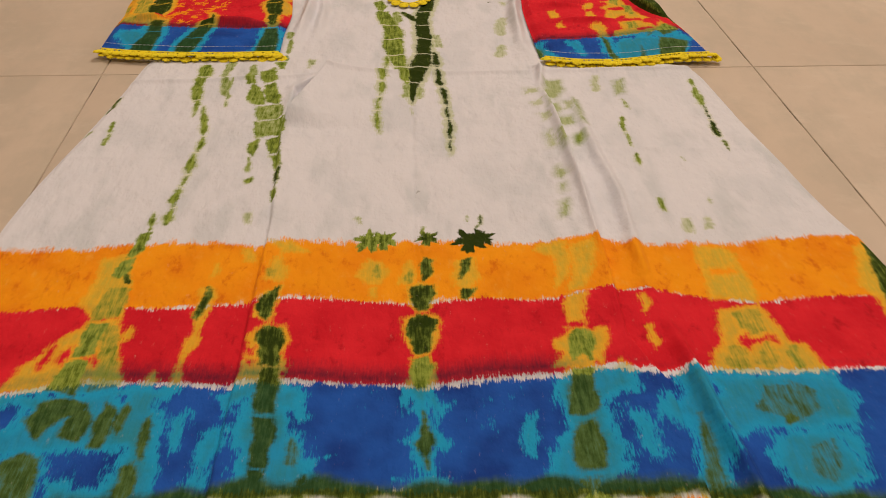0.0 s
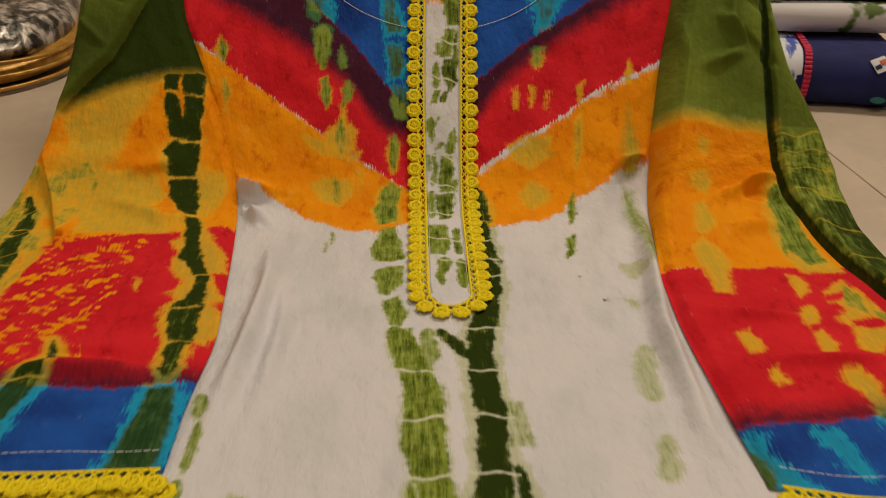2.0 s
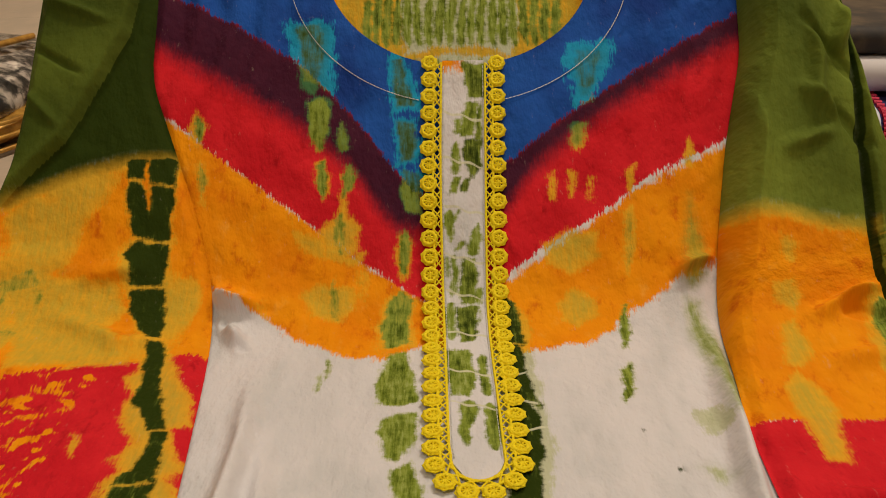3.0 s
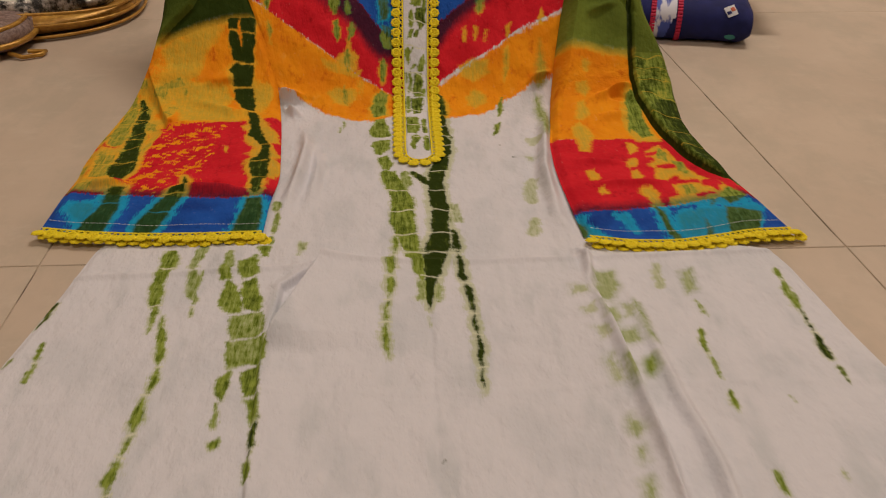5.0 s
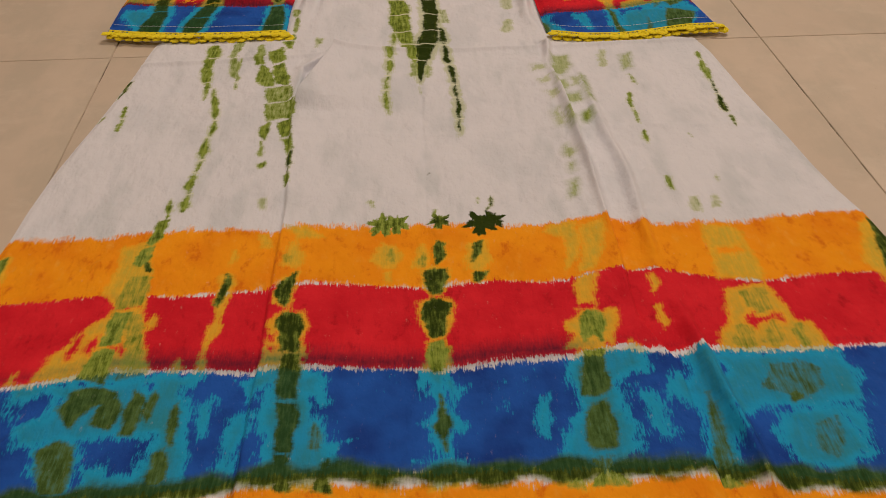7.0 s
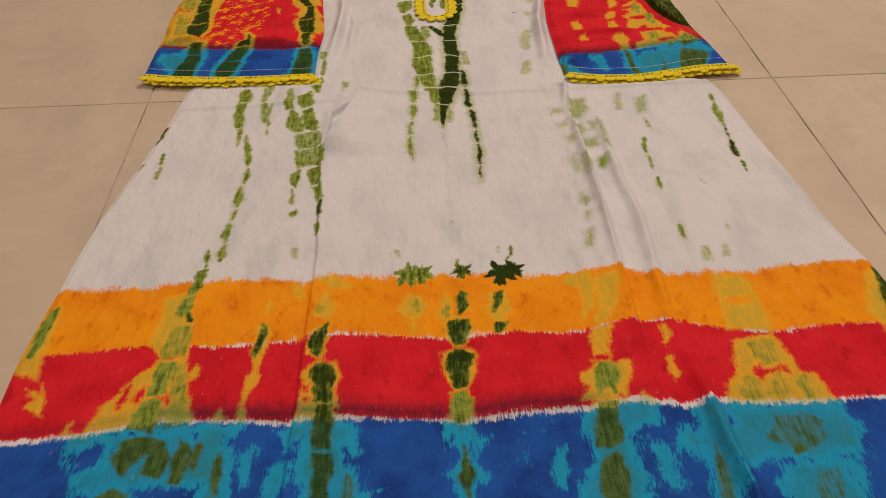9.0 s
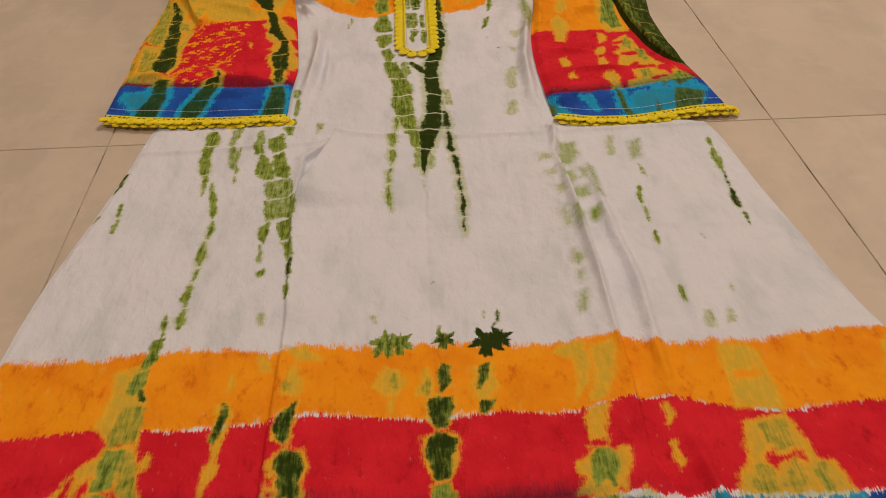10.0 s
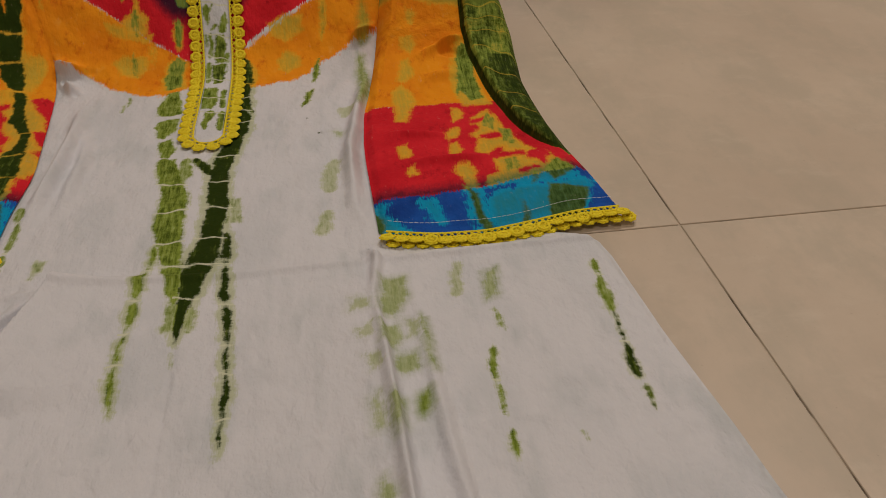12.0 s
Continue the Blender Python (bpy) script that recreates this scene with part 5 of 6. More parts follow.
def sleeve(left):
    if left:
        inner = SLEEVE_LEFT
        outer = curve([(-0.313, 0.78), (-0.3135, 0.84), (-0.312, 0.876), (-0.315, 0.90), (-0.315, 0.944), (-0.311, 1.005), (-0.302, 1.04), (-0.290, 1.077), (-0.280, 1.12), (-0.276, 1.16), (-0.274, 1.219), (-0.27, 1.36)], 0.004)
        hem = level([(-0.315, 0.793), (-0.278, 0.785), (-0.233, 0.780), (-0.19, 0.779), (-0.14, 0.780)])
    else:
        inner = SLEEVE_RIGHT
        outer = curve([(0.267, 0.75), (0.263, 0.775), (0.256, 0.815), (0.248, 0.85), (0.243, 0.89), (0.2405, 0.93), (0.2395, 0.965), (0.2425, 0.995), (0.2435, 1.03), (0.2385, 1.066), (0.231, 1.085), (0.221, 1.112), (0.214, 1.15), (0.210, 1.19), (0.208, 1.36)], 0.006)
        hem = level([(0.10, 0.764), (0.136, 0.755), (0.171, 0.7535), (0.204, 0.760), (0.234, 0.767), (0.27, 0.768)])
    cell = 0.0012 if left else 0.0009
    t, s = np.meshgrid(np.linspace(0, 1, int(0.59 / cell)), np.linspace(0, 1, int(0.165 / cell)), indexing="ij")
    v = 0.775 + t * 0.585
    lo, hi = (outer(v), inner(v)) if left else (inner(v), outer(v))
    u = lo + s * (hi - lo)
    v = v + (hem(u) - 0.775) * (1 - smooth01(t / 0.12))
    d = Dye(u, v, 41 if left else 57)
    edge = np.minimum(s, 1 - s) * (hi - lo)
    h = 0.0085 + 0.0012 * ripple(u, v, 40, 61 + left) + 0.0006 * ripple(u, v, 130, 64 + left)
    if left:
        gb = level([(-0.32, 1.075), (-0.29, 1.09), (-0.264, 1.101), (-0.239, 1.112), (-0.212, 1.119), (-0.17, 1.121)])(u)
        ob = level([(-0.32, 0.955), (-0.288, 0.967), (-0.241, 0.969), (-0.209, 0.981), (-0.14, 0.993)])(u)
        rb = level([(-0.32, 0.846), (-0.258, 0.838), (-0.208, 0.832), (-0.171, 0.83), (-0.14, 0.837)])(u)
        d.band("orange", ob - 0.004, gb + 0.008)
        d.band("red", rb - 0.006, ob)
        fleck = np.minimum(np.minimum(v - rb - 0.004, ob + 0.004 - v), 0.0042 * (ripple(u, v * 0.65, 430, 77) + 0.7 * ripple(u, v, 760, 78)) - 0.0017 - 0.02 * smooth01((u + 0.208) / 0.02))
        d.add("orange", fleck + 0.008)
        d.f["red"] = np.minimum(d.f["red"], -fleck)
        d.add("halo", np.minimum(np.minimum(v - ob + 0.004, gb - v + 0.01), 0.009 * ripple(u, v, 95, 81) - 0.001 - 0.02 * smooth01((u + 0.17) / 0.02)))
        outer_part = smooth01((-0.252 - u + 0.15 * (v - 0.95)) / 0.012) * smooth01((1.075 - v) / 0.02)
        mottle = 0.006 * ripple(u, v, 200, 83) + 0.002 - 0.03 * (1 - outer_part)
        inside = v - rb - 0.004
        d.add("halo", np.minimum(inside, mottle + 0.003))
        d.f["strength"] = np.where(mottle > -0.005, 0.30, d.f["strength"])
        d.add("green", np.minimum(inside, mottle - 0.0045 + 0.004 * ripple(u, v, 300, 84)))
        for k in range(6):
            line = np.abs(v - 0.868 - 0.030 * k - 0.35 * (u + 0.28) - 0.002 * np.sin(u * 300 + k))
            d.f["tie"] = np.where(mottle > 0, np.minimum(d.f["tie"], line), d.f["tie"])
        d.add("halo", np.minimum(blue_edge(v, rb), 0.005 * ripple(u * 1.2, v * 0.6, 200, 85) - 0.0105))
        d.add("violet", 0.006 - np.abs(v - rb - 0.003))
        d.band("blue", 0.70, rb + 0.0005)
        green = v - gb
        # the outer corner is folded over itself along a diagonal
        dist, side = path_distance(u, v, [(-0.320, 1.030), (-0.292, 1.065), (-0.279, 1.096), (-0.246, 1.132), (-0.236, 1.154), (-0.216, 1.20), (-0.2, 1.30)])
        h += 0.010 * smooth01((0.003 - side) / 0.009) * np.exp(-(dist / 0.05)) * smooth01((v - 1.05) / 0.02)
        # green set deeper right of the diagonal, lighter and uneven on the folded corner
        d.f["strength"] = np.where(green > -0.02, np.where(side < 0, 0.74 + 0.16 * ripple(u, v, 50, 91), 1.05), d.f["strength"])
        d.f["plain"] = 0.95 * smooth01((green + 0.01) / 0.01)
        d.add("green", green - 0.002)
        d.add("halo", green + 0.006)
        dist, side = path_distance(u, v, [(-0.258, 0.97), (-0.271, 1.001), (-0.291, 1.066)])
        h += 0.008 * smooth01((0.001 + side) / 0.0025) * np.exp(-(dist / 0.04)) * smooth01((1.075 - v) / 0.015) * smooth01((v - 0.955) / 0.02)
        for pts, a, w in (([(-0.28, 1.17), (-0.245, 1.135)], 0.0012, 0.0025), ([(-0.283, 1.20), (-0.235, 1.17)], -0.0014, 0.002), ([(-0.28, 1.23), (-0.22, 1.205)], 0.0014, 0.003),
                          ([(-0.265, 0.972), (-0.252, 0.973)], -0.003, 0.002), ([(-0.24, 0.848), (-0.15, 0.84)], 0.0022, 0.005), ([(-0.235, 0.862), (-0.17, 0.857)], -0.0015, 0.004),
                          ([(-0.305, 0.855), (-0.26, 0.862)], 0.002, 0.004), ([(-0.25, 1.03), (-0.2, 1.0), (-0.17, 1.005)], 0.0016, 0.007), ([(-0.24, 1.05), (-0.19, 1.06)], 0.0012, 0.006)):
            h += ridge(u, v, pts, 3.4 * a, w)
    # left sleeve dye
        d.streak([(-0.164, 0.905, 0.006), (-0.160, 0.870, 0.005), (-0.157, 0.845, 0.004), (-0.156, 0.837, 0.002)], 0.9, 0.006, ties=(0.898, 0.867,))
        d.bleach([(-0.2111, 1.0518), (-0.2139, 1.0655), (-0.2053, 1.0753), (-0.2104, 1.0988), (-0.2124, 1.1229), (-0.1851, 1.1243), (-0.1818, 1.0984), (-0.1852, 1.0783), (-0.1816, 1.0716), (-0.1858, 1.0651), (-0.1851, 1.0549), (-0.1801, 1.0513), (-0.1816, 1.0360), (-0.1804, 1.0183), (-0.1791, 1.0056), (-0.1670, 0.9809), (-0.1522, 0.9562), (-0.1489, 0.9385), (-0.1567, 0.9305), (-0.1486, 0.9146), (-0.1433, 0.9126), (-0.1481, 0.9002), (-0.1404, 0.8932), (-0.1380, 0.8803), (-0.1444, 0.8656), (-0.1664, 0.8662), (-0.1600, 0.8778), (-0.1665, 0.8842), (-0.1643, 0.8939), (-0.1643, 0.9007), (-0.1751, 0.9154), (-0.1763, 0.9155), (-0.1704, 0.9229), (-0.1794, 0.9352), (-0.1827, 0.9526), (-0.1802, 0.9570), (-0.1876, 0.9715), (-0.1823, 0.9763), (-0.1903, 1.0033), (-0.2008, 1.0235), (-0.2015, 1.0364)])
        d.blot([(-0.2138, 1.1212), (-0.2043, 1.1221), (-0.1851, 1.1233), (-0.1846, 1.1073), (-0.1984, 1.1075), (-0.2001, 1.1093), (-0.2112, 1.1091)], 1.0)
        d.blot([(-0.2101, 1.1070), (-0.2014, 1.1059), (-0.1967, 1.0902), (-0.1950, 1.1051), (-0.1844, 1.1049), (-0.1831, 1.0950), (-0.1856, 1.0850), (-0.1855, 1.0737), (-0.2054, 1.0763), (-0.2079, 1.0954)], 1.0)
        d.blot([(-0.2042, 1.0730), (-0.1862, 1.0704), (-0.1867, 1.0651), (-0.1874, 1.0463), (-0.2037, 1.0466), (-0.2049, 1.0587), (-0.2107, 1.0655)], 1.0)
        d.blot([(-0.2024, 1.0431), (-0.1855, 1.0428), (-0.1841, 1.0360), (-0.1833, 1.0231), (-0.1815, 1.0057), (-0.1880, 1.0059), (-0.1943, 1.0138), (-0.2017, 1.0280)], 1.0)
        d.blot([(-0.1870, 1.0021), (-0.1797, 1.0019), (-0.1741, 0.9863), (-0.1710, 0.9710), (-0.1655, 0.9566), (-0.1591, 0.9326), (-0.1674, 0.9328), (-0.1733, 0.9478), (-0.1787, 0.9524), (-0.1778, 0.9663), (-0.1816, 0.9813)], 1.0)
        d.blot([(-0.1657, 0.9299), (-0.1590, 0.9297), (-0.1558, 0.9149), (-0.1530, 0.8990), (-0.1599, 0.8992), (-0.1631, 0.9077), (-0.1631, 0.9151)], 1.0)
        d.blot([(-0.1595, 0.8965), (-0.1524, 0.8969), (-0.1513, 0.8776), (-0.1518, 0.8658), (-0.1591, 0.8660), (-0.1588, 0.8809), (-0.1575, 0.8888)], 1.0)
        d.spare([(-0.2018, 1.1193), (-0.1996, 1.1193), (-0.1970, 1.1020), (-0.1968, 1.0912), (-0.1995, 1.1021)])
        d.bleach([(-0.2773, 1.0896), (-0.2631, 1.1029), (-0.2370, 1.0958), (-0.2357, 1.0824), (-0.2434, 1.0660), (-0.2551, 1.0595), (-0.2745, 1.0665)])
        d.bleach([(-0.2723, 1.0493), (-0.2481, 1.0525), (-0.2107, 1.0482), (-0.2032, 1.0280), (-0.2107, 1.0143), (-0.1912, 0.9868), (-0.2325, 0.9778), (-0.2469, 0.9733)])
        d.bleach([(-0.1978, 0.9218), (-0.1985, 0.9297), (-0.1955, 0.9276), (-0.1932, 0.9167)])
        d.streak([(-0.156, 0.829, 0.006), (-0.155, 0.807, 0.009), (-0.156, 0.782, 0.010)], 0.8, 0.005)
        d.streak([(-0.292, 1.030, 0.004), (-0.287, 0.985, 0.006), (-0.2815, 0.945, 0.007), (-0.2785, 0.912, 0.009), (-0.279, 0.89, 0.012), (-0.278, 0.870, 0.010)], 0.9, 0.007, ties=(0.992, 0.945, 0.899, 0.861,))
        d.streak([(-0.271, 0.852, 0.006), (-0.2695, 0.815, 0.008), (-0.276, 0.786, 0.011)], 0.9, 0.006, ties=(0.826,))
        d.streak([(-0.220, 0.871, 0.002), (-0.218, 0.856, 0.004), (-0.221, 0.842, 0.007), (-0.226, 0.812, 0.009), (-0.234, 0.782, 0.011)], 0.9, 0.006, ties=(0.839, 0.809,))
        d.streak([(-0.304, 1.044, 0.005), (-0.302, 0.989, 0.007), (-0.297, 0.934, 0.007)], 0.35, 0.005, ties=(1.018, 0.983,))
        d.streak([(-0.299, 0.913, 0.007), (-0.295, 0.876, 0.007)], 0.3, 0.005, ties=(0.898,))
        d.patch([(-0.291, 0.819, 0.012), (-0.273, 0.790, 0.007)], 0.005)
    else:
        gb = level([(0.09, 1.080), (0.126, 1.078), (0.15, 1.078), (0.17, 1.070), (0.195, 1.067), (0.28, 1.062)])(u)
        ob = level([(0.09, 0.931), (0.125, 0.929), (0.165, 0.929), (0.195, 0.926), (0.28, 0.93)])(u)
        rb = level([(0.09, 0.796), (0.14, 0.797), (0.186, 0.804), (0.23, 0.815), (0.29, 0.820)])(u)
        crease = [(0.248, 0.842), (0.240, 0.849), (0.2315, 0.861), (0.2235, 0.876), (0.216, 0.902), (0.2105, 0.932), (0.205, 0.965), (0.199, 0.998), (0.1965, 1.036), (0.1972, 1.072), (0.1995, 1.118), (0.2025, 1.152), (0.2045, 1.188), (0.205, 1.36)]
        dist, side = path_distance(u, v, crease)
        d.band("orange", ob - 0.003, gb + 0.006)
        d.band("red", rb - 0.006, ob + 0.001)
        d.add("halo", np.minimum(blue_edge(v, rb), 0.005 * ripple(u * 1.2, v * 0.6, 200, 86) - 0.0105 + 0.03 * (u - 0.2)))
        d.add("halo", np.minimum(np.minimum(v - ob, gb - v), 0.005 * ripple(u, v, 160, 87) - 0.0065))
        d.add("violet", 0.005 - np.abs(v - rb - 0.004))
        d.band("blue", 0.70, rb + 0.0012)
        green = np.maximum(v - gb, np.where(side > -0.002, side * 1.0 + 0.002, -0.05))
        d.f["strength"] = np.where(green > -0.02, 0.60 + 0.20 * ripple(u, v, 60, 93) + 0.10 * (side > 0), d.f["strength"])
        d.f["plain"] = 0.92 * smooth01((v - gb + 0.01) / 0.01)
        d.add("green", green - 0.001)
        d.add("halo", green + 0.007)
        flap = (side > 0) & (v > 0.985) & (v < 1.066)
        d.f["strength"] = np.where(flap, 0.56 + 0.16 * ripple(u, v * 0.4, 300, 95), d.f["strength"])
        for k, t0 in enumerate((1.062, 1.045, 1.02, 0.985, 0.955, 0.925, 0.898)):
            line = np.abs(v - t0 + 0.35 * (u - 0.235) * (1 if k > 2 else -0.2) - 0.002 * np.sin(u * 260 + k))
            d.f["tie"] = np.where(side > 0, np.minimum(d.f["tie"], line), d.f["tie"])
        # shade inside the crease gap, painted into the dye as a dark green line
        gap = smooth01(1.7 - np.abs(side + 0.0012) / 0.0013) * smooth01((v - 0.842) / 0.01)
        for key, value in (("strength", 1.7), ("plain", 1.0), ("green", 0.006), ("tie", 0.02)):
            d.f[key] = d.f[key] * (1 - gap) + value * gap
        # the back half is turned over the front with a gap along the crease, darkened above
        h += 0.0075 * smooth01((side + 0.0010) / 0.0042) * np.exp(-(dist / 0.03)) * smooth01((v - 0.842) / 0.03)
        trench = np.exp(-((side + 0.0014) / 0.0013) ** 4) * smooth01((v - 0.842) / 0.02)
        for pts, a, w in (([(0.15, 0.99), (0.185, 1.012), (0.2, 1.022)], 0.0024, 0.004), ([(0.16, 1.005), (0.198, 0.992)], -0.0016, 0.004), ([(0.15, 0.965), (0.19, 0.972)], 0.0014, 0.005),
                          ([(0.172, 1.20), (0.205, 1.145)], -0.0022, 0.0026), ([(0.165, 1.155), (0.195, 1.125)], 0.0020, 0.004), ([(0.178, 1.22), (0.182, 1.17), (0.176, 1.12)], 0.0018, 0.004),
                          ([(0.188, 1.16), (0.208, 1.21)], 0.003, 0.004), ([(0.15, 1.11), (0.19, 1.125)], 0.0018, 0.004), ([(0.183, 1.145), (0.204, 1.105)], -0.0024, 0.0024),
                          ([(0.11, 0.885), (0.17, 0.875)], 0.0012, 0.004), ([(0.115, 0.84), (0.2, 0.843)], 0.0014, 0.004), ([(0.14, 1.2), (0.146, 1.12), (0.135, 1.06)], 0.0012, 0.004)):
            h += ridge(u, v, pts, 3.4 * a, w)
    # right sleeve dye
        d.bleach([(0.1474, 1.0650), (0.1550, 1.0577), (0.1507, 1.0416), (0.1451, 1.0513)])
        d.bleach([(0.1399, 1.0214), (0.1501, 1.0263), (0.1531, 1.0086), (0.1452, 0.9977), (0.1388, 1.0068)])
        d.bleach([(0.1360, 0.9877), (0.1444, 0.9929), (0.1485, 0.9745), (0.1404, 0.9623), (0.1318, 0.9666)])
        d.bleach([(0.1266, 0.9519), (0.1359, 0.9625), (0.1438, 0.9477), (0.1462, 0.9361), (0.1336, 0.9021), (0.1253, 0.9025), (0.1272, 0.9238), (0.1246, 0.9369)])
        d.bleach([(0.1733, 0.9217), (0.1792, 0.9188), (0.1767, 0.9044), (0.1683, 0.8973)])
        d.bleach([(0.1644, 0.8862), (0.1726, 0.8914), (0.1723, 0.8780), (0.1635, 0.8692), (0.1611, 0.8769)])
        d.bleach([(0.1624, 0.8633), (0.1691, 0.8682), (0.1704, 0.8556), (0.1633, 0.8445), (0.1582, 0.8475)])
        d.bleach([(0.1612, 0.8336), (0.1715, 0.8352), (0.1761, 0.8250), (0.1727, 0.8103), (0.1742, 0.7950), (0.1674, 0.7976), (0.1655, 0.8125), (0.1602, 0.8250)])
        d.bleach([(0.1239, 0.8634), (0.1313, 0.8676), (0.1324, 0.8500), (0.1259, 0.8475)])
        d.bleach([(0.1286, 0.8349), (0.1332, 0.8368), (0.1357, 0.8260), (0.1302, 0.8223), (0.1275, 0.8270)])
        d.bleach([(0.1850, 0.9041), (0.1990, 0.9145), (0.2035, 0.9032), (0.2123, 0.8671), (0.2242, 0.8483), (0.2348, 0.8374), (0.2368, 0.8173), (0.2482, 0.8104), (0.2213, 0.7991), (0.2129, 0.8044), (0.1797, 0.8020), (0.1832, 0.8162), (0.1922, 0.8204), (0.1912, 0.8323), (0.1913, 0.8426), (0.1806, 0.8501), (0.1850, 0.8683), (0.1797, 0.8761), (0.1877, 0.8876), (0.1835, 0.8934)])
        d.spare([(0.1833, 0.8991), (0.1950, 0.9028), (0.1922, 0.8971), (0.1827, 0.8934)])
        d.spare([(0.1874, 0.8750), (0.1998, 0.8761), (0.2147, 0.8731), (0.2129, 0.8686), (0.1950, 0.8686), (0.1855, 0.8698)])
        d.spare([(0.1888, 0.8462), (0.2012, 0.8536), (0.2004, 0.8465), (0.2161, 0.8472), (0.2157, 0.8416), (0.1977, 0.8396), (0.1903, 0.8399)])
        d.spare([(0.2184, 0.8436), (0.2321, 0.8487), (0.2337, 0.8409), (0.2253, 0.8263), (0.2237, 0.8337), (0.2172, 0.8360)])
        d.spare([(0.2056, 0.8218), (0.2218, 0.8251), (0.2204, 0.8218), (0.2059, 0.8179)])
        d.blot([(0.1988, 0.9077), (0.2017, 0.8926), (0.1962, 0.8817), (0.1911, 0.8914)], 0.38)
        d.blot([(0.2029, 0.8845), (0.2114, 0.8802), (0.2097, 0.8583), (0.2028, 0.8630)], 0.4)
        d.blot([(0.1999, 0.8354), (0.2087, 0.8384), (0.2070, 0.8250), (0.1981, 0.8214)], 0.35)
        d.blot([(0.2224, 0.8179), (0.2361, 0.8319), (0.2458, 0.8169), (0.2270, 0.8038)], 0.5)
        d.blot([(0.2136, 0.8163), (0.2187, 0.8129), (0.2119, 0.8013)], 0.35)
        d.bleach([(0.1873, 1.0171), (0.1989, 1.0033), (0.1988, 0.9697), (0.2050, 0.9230), (0.1830, 0.9240), (0.1776, 0.9372), (0.1768, 0.9638)])
        d.blot([(0.1910, 1.0073), (0.1979, 1.0033), (0.1970, 0.9698), (0.2005, 0.9363), (0.1901, 0.9325), (0.1843, 0.9499), (0.1796, 0.9411), (0.1853, 0.9701), (0.1855, 0.9896)], 0.55)
        d.bleach([(0.1786, 0.7901), (0.1925, 0.7984), (0.2558, 0.8039), (0.2330, 0.7590), (0.1933, 0.7517), (0.1793, 0.7496), (0.1768, 0.7764)])
        d.bleach([(0.1638, 0.8076), (0.1722, 0.8011), (0.1755, 0.7776), (0.1825, 0.7495), (0.1697, 0.7500), (0.1650, 0.7724), (0.1631, 0.7907)])
        d.blot([(0.1655, 0.8044), (0.1700, 0.7951), (0.1728, 0.7749), (0.1793, 0.7496), (0.1729, 0.7499), (0.1684, 0.7723), (0.1655, 0.7924)], 0.6)
        d.bleach([(0.0971, 0.7951), (0.1070, 0.7900), (0.1130, 0.7717), (0.1196, 0.7623), (0.1056, 0.7597), (0.1013, 0.7749)])
        d.blot([(0.0953, 0.7922), (0.1033, 0.7826), (0.1063, 0.7681), (0.1018, 0.7577), (0.0977, 0.7739)], 0.6)
        d.bleach([(0.1327, 0.7907), (0.1391, 0.7922), (0.1438, 0.7667), (0.1388, 0.7701)])
        d.blot([(0.2003, 0.7834), (0.2018, 0.7710), (0.2003, 0.7514), (0.1960, 0.7541)], 0.4)
        d.blot([(0.2213, 0.7991), (0.2497, 0.7920), (0.2325, 0.7580), (0.2154, 0.7639)], 0.55)
    h *= 0.15 + 0.85 * np.sqrt(np.clip(edge / 0.007, 0, 1))
    h *= 0.55 + 0.45 * smooth01(t / 0.05)
    h = np.maximum(h, 0.0052)
    # stuffed from within above the elbow
    if not left:
        h -= 0.45 * (h - 0.0012) * trench
        h += 0.025 * smooth01((v - 0.93) / 0.12) * np.sqrt(np.clip(edge / 0.012, 0, 1))
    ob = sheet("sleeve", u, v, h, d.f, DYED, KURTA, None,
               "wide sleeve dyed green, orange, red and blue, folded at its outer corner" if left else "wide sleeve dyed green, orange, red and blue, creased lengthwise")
    ends = (-0.311, -0.143) if left else (0.106, 0.263)
    # a row of pale stitches above the hem
    bm = bmesh.new()
    us = np.linspace(ends[0] + 0.002, ends[1] - 0.002, 46)
    vs = hem(us) + 0.0105 + 0.0008 * np.sin(us * 90)
    pts = lay(us, vs, np.full(us.shape, 0.0083))
    for k in range(0, 45):
        cord(bm, [pts[k], pts[k] * 0.2 + pts[k + 1] * 0.8], 0.00022, 3)
    part("hem_stitching", bm, THREAD, ob, "pale blue hem stitches")
    lace(ob, us_from=ends[0], us_to=ends[1], hem=hem, seed=5 + left)
    return ob


# ---- lace ----
def rosette_mesh():
    bm = bmesh.new()
    n = 12
    ring = [(0.0036 * math.cos(k * math.tau / n), 0.0036 * math.sin(k * math.tau / n), 0.0) for k in range(n)]
    cord(bm, ring, 0.0012, 5, True)
    outer = [(0.0047 * math.cos(k * math.tau / 16) * (1 + 0.07 * (-1) ** k), 0.0047 * math.sin(k * math.tau / 16) * (1 + 0.07 * (-1) ** k), -0.0003) for k in range(16)]
    cord(bm, outer, 0.0006, 4, True)
    for k in range(8):
        a = k * math.tau / 8 + 0.3
        cord(bm, [(0.0008 * math.cos(a), 0.0008 * math.sin(a), 0.0004), (0.0032 * math.cos(a), 0.0032 * math.sin(a), 0.0)], 0.0006, 4)
    centre = bm.verts.new((0, 0, 0.0012))
    rim = [bm.verts.new((0.0021 * math.cos(k * math.tau / 8), 0.0021 * math.sin(k * math.tau / 8), 0)) for k in range(8)]
    for k in range(8):
        bm.faces.new((centre, rim[k], rim[(k + 1) % 8]))
    me = bpy.data.meshes.new("rosette")
    bm.to_mesh(me)
    bm.free()
    me.materials.append(LACE)
    me.shade_smooth()
    return me


ROSETTE = rosette_mesh()


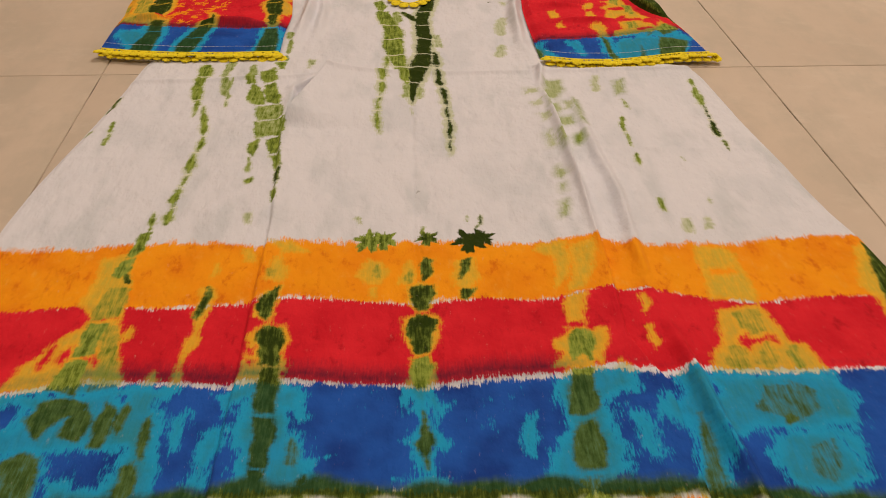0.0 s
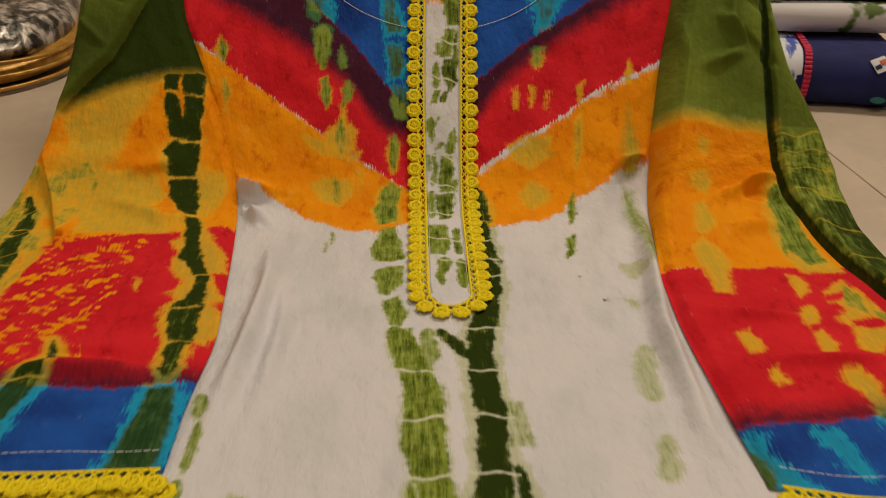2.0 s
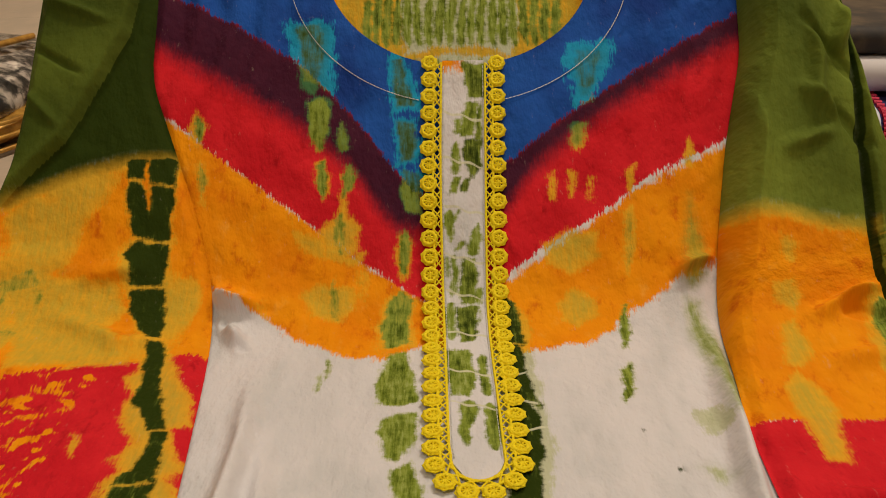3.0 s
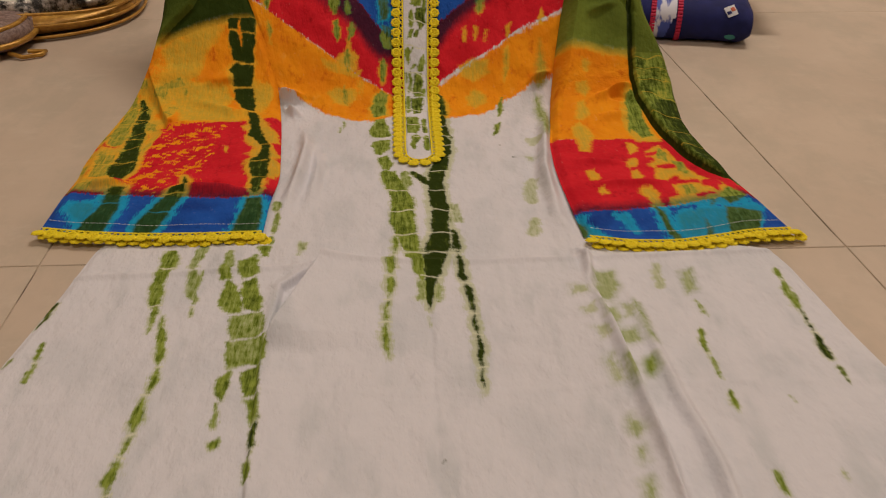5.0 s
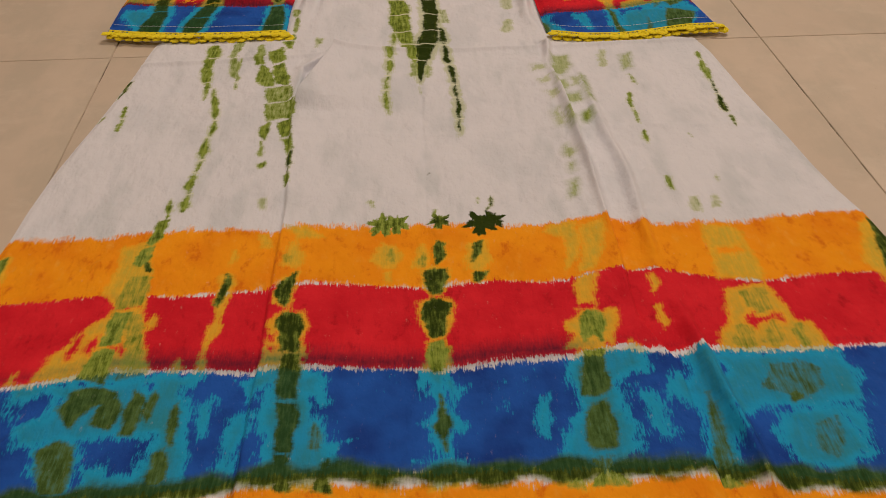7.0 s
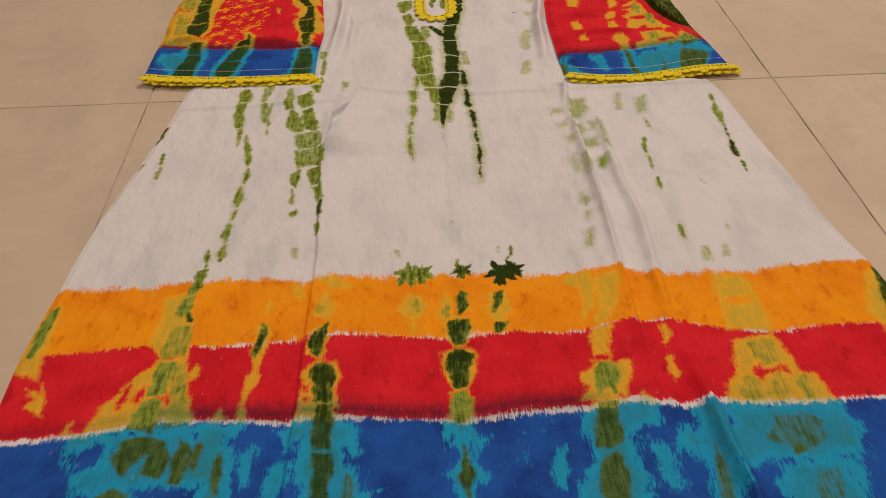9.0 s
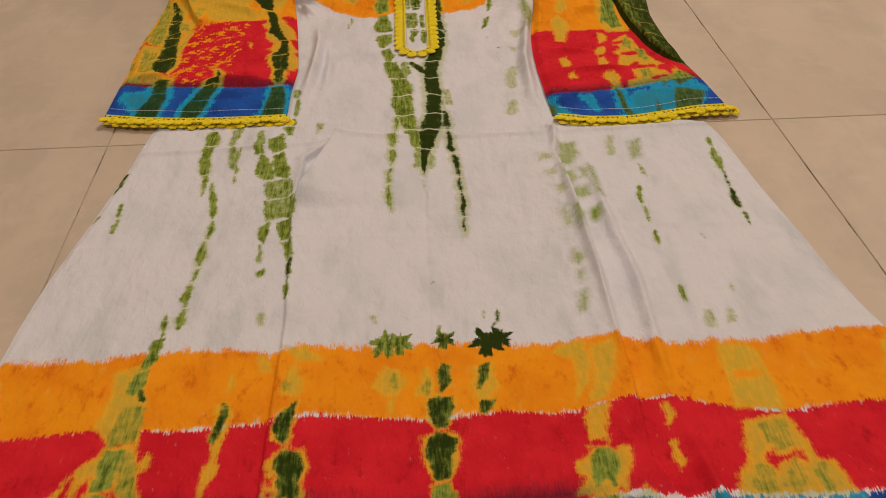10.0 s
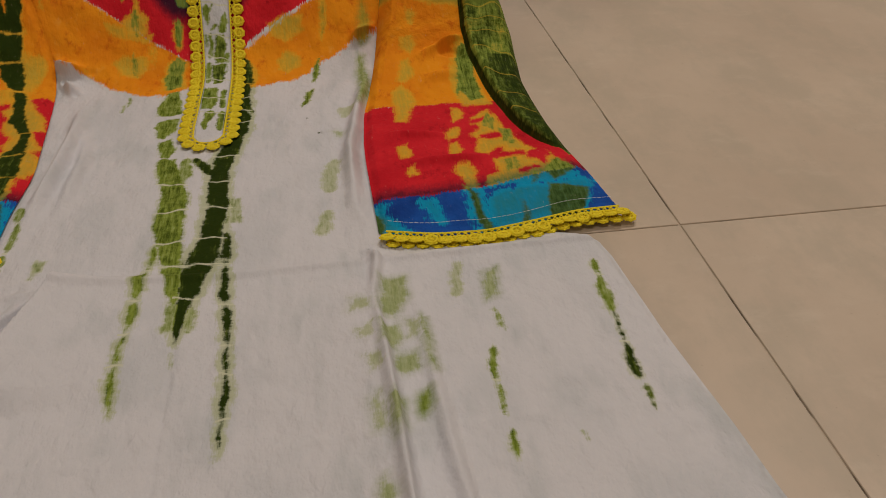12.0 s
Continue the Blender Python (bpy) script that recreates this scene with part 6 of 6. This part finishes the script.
def rosette(u, v, h, parent, turn=0.0, tip=0.0, size=1.0):
    """One lace rosette lying on the cloth."""
    a = float(np.interp(v, ALONG, LEAN))
    p = lay(np.array([u]), np.array([v]), np.array([h]))[0]
    ob = new("rosette", ROSETTE)
    ob.parent = parent
    ob.matrix_world = Matrix.Translation(p) @ Matrix.Rotation(a + tip, 4, "X") @ Matrix.Rotation(turn, 4, "Z") @ Matrix.Diagonal((size, size, size, 1))
    return ob


def net(bm, a, b, h, n):
    """Crossed cords between two lines of the cloth, given as functions of 0..1, with a cord along each."""
    for k in range(n):
        for f, g in (((k, k + 1)), ((k + 1, k))):
            p, q = a(f / n), b(g / n)
            pts = np.array([p, ((p[0] + q[0]) / 2, (p[1] + q[1]) / 2), q])
            cord(bm, lay(pts[:, 0], pts[:, 1], np.array([h, h + 0.0006, h])), 0.00052, 4)
    for line in (a, b):
        pts = np.array([line(k / (2 * n)) for k in range(2 * n + 1)])
        cord(bm, lay(pts[:, 0], pts[:, 1], np.full(len(pts), h)), 0.00075, 5)


def lace(parent, us_from, us_to, hem, seed):
    """Gathered lace round a sleeve hem: the front row over the back row."""
    rng = np.random.default_rng(seed)
    bm = bmesh.new()
    width = us_to - us_from
    low = lambda t: (us_from + width * t, float(hem(np.array(us_from + width * t))) - 0.0042)
    top = lambda t: (us_from + width * t, float(hem(np.array(us_from + width * t))) + 0.0005)
    net(bm, top, low, 0.0068, 36)
    strip = part("lace_trim", bm, LACE, parent, "yellow crochet lace trim")
    n = int(width / 0.0088)
    for k in range(n + 1):
        x = us_from + width * k / n
        y = float(hem(np.array(x)))
        rosette(x, y - 0.0078 + rng.uniform(-0.0008, 0.0008), 0.0075 + rng.uniform(-0.0004, 0.0006), strip, rng.uniform(0, 6), rng.uniform(-0.5, 0.1), 1.0)
        rosette(x + 0.004, y - 0.0098 + rng.uniform(-0.001, 0.001), 0.0050 + rng.uniform(-0.0004, 0.0004), strip, rng.uniform(0, 6), rng.uniform(-0.2, 0.2), 0.95)
    return strip


def placket():
    cell = 0.0009
    t, s = np.meshgrid(np.linspace(0, 1, int(0.286 / cell)), np.linspace(0, 1, int(0.025 / cell)), indexing="ij")
    v = 0.897 + t * 0.286
    left = curve([(-0.0200, 0.897), (-0.0260, 0.9005), (-0.0305, 0.909), (-0.0315, 0.92), (-0.0315, 1.0), (-0.032, 1.09), (-0.0315, 1.13), (-0.0300, 1.184)])
    right = curve([(-0.0190, 0.897), (-0.0125, 0.9005), (-0.0088, 0.910), (-0.0088, 0.93), (-0.0088, 1.03), (-0.008, 1.07), (-0.007, 1.11), (-0.005, 1.184)])
    lo, hi = left(v), right(v)
    u = lo + s * (hi - lo)
    d = Dye(u, v, 71)
    d.add("orange", np.minimum(v - 1.176, -0.018 - u) - 0.001)
    d.streak([(-0.012, 1.179, 0.007), (-0.011, 1.160, 0.005)], 0.65, 0.0005)
    d.streak([(-0.022, 1.145, 0.002), (-0.023, 1.136, 0.002)], 0.5, 0.0005)
    d.streak([(-0.014, 1.154, 0.004), (-0.018, 1.135, 0.004)], 0.55, 0.0005)
    d.streak([(-0.009, 1.157, 0.001), (-0.011, 1.132, 0.003)], 0.65, 0.0005)
    d.streak([(-0.024, 1.131, 0.002), (-0.025, 1.111, 0.003)], 0.5, 0.0005)
    d.streak([(-0.014, 1.130, 0.006), (-0.014, 1.116, 0.005), (-0.015, 1.109, 0.002)], 0.75, 0.0005)
    d.streak([(-0.024, 1.108, 0.002), (-0.025, 1.099, 0.002)], 0.6, 0.0005)
    d.streak([(-0.018, 1.107, 0.002), (-0.019, 1.100, 0.002)], 0.7, 0.0005)
    d.streak([(-0.027, 1.089, 0.003), (-0.027, 1.079, 0.003), (-0.027, 1.070, 0.001)], 0.5, 0.0005)
    d.streak([(-0.022, 1.089, 0.001), (-0.024, 1.081, 0.001)], 0.5, 0.0005)
    d.streak([(-0.011, 1.081, 0.001), (-0.013, 1.072, 0.003), (-0.014, 1.062, 0.003)], 0.5, 0.0005)
    d.streak([(-0.020, 1.070, 0.001), (-0.022, 1.066, 0.002)], 0.5, 0.0005)
    d.streak([(-0.016, 1.059, 0.003), (-0.018, 1.045, 0.005), (-0.019, 1.032, 0.004)], 0.65, 0.0005)
    d.streak([(-0.024, 1.062, 0.002), (-0.025, 1.050, 0.002), (-0.027, 1.036, 0.002)], 0.4, 0.0005)
    d.streak([(-0.012, 1.042, 0.002), (-0.014, 1.031, 0.002)], 0.5, 0.0005)
    d.streak([(-0.029, 1.060, 0.002), (-0.029, 1.050, 0.002)], 0.35, 0.0005)
    d.streak([(-0.020, 1.028, 0.006), (-0.020, 1.003, 0.004)], 0.7, 0.0005)
    d.streak([(-0.028, 1.032, 0.003), (-0.029, 1.003, 0.003)], 0.45, 0.0005)
    d.streak([(-0.013, 1.026, 0.001), (-0.014, 1.018, 0.001)], 0.3, 0.0005)
    d.streak([(-0.026, 0.992, 0.007), (-0.025, 0.971, 0.008), (-0.027, 0.957, 0.005)], 0.5, 0.0005)
    d.streak([(-0.013, 0.989, 0.002), (-0.012, 0.956, 0.003)], 0.6, 0.0005)
    d.streak([(-0.023, 0.951, 0.005), (-0.024, 0.935, 0.003), (-0.024, 0.920, 0.002)], 0.55, 0.0005)
    d.streak([(-0.013, 0.949, 0.004), (-0.012, 0.934, 0.004), (-0.012, 0.918, 0.003)], 0.6, 0.0005)
    for t0 in (1.147, 1.118, 1.089, 1.060, 1.037, 1.008, 0.974, 0.948):
        line = np.abs(v - t0 + 0.30 * (u + 0.02) - 0.0008 * np.sin(u * 500 + t0 * 70))
        d.f["tie"] = np.minimum(d.f["tie"], line)
    h = 0.0062 + 0.0003 * ripple(u, v, 200, 73)
    strip = sheet("placket", u, v, h, d.f, DYED, KURTA, None, "narrow white placket with green dye marks")
    # stitch lines along both edges
    bm = bmesh.new()
    for f, off in ((left, 0.0008), (right, -0.0008)):
        vs = np.arange(0.912, 1.182, 0.0026)
        us = f(vs) + off
        pts = lay(us, vs, np.full(vs.shape, 0.0067))
        for k in range(len(vs) - 1):
            cord(bm, [pts[k], pts[k] * 0.25 + pts[k + 1] * 0.75], 0.0003, 3)
    part("placket_stitching", bm, THREAD, strip, "white stitches")
    # lace up both sides and round the end, as one U
    line = []
    for y in np.arange(1.1815, 0.912, -0.001):
        line.append((float(left(y)), y, -1.0, 0.0))
    for k in range(0, 25):
        a = math.pi + k * math.pi / 24
        line.append((-0.0198 + 0.0112 * math.cos(a), 0.9115 + 0.0130 * math.sin(a), math.cos(a), math.sin(a)))
    for y in np.arange(0.912, 1.1815, 0.001):
        line.append((float(right(y)), y, 1.0, 0.0))
    line = np.array(line)
    length = np.concatenate([[0], np.cumsum(np.hypot(*np.diff(line[:, :2], axis=0).T))])

    def offset(t, out):
        q = [np.interp(t * length[-1], length, line[:, i]) for i in range(4)]
        return q[0] + q[2] * out, q[1] + q[3] * out

    bm = bmesh.new()
    net(bm, lambda t: offset(t, 0.0006), lambda t: offset(t, 0.0050), 0.0066, 100)
    trim = part("lace_trim", bm, LACE, strip, "yellow crochet lace trim with round rosettes")
    rim = np.array([offset(t, 0.0076) for t in np.linspace(0, 1, 900)])
    far = np.concatenate([[0], np.cumsum(np.hypot(*np.diff(rim, axis=0).T))])
    count = round(far[-1] / 0.0110)
    rng = np.random.default_rng(9)
    for k in range(count + 1):
        x, y = (float(np.interp(k / count * far[-1], far, rim[:, i])) for i in range(2))
        rosette(x, y, 0.0068, trim, rng.uniform(0, 6), rng.uniform(-0.06, 0.06), 0.98)


def neck_stitching():
    for side in (-1, 1):
        bm = bmesh.new()
        a = np.radians(np.linspace(14, 100, 70))
        us, vs = NECK_U + side * 0.106 * np.sin(a), 1.253 - 0.098 * np.cos(a)
        pts = lay(us, vs, np.full(us.shape, 0.0052))
        for p, q in zip(pts, pts[1:]):
            cord(bm, [p, p * 0.2 + q * 0.8], 0.00035, 3)
        part("neck_stitching", bm, THREAD, KURTA, "pale curved stitch line")


# ---- parcels on the floor ----
def pillow(bm, rx, ry, height, power=3.0, rings=14, sides=56, wobble=0.0, seed=1):
    """A closed soft pouch with a rounded outline."""
    rng = np.random.default_rng(seed)
    ph = rng.uniform(0, 6, 4)
    grid = []
    for i in range(rings + 1):
        f = i / rings * math.pi
        row = []
        for k in range(sides):
            a = k * math.tau / sides
            c, s = math.cos(a), math.sin(a)
            r = 1 / (abs(c) ** power + abs(s) ** power) ** (1 / power)
            q = math.sin(f) ** 0.45
            z = height / 2 * (1 - math.copysign(abs(math.cos(f)) ** 0.8, math.cos(f)))
            w = 1 + wobble * (math.sin(5 * a + ph[0]) + math.sin(9 * a + 4 * f + ph[1]))
            row.append(bm.verts.new((rx * r * c * q * w, ry * r * s * q * w, z * (1 + 1.6 * wobble * math.sin(7 * a + ph[2] + 3 * f)))))
        grid.append(row)
    for a, b in zip(grid, grid[1:]):
        for k in range(sides):
            bm.faces.new((a[k], a[(k + 1) % sides], b[(k + 1) % sides], b[k]))
    bm.faces.new(grid[0][::-1])
    bm.faces.new(grid[-1])
    return bm


def outline(rx, ry, z, power, n=64, wave=0.0):
    pts = []
    for k in range(n):
        a = k * math.tau / n
        c, s = math.cos(a), math.sin(a)
        r = 1 / (abs(c) ** power + abs(s) ** power) ** (1 / power)
        pts.append((rx * r * c, ry * r * s, z + wave * math.sin(3 * a)))
    return pts


def plastic_pouch():
    root = tagged(new("garment_bag"), "clear plastic garment bag with gold piping on floor tiles", "bag")
    base = part("base", pillow(bmesh.new(), 0.150, 0.155, 0.034, 2.6, 22, 72, 0.006), GOLD, root, "layered golden cloth rim")
    for k, z in enumerate((0.006, 0.018, 0.031)):
        part("piping", cord(bmesh.new(), outline(0.153 - 0.0012 * k, 0.158 - 0.0012 * k, z, 2.6, wave=0.002 * k), 0.0021, 6, True), GOLD, root, "gold piping")
    bm = pillow(bmesh.new(), 0.140, 0.145, 0.042, 2.6, 40, 150, 0.02, 4)
    bmesh.ops.translate(bm, vec=(0, 0, 0.018), verts=bm.verts)
    for vert in bm.verts:
        vert.co.z += 0.006 * noise.noise(vert.co * 45) + 0.005 * noise.noise(vert.co * 130) if vert.co.z > 0.03 else 0
    part("contents", bm, SILVER, root, "crumpled silver and black cloth")
    bm = pillow(bmesh.new(), 0.147, 0.152, 0.048, 2.6, 14, 70, 0.006, 7)
    bmesh.ops.translate(bm, vec=(0, 0, 0.019), verts=bm.verts)
    cover = part("cover", bm, PLASTIC, root, "clear plastic cover")
    cover.visible_shadow = False
    part("zip_piping", cord(bmesh.new(), [(-0.13, -0.02, 0.070), (-0.06, -0.07, 0.071), (0.0, -0.105, 0.068), (0.028, -0.112, 0.066), (0.045, -0.07, 0.071), (0.085, -0.02, 0.071), (0.12, 0.06, 0.067)], 0.0032, 6), GOLD, root, "gold piping across the cover")
    root.matrix_world = pose(-0.548, 1.405, 0.0, 0, 0, 12)


def net_pouch():
    root = tagged(new("net_pouch"), "small brown net pouch with gold piping beside garment bag", "pouch")
    part("pouch_body", pillow(bmesh.new(), 0.075, 0.09, 0.040, 2.8, wobble=0.008), MAUVE, root, "brown net cloth with stitched rows")
    part("piping", cord(bmesh.new(), outline(0.077, 0.092, 0.016, 2.8), 0.0036, 6, True), GOLD, root, "gold piping")
    part("piping", cord(bmesh.new(), outline(0.068, 0.083, 0.033, 2.8), 0.0030, 6, True), GOLD, root, "gold piping")
    for k in range(5):
        bm = bmesh.new()
        x = -0.035 + 0.0175 * k
        for j in range(16):
            y = -0.055 + 0.0073 * j
            cord(bm, [(x - 0.002, y, 0.0405), (x + 0.002, y + 0.003, 0.0412)], 0.0008, 4)
        part("stitch_row", bm, PAPER, root, "raised pale stitches")
    part("zip_pull", cord(bmesh.new(), [(0.050, -0.075, 0.006), (0.066, -0.088, 0.004), (0.086, -0.083, 0.004), (0.090, -0.073, 0.004), (0.070, -0.070, 0.005)], 0.0028, 6), GOLD, root, "gold cloth zip pull")
    root.matrix_world = pose(-0.565, 1.262, 0.0, 0, 0, 14)


def folded_cloth(bm, w, dep, layers, thick, seed=2):
    """Layers of folded cloth with round front folds, stacked from z = 0."""
    rng = np.random.default_rng(seed)
    for k in range(layers):
        z0, z1 = k * thick, (k + 1) * thick + 0.0006
        dx = rng.uniform(-0.002, 0.002)
        prof = []
        for i in range(13):
            a = -math.pi / 2 - math.pi * i / 12
            prof.append((-dep / 2 + (z1 - z0) / 2 * math.cos(a), (z0 + z1) / 2 + (z1 - z0) / 2 * math.sin(a)))
        prof += [(dep / 2, z1), (dep / 2, z0)]
        rows = []
        n = 24
        for j in range(n + 1):
            x = -w / 2 + w * j / n
            taper = 1 - 0.35 * max(0, abs(2 * j / n - 1) - 0.86) / 0.14
            rows.append([bm.verts.new((x + dx, y + 0.0012 * math.sin(x * 60 + k), (z - (z0 + z1) / 2) * taper + (z0 + z1) / 2)) for y, z in prof])
        for a, b in zip(rows, rows[1:]):
            for i in range(len(prof)):
                bm.faces.new((a[i], b[i], b[(i + 1) % len(prof)], a[(i + 1) % len(prof)]))
        bm.faces.new(rows[0])
        bm.faces.new(rows[-1][::-1])
    return bm


def navy_parcel():
    root = tagged(new("folded_cloth"), "folded navy cotton cloth with pink lace on floor tiles", "cloth")
    part("folds", folded_cloth(bmesh.new(), 0.140, 0.150, 1, 0.048), NAVY, root, "navy cotton")
    band = folded_cloth(bmesh.new(), 0.030, 0.151, 1, 0.0492)
    bmesh.ops.translate(band, vec=(-0.034, -0.0006, 0), verts=band.verts)
    part("border", band, BLUE_STRIPE, root, "blue and white striped border")
    for x in (-0.018, -0.050):
        bm = bmesh.new()
        for k in range(20):
            a = -math.pi / 2 - math.pi * k / 19 * 0.98
            cord(bm, [(x - 0.003, -0.075 + 0.0258 * math.cos(a), 0.0248 + 0.0252 * math.sin(a)), (x + 0.003, -0.075 + 0.0258 * math.cos(a), 0.0248 + 0.0252 * math.sin(a))], 0.0021, 6)
        for k in range(16):
            cord(bm, [(x - 0.003, -0.072 + 0.009 * k, 0.0500), (x + 0.003, -0.072 + 0.009 * k, 0.0500)], 0.0021, 6)
        part("lace_band", bm, PINK, root, "pink lace band")
    for name, mat, x, y, z, w, dep in (("printed_label", PAPER, 0.042, -0.0920, 0.0418, 0.013, 0.014), ("label_mark", CORAL, 0.044, -0.0908, 0.0440, 0.005, 0.005), ("label_mark", NAVY, 0.040, -0.0945, 0.0403, 0.005, 0.004)):
        bm = box(bmesh.new(), -w / 2, w / 2, -dep / 2, dep / 2, 0, 0.0006, 0.0002)
        ob = part(name, bm, mat, root)
        ob.matrix_basis = pose(x, y, z, 45, 0, 0) @ pose(0, 0, 0, 0, 0, 28)
    bm = bmesh.new()
    bmesh.ops.create_circle(bm, cap_ends=True, segments=20, radius=0.005, matrix=Matrix.LocRotScale((0.045, -0.0985, 0.012), Euler((radians(66), 0, 0)), (1.3, 0.6, 1)))
    part("printed_spot", bm, SEA, root, "sea-green printed spot")
    root.matrix_world = pose(0.350, 1.316, 0.0, 0, 0, -14)


def leaf_parcel():
    root = tagged(new("folded_cloth"), "folded white cotton cloth with green print on navy cloth", "cloth")
    part("folds", folded_cloth(bmesh.new(), 0.20, 0.13, 1, 0.026, 5), LEAF_PRINT, root, "white cotton with green leaves")
    root.matrix_world = pose(0.364, 1.355, 0.0524, 0, 0, -8)
    other = tagged(new("folded_cloth"), "folded dark printed cloth on white cotton cloth", "cloth")
    part("folds", folded_cloth(bmesh.new(), 0.22, 0.12, 1, 0.022, 8), mottled("dark_print", (0.015, 0.012, 0.012), (0.10, 0.07, 0.04), 30, 0.7), other, "dark printed cotton")
    other.matrix_world = pose(0.352, 1.365, 0.0800, 0, 0, -6)


kurta_body()
back_panel()
sleeve(True)
sleeve(False)
placket()
neck_stitching()
plastic_pouch()
net_pouch()
navy_parcel()
leaf_parcel()


# ---- floor tiles ----
def floor_tiles():
    side, gap = 0.6, 0.0011
    skew = -0.030
    bm = box(bmesh.new(), gap / 2, side - gap / 2, gap / 2, side - gap / 2, -0.002, 0.0)
    for vert in bm.verts:
        vert.co.x += skew * vert.co.y
    top = [e for e in bm.edges if all(v.co.z > -0.001 for v in e.verts)]
    bmesh.ops.bevel(bm, geom=top, offset=0.0004, segments=1, affect="EDGES")
    me = bpy.data.meshes.new("tile")
    bm.to_mesh(me)
    bm.free()
    me.materials.append(TILE)
    for i in range(7):
        for j in range(10):
            ob = new("tile", me)
            ob.parent = FLOOR
            ob.location = (-2.1 + side * i + skew * (side * j - 3.0), -2.25 + side * j, 0)


floor_tiles()
